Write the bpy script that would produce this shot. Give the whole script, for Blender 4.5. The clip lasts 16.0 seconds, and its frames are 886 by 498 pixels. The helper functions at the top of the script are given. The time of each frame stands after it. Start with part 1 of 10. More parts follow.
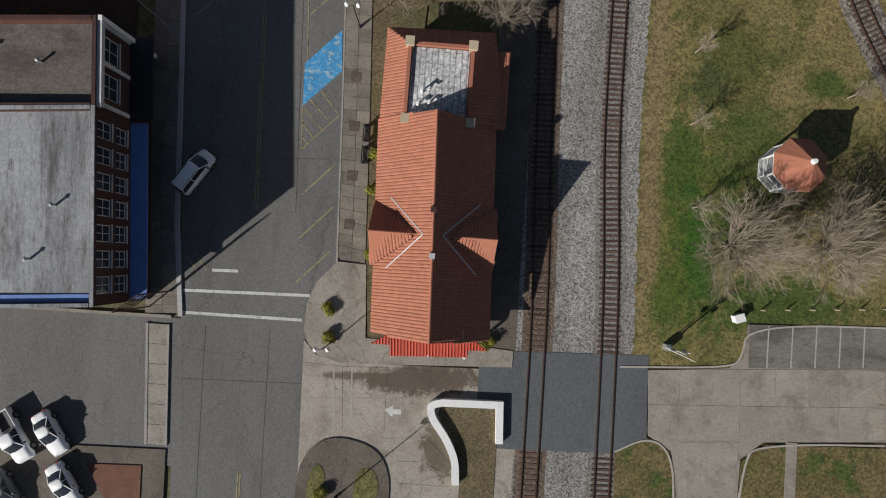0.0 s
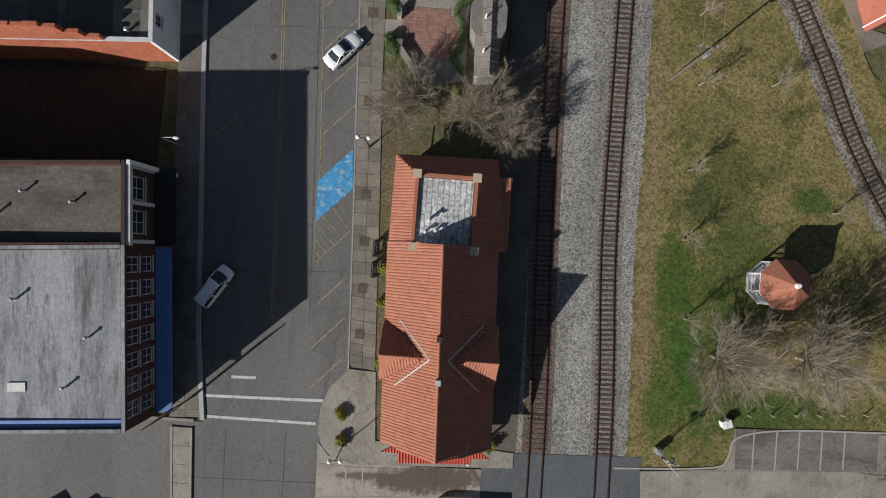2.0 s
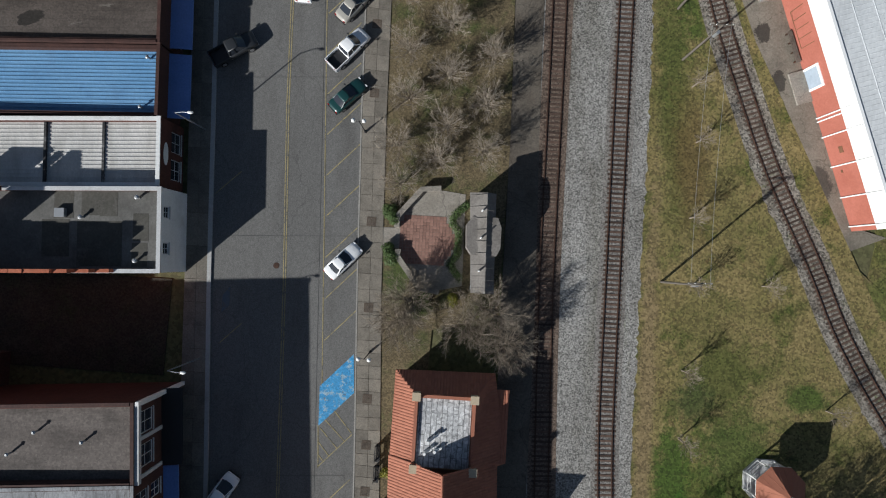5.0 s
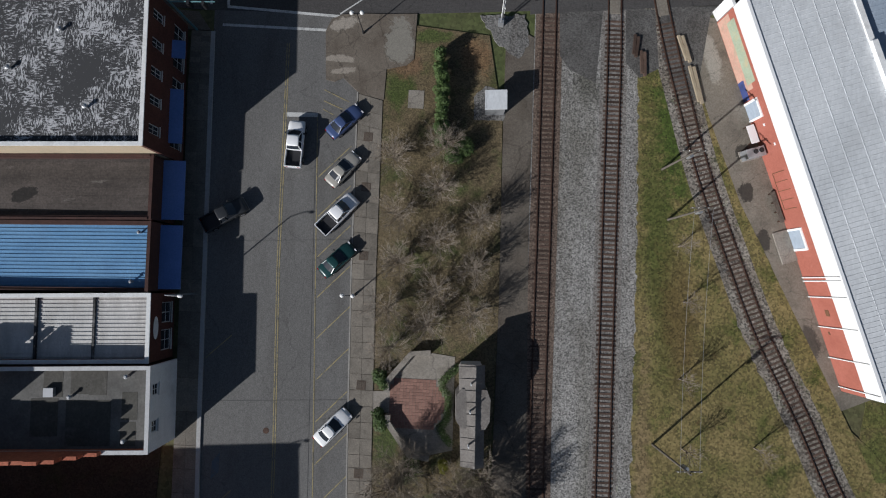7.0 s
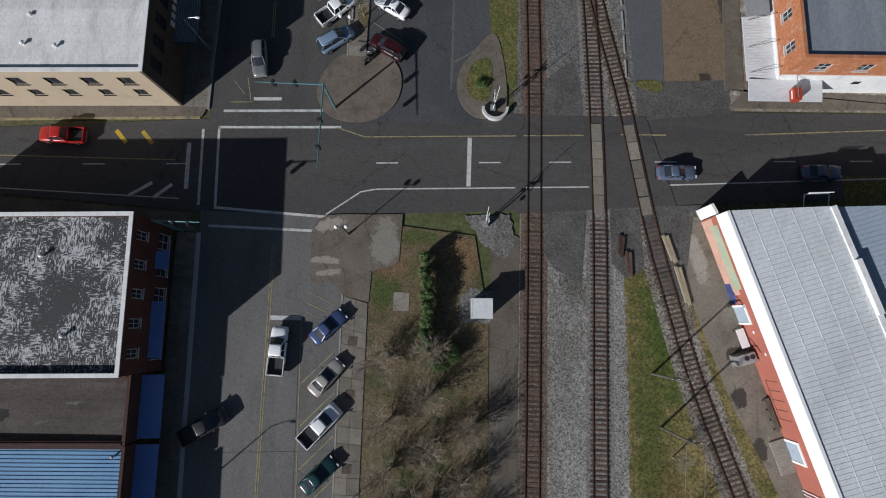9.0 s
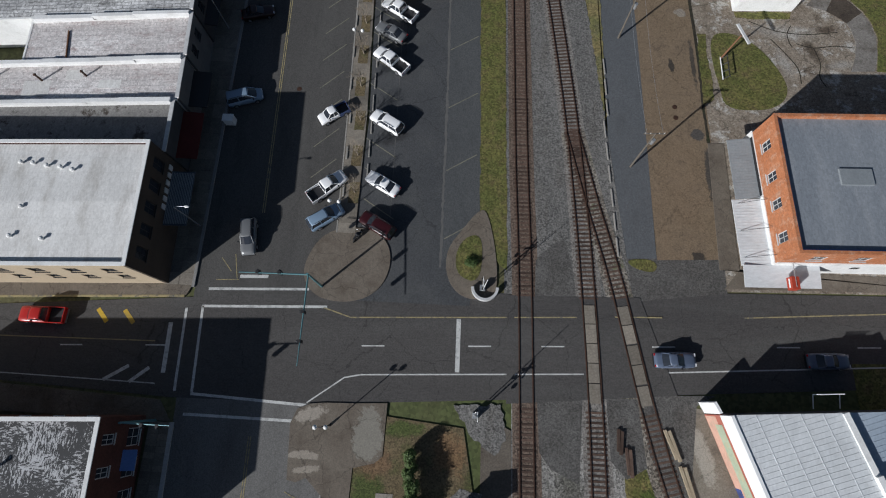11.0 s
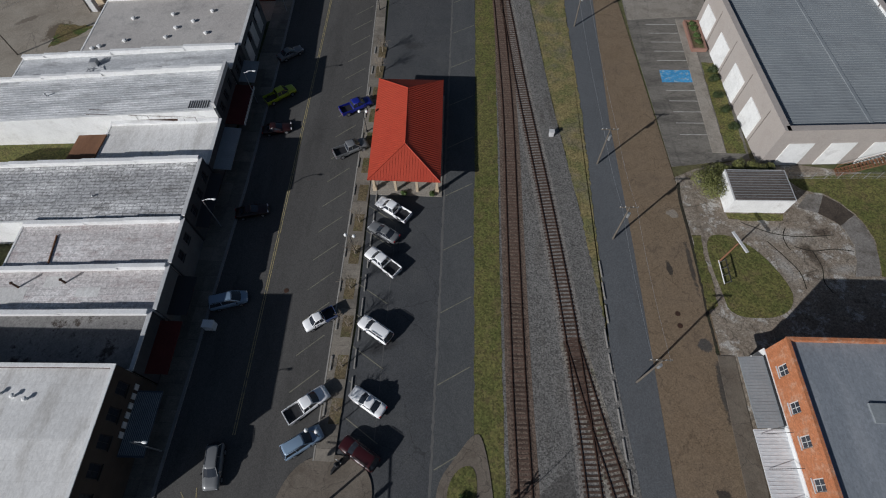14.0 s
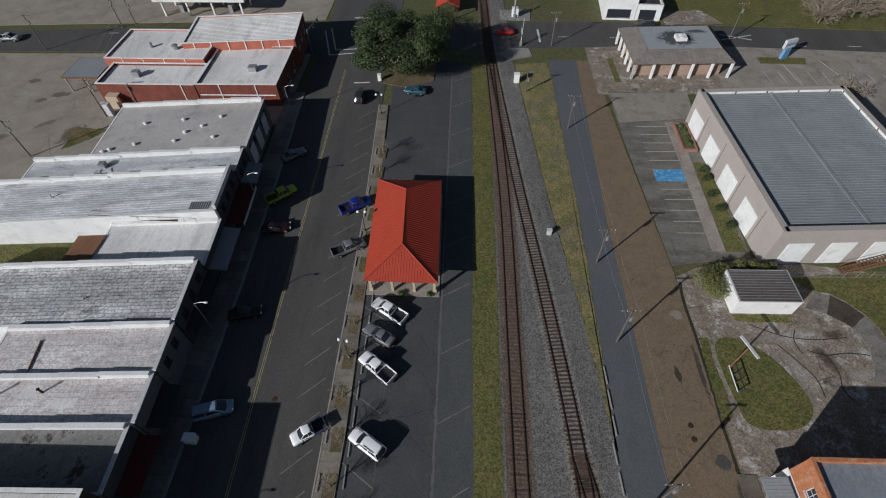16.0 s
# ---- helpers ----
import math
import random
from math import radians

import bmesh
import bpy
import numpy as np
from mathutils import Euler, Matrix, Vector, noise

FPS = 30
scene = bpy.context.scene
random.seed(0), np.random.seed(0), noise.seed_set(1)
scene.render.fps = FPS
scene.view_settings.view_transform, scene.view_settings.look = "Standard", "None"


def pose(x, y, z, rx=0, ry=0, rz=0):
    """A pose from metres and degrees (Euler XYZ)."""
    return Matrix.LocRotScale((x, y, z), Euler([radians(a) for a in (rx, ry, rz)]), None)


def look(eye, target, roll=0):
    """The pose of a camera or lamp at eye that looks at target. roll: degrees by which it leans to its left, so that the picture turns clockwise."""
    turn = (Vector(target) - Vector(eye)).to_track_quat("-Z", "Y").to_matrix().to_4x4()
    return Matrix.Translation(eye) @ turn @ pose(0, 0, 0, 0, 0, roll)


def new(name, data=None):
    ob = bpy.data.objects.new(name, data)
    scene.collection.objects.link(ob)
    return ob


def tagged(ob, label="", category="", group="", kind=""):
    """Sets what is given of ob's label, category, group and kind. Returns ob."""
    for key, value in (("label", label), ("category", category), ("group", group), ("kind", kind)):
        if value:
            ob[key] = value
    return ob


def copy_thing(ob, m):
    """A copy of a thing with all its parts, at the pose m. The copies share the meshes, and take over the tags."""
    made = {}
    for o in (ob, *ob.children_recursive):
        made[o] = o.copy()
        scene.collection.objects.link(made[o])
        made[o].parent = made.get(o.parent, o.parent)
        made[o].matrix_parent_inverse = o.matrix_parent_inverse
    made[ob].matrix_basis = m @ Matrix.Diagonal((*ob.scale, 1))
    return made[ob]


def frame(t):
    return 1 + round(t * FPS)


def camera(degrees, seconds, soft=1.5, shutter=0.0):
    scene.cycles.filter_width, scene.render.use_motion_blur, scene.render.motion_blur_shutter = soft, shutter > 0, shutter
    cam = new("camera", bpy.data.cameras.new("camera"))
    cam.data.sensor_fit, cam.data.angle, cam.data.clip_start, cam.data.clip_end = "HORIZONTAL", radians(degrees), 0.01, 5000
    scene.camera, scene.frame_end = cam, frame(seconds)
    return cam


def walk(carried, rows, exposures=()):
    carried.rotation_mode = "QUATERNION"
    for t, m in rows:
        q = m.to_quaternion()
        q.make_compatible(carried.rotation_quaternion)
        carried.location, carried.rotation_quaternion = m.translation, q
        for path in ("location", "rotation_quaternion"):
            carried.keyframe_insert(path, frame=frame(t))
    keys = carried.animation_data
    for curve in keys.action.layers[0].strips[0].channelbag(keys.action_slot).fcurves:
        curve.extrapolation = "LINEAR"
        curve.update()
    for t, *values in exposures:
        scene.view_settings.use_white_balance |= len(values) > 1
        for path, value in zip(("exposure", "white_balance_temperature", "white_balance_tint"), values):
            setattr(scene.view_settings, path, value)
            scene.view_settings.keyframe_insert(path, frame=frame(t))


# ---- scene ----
cam = camera(84.0, 16.0, soft=1.1)

PATH = [
    (0, -0.860, -89.718, 49.384, 1.325, -0.449, 4.342),
    (0.5, -1.122, -87.222, 50.463, 1.232, -0.408, 5.246),
    (1, -1.467, -84.195, 51.251, 0.928, -0.349, 5.505),
    (1.5, -1.938, -80.850, 51.907, 0.589, -0.402, 5.249),
    (2, -2.085, -77.266, 52.562, 0.200, -0.134, 4.445),
    (2.5, -2.534, -73.543, 53.057, -0.234, -0.224, 4.262),
    (3, -2.901, -69.790, 53.366, -0.454, -0.281, 4.092),
    (5.5, -2.815, -52.656, 54.598, 1.870, 0.605, 3.402),
    (6, -2.599, -48.083, 54.958, 1.446, 0.781, 3.312),
    (6.5, -2.340, -43.577, 55.212, 1.686, 0.904, 3.230),
    (7, -2.520, -40.638, 55.276, 3.805, 0.445, 2.912),
    (7.5, -2.450, -36.060, 55.565, 4.725, 0.339, 2.731),
    (8, -2.178, -31.068, 55.919, 5.731, 0.419, 2.601),
    (8.5, -2.411, -26.702, 56.085, 7.308, 0.074, 2.470),
    (9, -1.895, -22.272, 56.234, 8.696, 0.356, 2.502),
    (9.5, -1.699, -17.636, 56.527, 10.052, 0.353, 2.592),
    (11.8, -0.062, -4.691, 57.156, 20.376, 1.091, 3.010),
    (12, -0.146, -3.418, 57.192, 21.071, 1.018, 2.969),
    (12.5, -0.048, -1.031, 57.397, 23.170, 0.989, 3.021),
    (13, 0.005, 0.755, 57.660, 25.552, 0.955, 3.061),
    (13.5, 0.063, 2.348, 57.803, 27.870, 0.909, 3.189),
    (14, 0.022, 3.705, 57.910, 30.125, 0.885, 3.178),
    (14.5, 0.144, 4.829, 58.067, 32.368, 0.978, 3.212),
    (15, 0.192, 5.760, 58.176, 34.598, 1.000, 3.277),
    (15.5, 0.383, 6.440, 58.231, 37.000, 1.098, 3.316),
    (16, 0.567, 6.979, 58.349, 39.415, 1.184, 3.287),
]
walk(cam, [(t, pose(x, y, z, rx, ry, rz)) for t, x, y, z, rx, ry, rz in PATH],
     exposures=[(0.0, 0.17, 6450, 10), (1.5, 0.2, 6380, 10), (3.0, 0.31, 6300, 9), (5.5, 0.24, 6080, 8), (7.0, -0.02, 6030, 11), (7.5, -0.08, 6000, 11), (9.5, -0.1, 6000, 11), (12.0, 0.02, 6000, 9.5), (13.0, -0.17, 6020, 11), (14.5, -0.28, 6040, 11), (16.0, -0.3, 6040, 11)])

# ---- daylight: a low winter sun from the south-west ----
SUN_ELEVATION = radians(24.8)
SUN_AZIMUTH = radians(43.0)          # the way the shadows fall, from +x towards +y
world = bpy.data.worlds.new("sky")
scene.world = world
world.use_nodes = True
wn = world.node_tree.nodes
sky = wn.new("ShaderNodeTexSky")
sky.sky_type = "NISHITA"
sky.sun_disc = False
sky.sun_elevation = SUN_ELEVATION
sky.sun_rotation = radians(227.0)
wn["Background"].inputs["Strength"].default_value = 0.038
world.node_tree.links.new(sky.outputs[0], wn["Background"].inputs[0])
sun = new("sun", bpy.data.lights.new("sun", "SUN"))
sun.data.energy = 4.7
sun.data.angle = radians(0.55)
sun.data.color = (1.0, 0.965, 0.91)
_d = Vector((math.cos(SUN_AZIMUTH) * math.cos(SUN_ELEVATION), math.sin(SUN_AZIMUTH) * math.cos(SUN_ELEVATION), -math.sin(SUN_ELEVATION)))
sun.matrix_world = look(-_d * 300, (0, 0, 0))

# ---- materials ----
def surf(name, a, b, big=0.15, small=3.0, rough=0.85, bump=0.15, metal=0.0, contrast=0.5, dirt=None, dirt_amount=0.35,
         dirt_scale=0.3, streak=None, spread=0.0, spec=0.3, speck=0.0, speck_scale=9.0, cracks=0.0, crack_scale=0.22, patches=(), dirt_from=0.5, laps=None, fine_mix=0.35, island=0.0, second=None):
    """A weathered surface: two colours mixed by a coarse and a fine noise, stains of a third, fine relief, and for
    repeated pieces a spread of brightness from piece to piece. speck: how strongly single grains differ; cracks: how dark
    the crack lines are; island: spread from tile to tile; second: a further stain (colour, scale, from, width); laps: length, width and darkness of lapped felt sheets; patches: worn or grown spots (x, y, half length, half width, degrees, colour, softness)."""
    m = bpy.data.materials.new(name)
    m.use_nodes = True
    nt = m.node_tree
    n, l = nt.nodes, nt.links
    bsdf = n["Principled BSDF"]
    bsdf.inputs["Roughness"].default_value = rough
    bsdf.inputs["Metallic"].default_value = metal
    bsdf.inputs["Specular IOR Level"].default_value = spec
    geo = n.new("ShaderNodeTexCoord")
    src = geo.outputs["Object"]
    if streak:
        mp = n.new("ShaderNodeMapping")
        mp.inputs["Scale"].default_value = streak
        l.new(src, mp.inputs[0])
        src = mp.outputs[0]

    def noise_at(scale, detail, rgh=0.6):
        t = n.new("ShaderNodeTexNoise")
        t.inputs["Scale"].default_value = scale
        t.inputs["Detail"].default_value = detail
        t.inputs["Roughness"].default_value = rgh
        l.new(src, t.inputs["Vector"])
        return t.outputs["Fac"]

    def span(x, lo, hi):
        r = n.new("ShaderNodeMapRange")
        r.inputs[1].default_value, r.inputs[2].default_value = lo, hi
        l.new(x, r.inputs[0])
        return r.outputs[0]

    def mix(f, p, q, kind="MIX"):
        x = n.new("ShaderNodeMix")
        x.data_type, x.blend_type = "RGBA", kind
        for k, v in ((0, f), (6, p), (7, q)):
            if isinstance(v, (int, float)):
                x.inputs[k].default_value = v
            elif isinstance(v, tuple):
                x.inputs[k].default_value = (*v, 1)
            else:
                l.new(v, x.inputs[k])
        return x.outputs[2]

    coarse = noise_at(big, 5)
    fine = noise_at(small, 6, 0.7)
    half = contrast / 2
    col = mix(span(coarse, 0.5 - half * 0.5, 0.5 + half * 0.5), a, b)
    g = span(fine, 0.25, 0.75)
    col = mix(fine_mix, col, mix(g, tuple(c * 0.62 for c in a), tuple(min(1, c * 1.35) for c in b)))
    if dirt:
        d = noise_at(dirt_scale, 7, 0.72)
        col = mix(span(d, dirt_from, dirt_from + dirt_amount), col, dirt)
    if second:
        col = mix(span(noise_at(second[1], 8, 0.78), second[2], second[2] + second[3]), col, second[0])
    for px, py, ra, rb, turn, pc, soft_ in patches:
        mp = n.new("ShaderNodeMapping")
        mp.vector_type = "TEXTURE"
        mp.inputs["Location"].default_value = (px, py, 0)
        mp.inputs["Rotation"].default_value = (0, 0, radians(turn))
        mp.inputs["Scale"].default_value = (ra, rb, 1e6)
        l.new(geo.outputs["Object"], mp.inputs[0])
        ln = n.new("ShaderNodeVectorMath")
        ln.operation = "LENGTH"
        l.new(mp.outputs[0], ln.inputs[0])
        ad = n.new("ShaderNodeMath")
        ad.operation = "MULTIPLY_ADD"
        l.new(noise_at(0.7, 9, 0.8), ad.inputs[0])
        ad.inputs[1].default_value = 2.6
        l.new(ln.outputs["Value"], ad.inputs[2])
        r = n.new("ShaderNodeMapRange")
        r.inputs[1].default_value, r.inputs[2].default_value = 2.3 - soft_ * 0.6, 2.3
        r.inputs[3].default_value, r.inputs[4].default_value = 0.85, 0.0
        l.new(ad.outputs[0], r.inputs[0])
        col = mix(r.outputs[0], col, pc)
    grain = fine
    if speck:
        v = n.new("ShaderNodeTexVoronoi")
        v.inputs["Scale"].default_value = speck_scale
        l.new(geo.outputs["Object"], v.inputs["Vector"])
        sep = n.new("ShaderNodeSeparateColor")
        l.new(v.outputs["Color"], sep.inputs[0])
        r = n.new("ShaderNodeMapRange")
        r.inputs[3].default_value, r.inputs[4].default_value = 1 - 1.3 * speck, 1 + 1.3 * speck
        l.new(sep.outputs[0], r.inputs[0])
        h = n.new("ShaderNodeHueSaturation")
        l.new(r.outputs[0], h.inputs["Value"])
        l.new(col, h.inputs["Color"])
        col = h.outputs[0]
    if cracks:
        wob = n.new("ShaderNodeVectorMath")
        wob.operation = "MULTIPLY_ADD"
        t = n.new("ShaderNodeTexNoise")
        t.inputs["Scale"].default_value = 0.9
        t.inputs["Detail"].default_value = 4
        l.new(geo.outputs["Object"], t.inputs["Vector"])
        l.new(t.outputs["Color"], wob.inputs[0])
        wob.inputs[1].default_value = (1.6, 1.6, 0)
        l.new(geo.outputs["Object"], wob.inputs[2])
        v = n.new("ShaderNodeTexVoronoi")
        v.feature = "DISTANCE_TO_EDGE"
        v.inputs["Scale"].default_value = crack_scale
        l.new(wob.outputs[0], v.inputs["Vector"])
        r = n.new("ShaderNodeMapRange")
        r.inputs[1].default_value, r.inputs[2].default_value = 0.0, 0.05 * crack_scale
        r.inputs[3].default_value, r.inputs[4].default_value = 1 - cracks, 1.0
        l.new(v.outputs["Distance"], r.inputs[0])
        h = n.new("ShaderNodeHueSaturation")
        l.new(r.outputs[0], h.inputs["Value"])
        l.new(col, h.inputs["Color"])
        col = h.outputs[0]
    if laps:
        bt = n.new("ShaderNodeTexBrick")
        bt.inputs["Scale"].default_value = 1.0
        bt.inputs["Brick Width"].default_value, bt.inputs["Row Height"].default_value = laps[0], laps[1]
        bt.inputs["Mortar Size"].default_value = laps[4] if len(laps) > 4 else 0.035
        bt.inputs["Mortar Smooth"].default_value = 0.6
        bt.inputs["Color1"].default_value = (1, 1, 1, 1)
        bt.inputs["Color2"].default_value = (1 - laps[2] * 0.6,) * 3 + (1,)
        bt.inputs["Mortar"].default_value = (1 - laps[2] * 1.6,) * 3 + (1,)
        wob = n.new("ShaderNodeVectorMath")
        wob.operation = "MULTIPLY_ADD"
        t = n.new("ShaderNodeTexNoise")
        t.inputs["Scale"].default_value = 1.3
        t.inputs["Detail"].default_value = 5
        l.new(geo.outputs["Object"], t.inputs["Vector"])
        l.new(t.outputs["Color"], wob.inputs[0])
        wob.inputs[1].default_value = (0.3, 0.3, 0)
        rot = n.new("ShaderNodeMapping")
        rot.inputs["Rotation"].default_value = (0, 0, radians(laps[3]))
        l.new(geo.outputs["Object"], wob.inputs[2])
        l.new(wob.outputs[0], rot.inputs[0])
        l.new(rot.outputs[0], bt.inputs["Vector"])
        col = mix(1.0, col, bt.outputs["Color"], "MULTIPLY")
    if island:
        gm = n.new("ShaderNodeNewGeometry")
        r = n.new("ShaderNodeMapRange")
        r.inputs[3].default_value, r.inputs[4].default_value = 1 - island, 1 + island
        l.new(gm.outputs["Random Per Island"], r.inputs[0])
        h = n.new("ShaderNodeHueSaturation")
        l.new(r.outputs[0], h.inputs["Value"])
        l.new(col, h.inputs["Color"])
        col = h.outputs[0]
    if spread:
        o = n.new("ShaderNodeObjectInfo")
        h = n.new("ShaderNodeHueSaturation")
        l.new(span(o.outputs["Random"], 0, 1), h.inputs["Value"])
        h.inputs["Value"].default_value = 1
        r = n.new("ShaderNodeMapRange")
        r.inputs[3].default_value, r.inputs[4].default_value = 1 - spread, 1 + spread
        l.new(o.outputs["Random"], r.inputs[0])
        l.new(r.outputs[0], h.inputs["Value"])
        l.new(col, h.inputs["Color"])
        col = h.outputs[0]
    l.new(col, bsdf.inputs["Base Color"])
    if bump:
        bn = n.new("ShaderNodeBump")
        bn.inputs["Strength"].default_value = bump
        bn.inputs["Distance"].default_value = 0.05
        l.new(fine, bn.inputs["Height"])
        l.new(bn.outputs[0], bsdf.inputs["Normal"])
    return m


def flaking(name, pale, dark):
    """White coating that has flaked off black felt in short streaks along and across the sheets."""
    m = bpy.data.materials.new(name)
    m.use_nodes = True
    nt = m.node_tree
    n, l = nt.nodes, nt.links
    bsdf = n["Principled BSDF"]
    bsdf.inputs["Roughness"].default_value = 0.85
    co = n.new("ShaderNodeTexCoord").outputs["Object"]

    def grain(scale, detail=4):
        mp = n.new("ShaderNodeMapping")
        mp.inputs["Scale"].default_value = scale
        l.new(co, mp.inputs[0])
        t = n.new("ShaderNodeTexNoise")
        t.inputs["Scale"].default_value = 1.0
        t.inputs["Detail"].default_value = detail
        t.inputs["Roughness"].default_value = 0.76
        l.new(mp.outputs[0], t.inputs["Vector"])
        return t.outputs["Fac"]

    def span(x, lo, hi, to0=0.0, to1=1.0):
        r = n.new("ShaderNodeMapRange")
        for k, v in enumerate((lo, hi, to0, to1)):
            r.inputs[k + 1].default_value = v
        l.new(x, r.inputs[0])
        return r.outputs[0]

    def pick(f, p, q):
        x = n.new("ShaderNodeMix")
        l.new(f, x.inputs[0])
        l.new(p, x.inputs[2])
        l.new(q, x.inputs[3])
        return x.outputs[0]

    # sheets with streaks along and across take turns; wear shifts how much has gone
    turn = span(grain((0.45, 0.45, 1), 1), 0.47, 0.53)
    base = pick(turn, grain((1.8, 6.0, 1), 6), grain((6.0, 1.8, 1), 6))
    wear = span(grain((0.2, 0.2, 1), 5), 0.32, 0.68, -0.11, 0.13)
    add = n.new("ShaderNodeMath")
    l.new(base, add.inputs[0])
    l.new(wear, add.inputs[1])
    f = span(add.outputs[0], 0.43, 0.478)
    mx = n.new("ShaderNodeMix")
    mx.data_type = "RGBA"
    l.new(f, mx.inputs[0])
    mx.inputs[6].default_value = (*pale, 1)
    mx.inputs[7].default_value = (*dark, 1)
    l.new(mx.outputs[2], bsdf.inputs["Base Color"])
    return m


def plain(name, c, rough=0.5, metal=0.0, spec=0.5, emit=None):
    m = bpy.data.materials.new(name)
    m.use_nodes = True
    b = m.node_tree.nodes["Principled BSDF"]
    b.inputs["Base Color"].default_value = (*c, 1)
    b.inputs["Roughness"].default_value = rough
    b.inputs["Metallic"].default_value = metal
    b.inputs["Specular IOR Level"].default_value = spec
    return m


M_EARTH = surf("far_ground", (0.12, 0.10, 0.055), (0.08, 0.10, 0.035), 0.03, 0.8, speck=0.2, speck_scale=3)
M_ASPHALT = surf("old_asphalt", (0.128, 0.124, 0.118), (0.164, 0.16, 0.153), 0.1, 5, bump=0.15, dirt=(0.09, 0.085, 0.079), dirt_amount=0.35, dirt_scale=0.22, speck=0.14, speck_scale=11, cracks=0.25, crack_scale=0.1, streak=(1.6, 0.35, 1))
# darker copy of old_asphalt: the north street's shade is put into its colour
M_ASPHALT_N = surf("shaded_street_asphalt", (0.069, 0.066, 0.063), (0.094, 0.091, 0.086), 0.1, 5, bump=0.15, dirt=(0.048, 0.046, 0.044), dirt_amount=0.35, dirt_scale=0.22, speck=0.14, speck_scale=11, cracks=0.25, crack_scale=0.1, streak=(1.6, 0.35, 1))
M_ASPHALT_DARK = surf("dark_asphalt", (0.065, 0.061, 0.059), (0.085, 0.080, 0.076), 0.12, 6, bump=0.15, dirt=(0.106, 0.106, 0.100), dirt_amount=0.4, dirt_scale=0.3, speck=0.16, speck_scale=11, cracks=0.4, crack_scale=0.12, streak=(0.12, 1, 1))
M_ASPHALT_NEW = surf("new_asphalt", (0.097, 0.103, 0.110), (0.120, 0.126, 0.133), 0.15, 6, bump=0.1, dirt=(0.075, 0.079, 0.083), dirt_amount=0.35, dirt_scale=0.3, speck=0.16, speck_scale=11, streak=(1.4, 0.4, 1))
M_LOT = surf("parking_asphalt", (0.055, 0.058, 0.062), (0.076, 0.078, 0.081), 0.12, 5, bump=0.15, dirt=(0.093, 0.095, 0.092), dirt_amount=0.35, dirt_scale=0.25, speck=0.16, speck_scale=11, cracks=0.35, crack_scale=0.13, patches=((-9.5, 23, 2.6, 0.9, 20, (0.04, 0.04, 0.042), 0.9), (-9.6, 36, 1.6, 0.7, 20, (0.045, 0.045, 0.047), 0.9), (-10.6, 79, 2.5, 1.2, 0, (0.045, 0.045, 0.047), 0.9)))
M_CONCRETE = surf("concrete", (0.24, 0.215, 0.18), (0.33, 0.30, 0.26), 0.25, 4, bump=0.15, dirt=(0.14, 0.12, 0.095), dirt_amount=0.3, dirt_scale=0.35, speck=0.1, speck_scale=10, cracks=0.4, crack_scale=0.2)
M_FORECOURT = surf("forecourt_concrete", (0.30, 0.265, 0.225), (0.39, 0.35, 0.30), 0.2, 4, bump=0.15, dirt=(0.15, 0.125, 0.095), dirt_amount=0.3, dirt_scale=0.3, speck=0.1, speck_scale=10, cracks=0.3, crack_scale=0.12,
                   patches=((-1.5, -101.6, 7.5, 2.0, 4, (0.085, 0.06, 0.042), 0.6), (1.0, -108.5, 2.6, 3.4, 20, (0.10, 0.075, 0.05), 0.6), (-8.5, -101.8, 4.5, 0.5, 3, (0.12, 0.095, 0.07), 0.7)))
M_DRIVE = surf("drive_concrete", (0.25, 0.225, 0.19), (0.33, 0.30, 0.262), 0.3, 4, bump=0.1, dirt=(0.15, 0.13, 0.11), dirt_amount=0.25, dirt_scale=0.4, spread=0.08, speck=0.09, speck_scale=10, second=((0.37, 0.345, 0.31), 0.6, 0.6, 0.12))
M_FORELINE = surf("worn_pale_line", (0.36, 0.335, 0.295), (0.42, 0.39, 0.345), 0.8, 8, dirt=(0.28, 0.25, 0.215), dirt_amount=0.2, dirt_scale=1.5)
M_CORNER = surf("corner_concrete", (0.134, 0.110, 0.087), (0.180, 0.154, 0.124), 0.4, 4, bump=0.15, dirt=(0.080, 0.063, 0.047), dirt_amount=0.3, dirt_scale=0.5, speck=0.1, speck_scale=10, cracks=0.4, crack_scale=0.3,
                patches=((-16.2, -15.6, 1.7, 0.45, 0, (0.34, 0.30, 0.25), 0.3), (-15.6, -17.0, 1.6, 0.4, 8, (0.33, 0.29, 0.24), 0.3), (-16.0, -11.4, 1.9, 0.8, 20, (0.36, 0.32, 0.27), 0.4), (-9.3, -13.2, 1.6, 2.8, 0, (0.25, 0.235, 0.20), 0.2)))
M_SLAB = surf("pavement_slab", (0.17, 0.15, 0.125), (0.23, 0.205, 0.17), 0.4, 5, bump=0.15, dirt=(0.10, 0.09, 0.075), dirt_amount=0.3, dirt_scale=0.5, spread=0.2, speck=0.1, speck_scale=10)
M_PAD = surf("pale_concrete", (0.235, 0.21, 0.178), (0.305, 0.275, 0.238), 0.2, 4, bump=0.1, dirt=(0.14, 0.12, 0.098), dirt_amount=0.3, dirt_scale=0.3, spread=0.06, speck=0.09, speck_scale=10, cracks=0.25, crack_scale=0.12)
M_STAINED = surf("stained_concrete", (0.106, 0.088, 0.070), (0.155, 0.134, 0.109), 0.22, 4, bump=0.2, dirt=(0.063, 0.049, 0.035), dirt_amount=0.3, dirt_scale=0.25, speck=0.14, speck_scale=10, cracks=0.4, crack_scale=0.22)
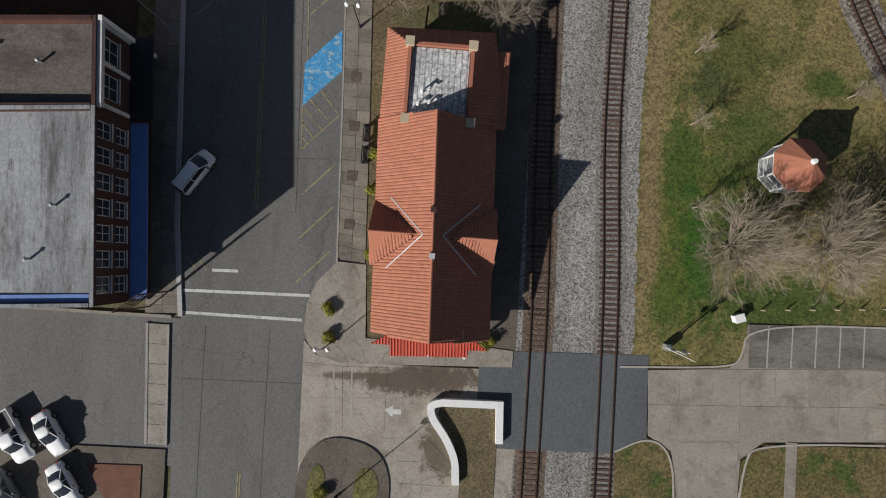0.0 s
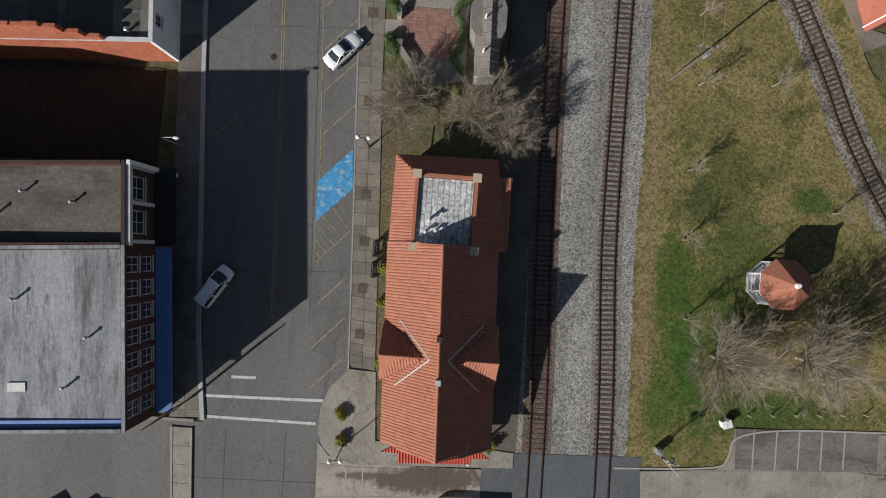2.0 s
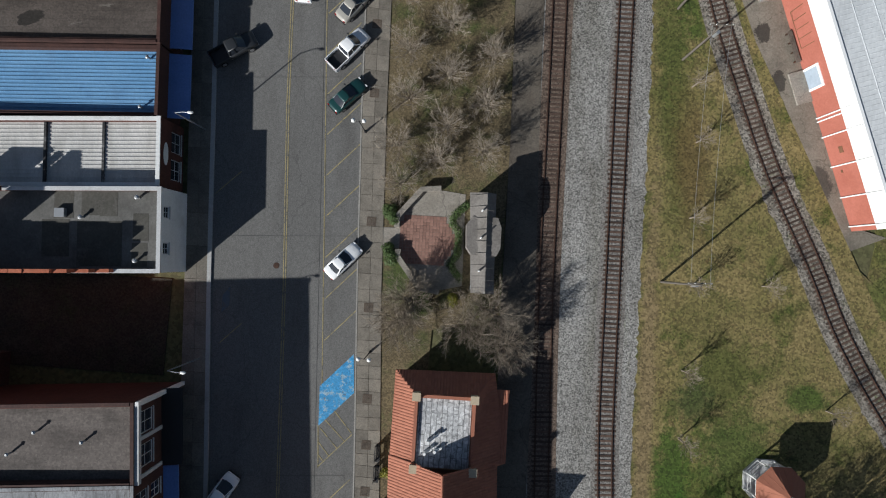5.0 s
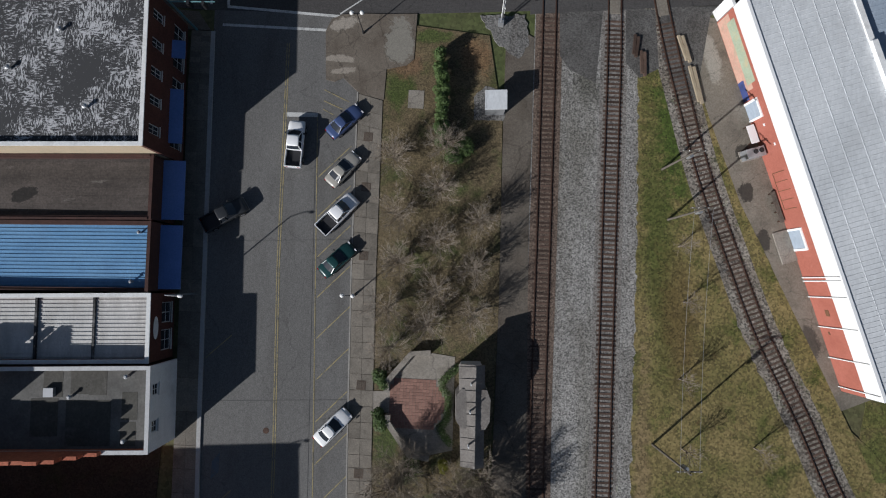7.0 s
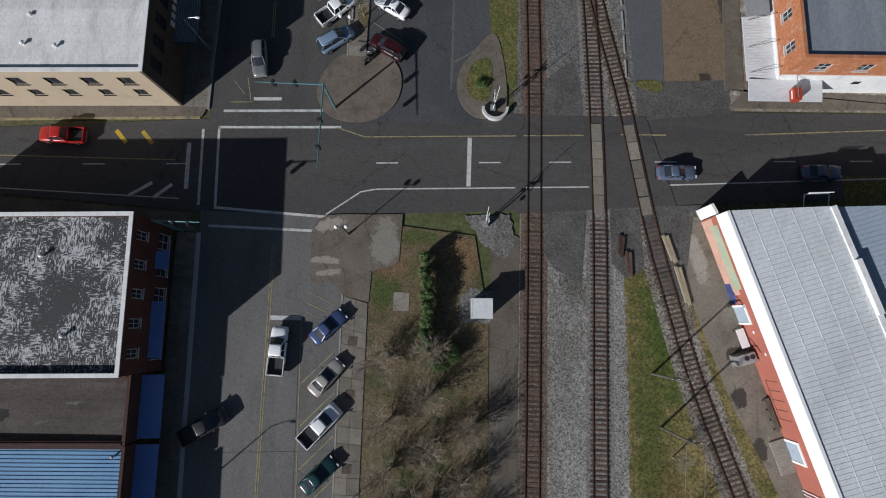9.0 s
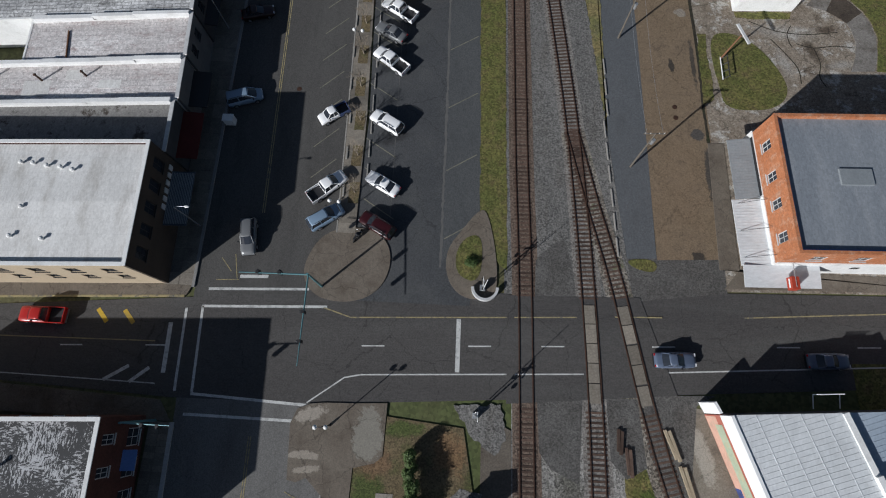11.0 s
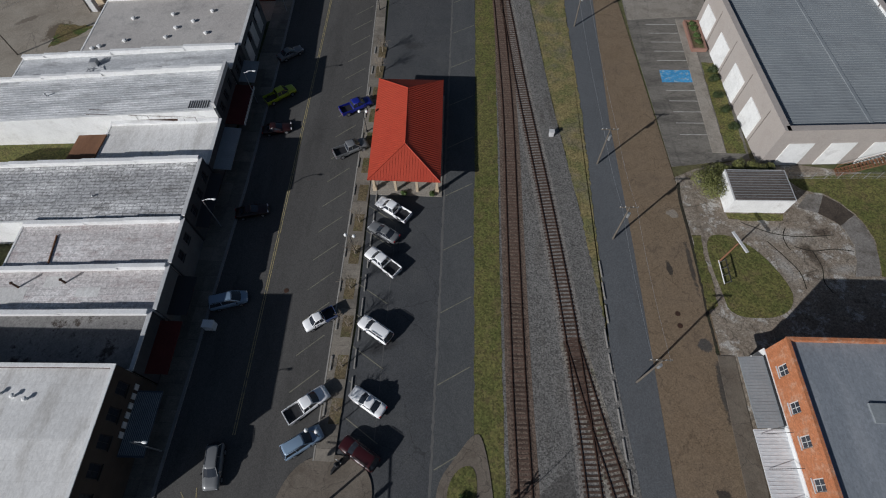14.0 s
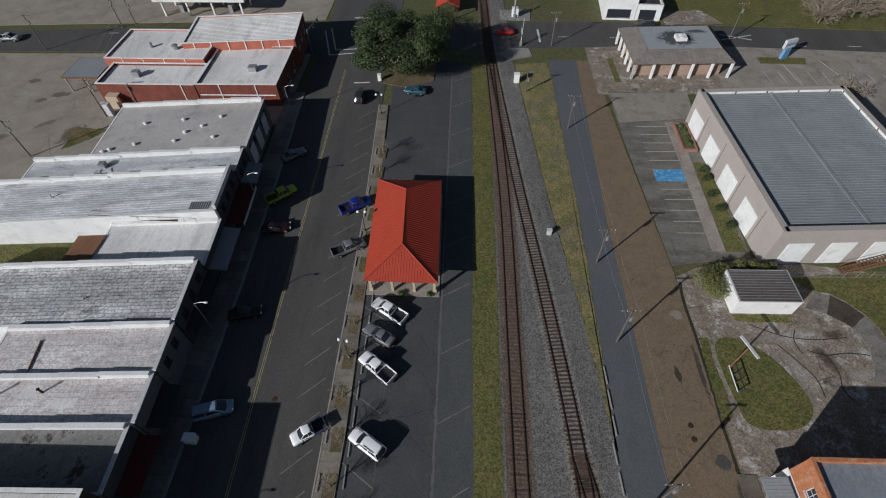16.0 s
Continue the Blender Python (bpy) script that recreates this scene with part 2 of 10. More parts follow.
M_BAYS = surf("bay_concrete", (0.125, 0.116, 0.102), (0.205, 0.19, 0.166), 0.25, 4, bump=0.2, contrast=0.35, dirt=(0.07, 0.063, 0.055), dirt_amount=0.25, dirt_scale=0.35, speck=0.12, speck_scale=10, cracks=0.3, streak=(0.4, 1.2, 1))
M_KERB = surf("kerb_concrete", (0.27, 0.26, 0.24), (0.36, 0.34, 0.31), 0.6, 6, dirt=(0.15, 0.14, 0.12), speck=0.1)
M_GRASS = surf("winter_grass", (0.25, 0.19, 0.083), (0.142, 0.125, 0.044), 0.17, 2.2, bump=0.9, contrast=0.34, fine_mix=0.5, dirt=(0.073, 0.083, 0.020), dirt_amount=0.14, dirt_scale=0.28, speck=0.34, speck_scale=5, dirt_from=0.505, second=((0.112, 0.070, 0.031), 0.5, 0.57, 0.12),
               patches=((24.6, -84, 5.6, 15, 0, (0.078, 0.098, 0.018), 0.9), (30, -76, 5.5, 7, 10, (0.06, 0.085, 0.018), 0.9), (22.8, -78, 2.6, 6, 0, (0.052, 0.088, 0.014), 0.8), (25.0, -87, 2.4, 8, 8, (0.028, 0.082, 0.008), 0.8), (22.4, -92, 3.0, 4.5, 0, (0.062, 0.095, 0.014), 0.9), (33, -92, 10, 4, 4, (0.04, 0.075, 0.012), 0.8), (28.8, -83, 3.0, 5, 0, (0.05, 0.085, 0.014), 0.9),
                        (28, -67, 5.5, 5, 20, (0.08, 0.088, 0.022), 0.9), (25, -70, 3, 2.5, 40, (0.055, 0.07, 0.02), 0.8), (37, -69.0, 3, 2, 0, (0.05, 0.08, 0.014), 0.8), (21, -34, 2.4, 20, 4, (0.07, 0.085, 0.02), 1.0), (23.5, -44, 3, 10, 8, (0.12, 0.085, 0.032), 1.2), (22.6, -22, 2.4, 12, 6, (0.052, 0.085, 0.014), 0.9), (19.7, -70, 1.2, 30, 0, (0.21, 0.155, 0.08), 0.9), (20.3, -86, 1.0, 6, 0, (0.19, 0.145, 0.075), 0.7)))
M_GRASS_DRY = surf("dry_grass", (0.17, 0.125, 0.062), (0.115, 0.098, 0.036), 0.3, 2.5, bump=0.9, contrast=0.3, fine_mix=0.5, dirt=(0.055, 0.085, 0.016), dirt_amount=0.07, dirt_scale=0.35, dirt_from=0.51, speck=0.32, speck_scale=5, second=((0.10, 0.07, 0.045), 0.7, 0.55, 0.12))
M_GRASS_GREEN = surf("green_grass", (0.082, 0.10, 0.026), (0.15, 0.135, 0.045), 0.25, 2.5, bump=0.9, contrast=0.45, fine_mix=0.5, dirt=(0.13, 0.10, 0.05), dirt_amount=0.2, dirt_scale=0.5, speck=0.32, speck_scale=5, second=((0.05, 0.07, 0.018), 0.6, 0.55, 0.15))
M_LITTER = surf("leaf_litter", (0.112, 0.086, 0.048), (0.152, 0.118, 0.066), 0.3, 4, bump=0.8, dirt=(0.066, 0.078, 0.025), dirt_amount=0.16, dirt_scale=0.22, speck=0.3, speck_scale=7,
                patches=((-9.0, -18.6, 2.2, 3.0, 0, (0.06, 0.085, 0.02), 0.8), (-5.5, -12.4, 2.5, 1.0, 0, (0.07, 0.095, 0.025), 0.7), (-8.2, -58.4, 1.6, 3.4, 0, (0.055, 0.08, 0.02), 0.7), (-0.6, -14.6, 2.2, 2.6, 30, (0.19, 0.115, 0.06), 0.7), (-8.6, -15.8, 2.4, 2.0, 0, (0.17, 0.105, 0.06), 0.7), (-5.4, -61, 1.4, 2.2, 0, (0.055, 0.08, 0.02), 0.7)))
M_GRAVEL = surf("ballast", (0.200, 0.191, 0.177), (0.302, 0.290, 0.270), 0.18, 5, bump=1.0, contrast=0.4, dirt=(0.130, 0.119, 0.100), dirt_amount=0.28, dirt_scale=0.3, speck=0.5, speck_scale=8.5, streak=(1, 0.25, 1), second=((0.112, 0.121, 0.065), 0.22, 0.62, 0.1),
               patches=((11.5, -24, 4.2, 13, 0, (0.155, 0.146, 0.125), 1.8), (9.0, -34, 1.6, 16, 0, (0.125, 0.112, 0.09), 1.6), (12.5, -17, 2.2, 4, 20, (0.10, 0.096, 0.08), 1.2), (13.6, -60, 1.2, 20, 0, (0.16, 0.15, 0.125), 1.6)))
M_GRAVEL_RUST = surf("stained_ballast", (0.17, 0.155, 0.14), (0.25, 0.235, 0.215), 0.3, 5, bump=1.0, dirt=(0.11, 0.09, 0.075), dirt_amount=0.3, speck=0.4, speck_scale=8)
M_DIRT_ROAD = surf("brown_road", (0.169, 0.124, 0.080), (0.224, 0.167, 0.111), 0.25, 4, bump=0.25, dirt=(0.104, 0.079, 0.056), dirt_amount=0.3, dirt_scale=0.25, speck=0.18, cracks=0.28, crack_scale=0.3,
                   patches=((27.3, 35.6, 0.4, 1.4, 5, (0.03, 0.028, 0.026), 0.3), (28.3, 8.6, 0.8, 0.9, 0, (0.03, 0.028, 0.026), 0.3), (30.8, 20, 0.6, 4, 0, (0.05, 0.048, 0.046), 0.5), (29.8, 25.2, 0.9, 0.9, 0, (0.06, 0.06, 0.06), 0.3), (29.2, 44.5, 0.9, 0.7, 0, (0.27, 0.24, 0.2), 0.3), (30.2, 36, 0.35, 4, 2, (0.05, 0.045, 0.04), 0.5)))
M_TRACKSIDE = surf("trackside_asphalt", (0.082, 0.077, 0.071), (0.125, 0.120, 0.113), 0.25, 4, bump=0.4, dirt=(0.053, 0.048, 0.044), dirt_amount=0.3, dirt_scale=0.4, speck=0.3, speck_scale=9)
M_RAIL = surf("rusty_rail", (0.05, 0.028, 0.02), (0.09, 0.05, 0.035), 1, 20, rough=0.6, metal=0.3)
M_TIE = surf("tie_wood", (0.06, 0.037, 0.028), (0.11, 0.073, 0.056), 1.5, 12, bump=0.3, spread=0.4)
M_WHITE_PAINT = surf("road_paint", (0.5, 0.5, 0.48), (0.62, 0.62, 0.6), 0.8, 8, dirt=(0.15, 0.15, 0.15), dirt_amount=0.25, dirt_scale=1.5)
M_YELLOW_PAINT = surf("yellow_paint", (0.28, 0.235, 0.12), (0.36, 0.3, 0.16), 0.8, 8, dirt=(0.13, 0.125, 0.11), dirt_amount=0.12, dirt_scale=1.5)
M_BLUE_WORN = surf("worn_blue_paint", (0.09, 0.13, 0.18), (0.13, 0.15, 0.17), 0.8, 5, dirt=(0.13, 0.13, 0.125), dirt_amount=0.15, dirt_scale=1.0)
M_BLUE_PAINT = surf("blue_paint", (0.05, 0.25, 0.5), (0.08, 0.33, 0.6), 0.8, 5, dirt=(0.3, 0.42, 0.5), dirt_amount=0.06, dirt_scale=1.6, dirt_from=0.53, speck=0.15, speck_scale=6, second=((0.12, 0.13, 0.135), 1.1, 0.6, 0.05))
M_RED_TILE = surf("clay_tile", (0.35, 0.135, 0.083), (0.41, 0.168, 0.108), 0.25, 14, bump=0.12, contrast=0.8, dirt=(0.28, 0.10, 0.062), dirt_amount=0.4, dirt_scale=0.5, island=0.1)
M_TAUPE = surf("taupe_render", (0.36, 0.32, 0.29), (0.43, 0.39, 0.36), 0.3, 5, dirt=(0.27, 0.24, 0.215), dirt_amount=0.4)
M_RED_METAL = surf("red_metal", (0.36, 0.047, 0.026), (0.43, 0.064, 0.033), 0.3, 5, rough=0.55, bump=0.05, dirt=(0.26, 0.035, 0.02), dirt_amount=0.4)
M_BRICK = surf("red_brick", (0.075, 0.030, 0.024), (0.105, 0.042, 0.032), 0.5, 8, dirt=(0.055, 0.026, 0.022), dirt_amount=0.35, speck=0.12, speck_scale=6)
M_BRICK_ORANGE = surf("orange_brick", (0.40, 0.145, 0.062), (0.47, 0.19, 0.09), 0.4, 8, dirt=(0.52, 0.34, 0.24), dirt_amount=0.22, dirt_scale=0.9, speck=0.12, speck_scale=6)
M_BRICK_DARK = surf("dark_brick", (0.05, 0.026, 0.022), (0.075, 0.036, 0.03), 0.5, 8, dirt=(0.035, 0.02, 0.018), dirt_amount=0.35, speck=0.12, speck_scale=6)
M_TAN = surf("tan_stucco", (0.45, 0.36, 0.25), (0.52, 0.43, 0.31), 0.3, 6, dirt=(0.3, 0.24, 0.16), dirt_amount=0.4)
M_WHITE = surf("white_paint", (0.742, 0.742, 0.721), (0.869, 0.869, 0.848), 0.4, 5, dirt=(0.445, 0.424, 0.392), dirt_amount=0.35, dirt_scale=0.5, dirt_from=0.52)
M_TRIM = surf("pale_trim", (0.5, 0.5, 0.5), (0.6, 0.6, 0.6), 0.8, 6, dirt=(0.3, 0.29, 0.27))
M_ROOF_GREY = surf("grey_roof", (0.178, 0.183, 0.194), (0.348, 0.356, 0.369), 0.14, 4, contrast=0.3, dirt=(0.081, 0.075, 0.071), dirt_amount=0.2, dirt_scale=0.45, streak=(0.35, 1.5, 1), speck=0.1, speck_scale=6, laps=(5.0, 0.95, 0.14, 0), second=((0.097, 0.089, 0.086), 1.1, 0.56, 0.1))
M_ROOF_BROWN = surf("brown_roof", (0.085, 0.07, 0.062), (0.15, 0.128, 0.115), 0.3, 5, dirt=(0.04, 0.034, 0.03), dirt_amount=0.25, dirt_scale=0.5, streak=(1, 0.3, 1), speck=0.14, speck_scale=6, second=((0.24, 0.22, 0.205), 0.8, 0.6, 0.12))
M_ROOF_UMBER = surf("umber_felt_roof", (0.06, 0.05, 0.044), (0.105, 0.088, 0.078), 0.3, 5, dirt=(0.035, 0.03, 0.027), dirt_amount=0.25, dirt_scale=0.5, streak=(1, 0.3, 1), speck=0.14, speck_scale=6, laps=(6.0, 0.9, 0.12, 90, 0.05),
                    patches=((2.7, 13.8, 0.75, 1.5, 20, (0.012, 0.011, 0.01), 0.15),), second=((0.16, 0.145, 0.13), 0.9, 0.6, 0.1))
M_TIMBER = surf("pale_new_timber", (0.30, 0.24, 0.165), (0.40, 0.33, 0.235), 1, 12, dirt=(0.2, 0.155, 0.105))
M_BRICK_SUN = surf("orange_party_brick", (0.36, 0.105, 0.055), (0.44, 0.145, 0.08), 0.4, 8, dirt=(0.27, 0.075, 0.045), dirt_amount=0.3, speck=0.12, speck_scale=6, second=((0.5, 0.4, 0.34), 0.7, 0.66, 0.06))
M_ROOF_LOW = surf("pale_worn_felt", (0.108, 0.104, 0.096), (0.168, 0.162, 0.150), 0.35, 4, dirt=(0.080, 0.075, 0.068), dirt_amount=0.25, dirt_scale=0.5, speck=0.08, speck_scale=6)
M_ROOF_SHEET = surf("dark_felt_sheet", (0.066, 0.062, 0.053), (0.094, 0.089, 0.077), 0.4, 4, dirt=(0.136, 0.128, 0.116), dirt_amount=0.2, dirt_scale=0.5, dirt_from=0.55, speck=0.08, speck_scale=6)
M_ROOF_TORN = surf("torn_felt_roof", (0.17, 0.165, 0.16), (0.27, 0.262, 0.252), 0.3, 4, dirt=(0.055, 0.043, 0.036), dirt_amount=0.07, dirt_scale=0.3, dirt_from=0.54, speck=0.1, speck_scale=6, second=((0.09, 0.085, 0.08), 1.1, 0.55, 0.1))
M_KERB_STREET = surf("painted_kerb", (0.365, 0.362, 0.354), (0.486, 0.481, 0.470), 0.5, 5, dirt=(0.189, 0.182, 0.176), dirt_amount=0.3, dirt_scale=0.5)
# darker version of painted_kerb, the shops' shade put into its colour
M_KERB_NORTH = surf("shaded_kerb", (0.210, 0.206, 0.199), (0.301, 0.294, 0.284), 0.5, 5, dirt=(0.126, 0.122, 0.116), dirt_amount=0.3, dirt_scale=0.5)
M_AWNING_STEEL = surf("slate_blue_awning", (0.05, 0.062, 0.08), (0.07, 0.085, 0.105), 0.5, 5, rough=0.5, dirt=(0.04, 0.045, 0.055))
M_ROOF_DARK = surf("tar_roof", (0.03, 0.03, 0.034), (0.075, 0.073, 0.072), 0.2, 4, contrast=0.3, dirt=(0.30, 0.295, 0.29), dirt_amount=0.16, dirt_scale=0.22, dirt_from=0.53, speck=0.1, speck_scale=6, laps=(3.4, 0.9, 0.2, 90), second=((0.02, 0.02, 0.022), 0.5, 0.52, 0.12))
M_ROOF_PATCHY = flaking("flaking_roof", (0.5, 0.5, 0.51), (0.045, 0.045, 0.047))
M_PARAPET = surf("whitewashed_parapet", (0.74, 0.74, 0.73), (0.84, 0.84, 0.83), 0.5, 5, dirt=(0.55, 0.54, 0.52), dirt_amount=0.3)
M_ROOF_WHITE = surf("white_membrane", (0.605, 0.589, 0.562), (0.799, 0.788, 0.761), 0.12, 4, contrast=0.4, dirt=(0.389, 0.362, 0.324), dirt_amount=0.3, dirt_scale=0.35, streak=(0.4, 1.2, 1), speck=0.05, speck_scale=5, laps=(6.0, 1.8, 0.06, 90))
M_ROOF_SILVER = surf("silver_roof", (0.389, 0.389, 0.394), (0.756, 0.751, 0.745), 0.3, 5, contrast=0.3, dirt=(0.130, 0.124, 0.119), dirt_amount=0.22, dirt_scale=0.6, streak=(1.3, 0.35, 1), speck=0.24, speck_scale=4, laps=(2.2, 0.55, 0.34, 90, 0.075), dirt_from=0.51)
M_METAL_PALE = surf("pale_metal_roof", (0.54, 0.56, 0.575), (0.64, 0.655, 0.665), 0.2, 4, rough=0.5, bump=0.05, dirt=(0.42, 0.43, 0.435), dirt_amount=0.4, streak=(1, 0.4, 1))
M_METAL_DIRTY = surf("dirty_white_sheet", (0.46, 0.45, 0.43), (0.60, 0.585, 0.56), 0.3, 4, rough=0.55, bump=0.05, dirt=(0.34, 0.325, 0.30), dirt_amount=0.3, dirt_scale=0.5, streak=(0.4, 1.6, 1), speck=0.06)
M_METAL_BLUISH = surf("bluish_metal_roof", (0.33, 0.39, 0.46), (0.42, 0.48, 0.55), 0.3, 4, rough=0.5, bump=0.05, dirt=(0.27, 0.31, 0.36), dirt_amount=0.3, streak=(1, 0.4, 1))
M_APRON = surf("stained_apron_concrete", (0.180, 0.158, 0.126), (0.243, 0.216, 0.176), 0.25, 4, bump=0.15, dirt=(0.108, 0.095, 0.077), dirt_amount=0.25, dirt_scale=0.3, speck=0.1, speck_scale=10, cracks=0.35, crack_scale=0.2,
               patches=((30.7, -28.9, 0.9, 1.3, 0, (0.035, 0.03, 0.026), 0.25), (32.6, -34.2, 0.8, 1.4, 10, (0.04, 0.035, 0.03), 0.25), (30.3, -24.2, 1.0, 0.9, 0, (0.045, 0.04, 0.034), 0.25), (38.0, -45.2, 1.0, 2.2, 20, (0.07, 0.062, 0.052), 0.6), (26.6, -13.4, 1.0, 3.4, 18, (0.36, 0.335, 0.29), 0.5)))
M_SIDING_BED = surf("weedy_siding_bed", (0.15, 0.128, 0.104), (0.26, 0.238, 0.205), 0.3, 5, bump=1.0, contrast=0.4, dirt=(0.10, 0.08, 0.06), dirt_amount=0.25, dirt_scale=0.4, speck=0.5, speck_scale=5.5, second=((0.085, 0.10, 0.035), 0.45, 0.56, 0.12))
M_MILL_RED = surf("salmon_painted_wall", (0.36, 0.118, 0.082), (0.42, 0.145, 0.105), 0.4, 5, bump=0.1, dirt=(0.30, 0.09, 0.062), dirt_amount=0.4, second=((0.50, 0.36, 0.30), 1.2, 0.66, 0.06))
M_METAL_GREY = surf("grey_metal_roof", (0.22, 0.24, 0.255), (0.27, 0.29, 0.3), 0.2, 4, rough=0.5, bump=0.05, dirt=(0.19, 0.2, 0.21))
M_METAL_BLUE = surf("blue_metal_roof", (0.12, 0.27, 0.46), (0.17, 0.33, 0.52), 0.2, 4, rough=0.5, bump=0.05, dirt=(0.1, 0.2, 0.35))
M_AWNING_BLUE = surf("blue_awning", (0.11, 0.2, 0.46), (0.15, 0.25, 0.54), 0.3, 5, rough=0.6)
M_AWNING_RED = surf("maroon_awning", (0.075, 0.012, 0.012), (0.10, 0.018, 0.016), 0.3, 5)
M_DARK = plain("dark_metal", (0.02, 0.02, 0.022), 0.55)
M_STEEL = plain("galvanised_steel", (0.42, 0.43, 0.44), 0.45, 0.6)
M_GREEN_STEEL = plain("verdigris_paint", (0.10, 0.22, 0.24), 0.5, 0.2)
M_GLASS = plain("window_glass", (0.03, 0.035, 0.045), 0.08, 0.0, 0.6)
M_LAMP = plain("opal_globe", (0.8, 0.8, 0.78), 0.3)
M_BARK = surf("pale_bark", (0.246, 0.202, 0.155), (0.339, 0.289, 0.232), 2, 20, bump=0.2)
M_BARK_DARK = surf("grey_bark", (0.216, 0.175, 0.131), (0.302, 0.254, 0.200), 2, 20, bump=0.2)
M_POLE = surf("weathered_pole", (0.10, 0.088, 0.072), (0.16, 0.14, 0.118), 1, 12)
M_LEAF = surf("dark_leaves", (0.05, 0.085, 0.024), (0.09, 0.135, 0.04), 0.8, 6, rough=0.6)
M_LEAF_OLIVE = surf("olive_leaves", (0.087, 0.092, 0.031), (0.147, 0.154, 0.050), 0.9, 7, rough=0.6, spread=0.12, island=0.35)
M_LEAF_LIGHT = surf("yellow_leaves", (0.15, 0.155, 0.018), (0.26, 0.24, 0.028), 1.5, 8, rough=0.6)
M_TYRE = plain("tyre_rubber", (0.015, 0.015, 0.015), 0.8)
M_RIM = plain("wheel_rim", (0.4, 0.4, 0.42), 0.35, 0.7)
M_RED_LIGHT = plain("tail_light", (0.35, 0.01, 0.01), 0.25)
M_HEADLIGHT = plain("head_light", (0.7, 0.7, 0.72), 0.15)
M_ROOF_PINK = surf("pinkish_roof", (0.540, 0.497, 0.486), (0.778, 0.745, 0.734), 0.25, 5, contrast=0.35, dirt=(0.281, 0.205, 0.194), dirt_amount=0.25, dirt_scale=0.5, streak=(1.2, 0.4, 1), speck=0.16, speck_scale=5, laps=(3.0, 0.8, 0.16, 90, 0.06), second=((0.432, 0.356, 0.346), 0.9, 0.56, 0.1))
M_FAINT_PAINT = surf("faint_paint", (0.16, 0.155, 0.12), (0.22, 0.21, 0.16), 0.8, 8, dirt=(0.09, 0.09, 0.085), dirt_amount=0.2, dirt_scale=1.5)
M_TAR = surf("tar_seam", (0.106, 0.104, 0.10), (0.132, 0.129, 0.124), 0.8, 6)
M_BRICK_PAVER = surf("brick_paver", (0.23, 0.13, 0.10), (0.29, 0.17, 0.13), 0.5, 9, bump=0.2, dirt=(0.15, 0.09, 0.07))
M_GRAVEL_N = surf("grey_brown_ballast", (0.122, 0.118, 0.111), (0.186, 0.179, 0.168), 0.18, 5, bump=1.0, dirt=(0.091, 0.081, 0.070), dirt_amount=0.28, dirt_scale=0.35, speck=0.42, speck_scale=8, streak=(1, 0.25, 1))
M_VERGE = surf("gravelly_dry_grass", (0.25, 0.196, 0.09), (0.14, 0.143, 0.055), 0.3, 4, bump=0.8, contrast=0.3, dirt=(0.17, 0.145, 0.115), dirt_amount=0.25, dirt_scale=0.22, dirt_from=0.48, speck=0.34, speck_scale=6)
M_OLD_CONC = surf("old_pitted_concrete", (0.185, 0.148, 0.112), (0.291, 0.249, 0.199), 0.3, 4, bump=0.3, contrast=0.3, dirt=(0.084, 0.063, 0.045), dirt_amount=0.16, dirt_scale=0.3, dirt_from=0.53, speck=0.22, speck_scale=6, cracks=0.5, crack_scale=0.22, second=((0.43, 0.41, 0.375), 0.42, 0.53, 0.07),
                  patches=((43.0, 41.6, 6.0, 1.6, -4, (0.34, 0.32, 0.29), 1.6), (42.6, 36.5, 1.2, 3.0, 20, (0.32, 0.30, 0.27), 1.4), (50.0, 36.6, 2.4, 0.9, 10, (0.32, 0.30, 0.27), 1.4), (46.6, 38.4, 1.0, 3.2, 30, (0.065, 0.05, 0.036), 1.2), (49.0, 42.2, 2.0, 0.9, 10, (0.075, 0.055, 0.04), 1.2)))
M_WALK = surf("walk_concrete", (0.17, 0.155, 0.138), (0.235, 0.22, 0.2), 0.4, 4, bump=0.2, dirt=(0.10, 0.085, 0.07), dirt_amount=0.2, dirt_scale=0.5, speck=0.16, speck_scale=7, second=((0.33, 0.315, 0.29), 0.6, 0.6, 0.08))
M_WALK_WET = surf("wet_walk_concrete", (0.05, 0.039, 0.03), (0.085, 0.068, 0.054), 0.4, 4, bump=0.2, dirt=(0.035, 0.028, 0.022), dirt_amount=0.2, dirt_scale=0.5, speck=0.14, speck_scale=7, second=((0.2, 0.18, 0.155), 0.6, 0.6, 0.08))
M_SOIL = surf("damp_soil", (0.035, 0.03, 0.022), (0.055, 0.05, 0.03), 0.8, 6, bump=0.6, dirt=(0.05, 0.065, 0.02), dirt_amount=0.2, dirt_scale=0.6, speck=0.25)
M_YARD = surf("yard_concrete", (0.255, 0.222, 0.178), (0.33, 0.295, 0.245), 0.25, 4, bump=0.15, dirt=(0.175, 0.15, 0.12), dirt_amount=0.3, dirt_scale=0.2, speck=0.1, speck_scale=10, cracks=0.35, crack_scale=0.1,
              patches=((-87.2, 94.0, 2.2, 1.0, 10, (0.11, 0.095, 0.08), 0.3), (-90.4, 91.8, 1.2, 0.8, 0, (0.12, 0.10, 0.085), 0.3), (-77.4, 81.0, 3.4, 2.0, 70, (0.10, 0.075, 0.05), 0.5), (-84.5, 84, 2.4, 0.8, 40, (0.15, 0.125, 0.10), 0.5), (-96, 99, 1.4, 1.0, 0, (0.12, 0.10, 0.085), 0.4), (-101, 92, 1.2, 1.4, 0, (0.13, 0.11, 0.09), 0.4), (-92, 79, 3, 1.2, 20, (0.13, 0.11, 0.09), 0.5)))
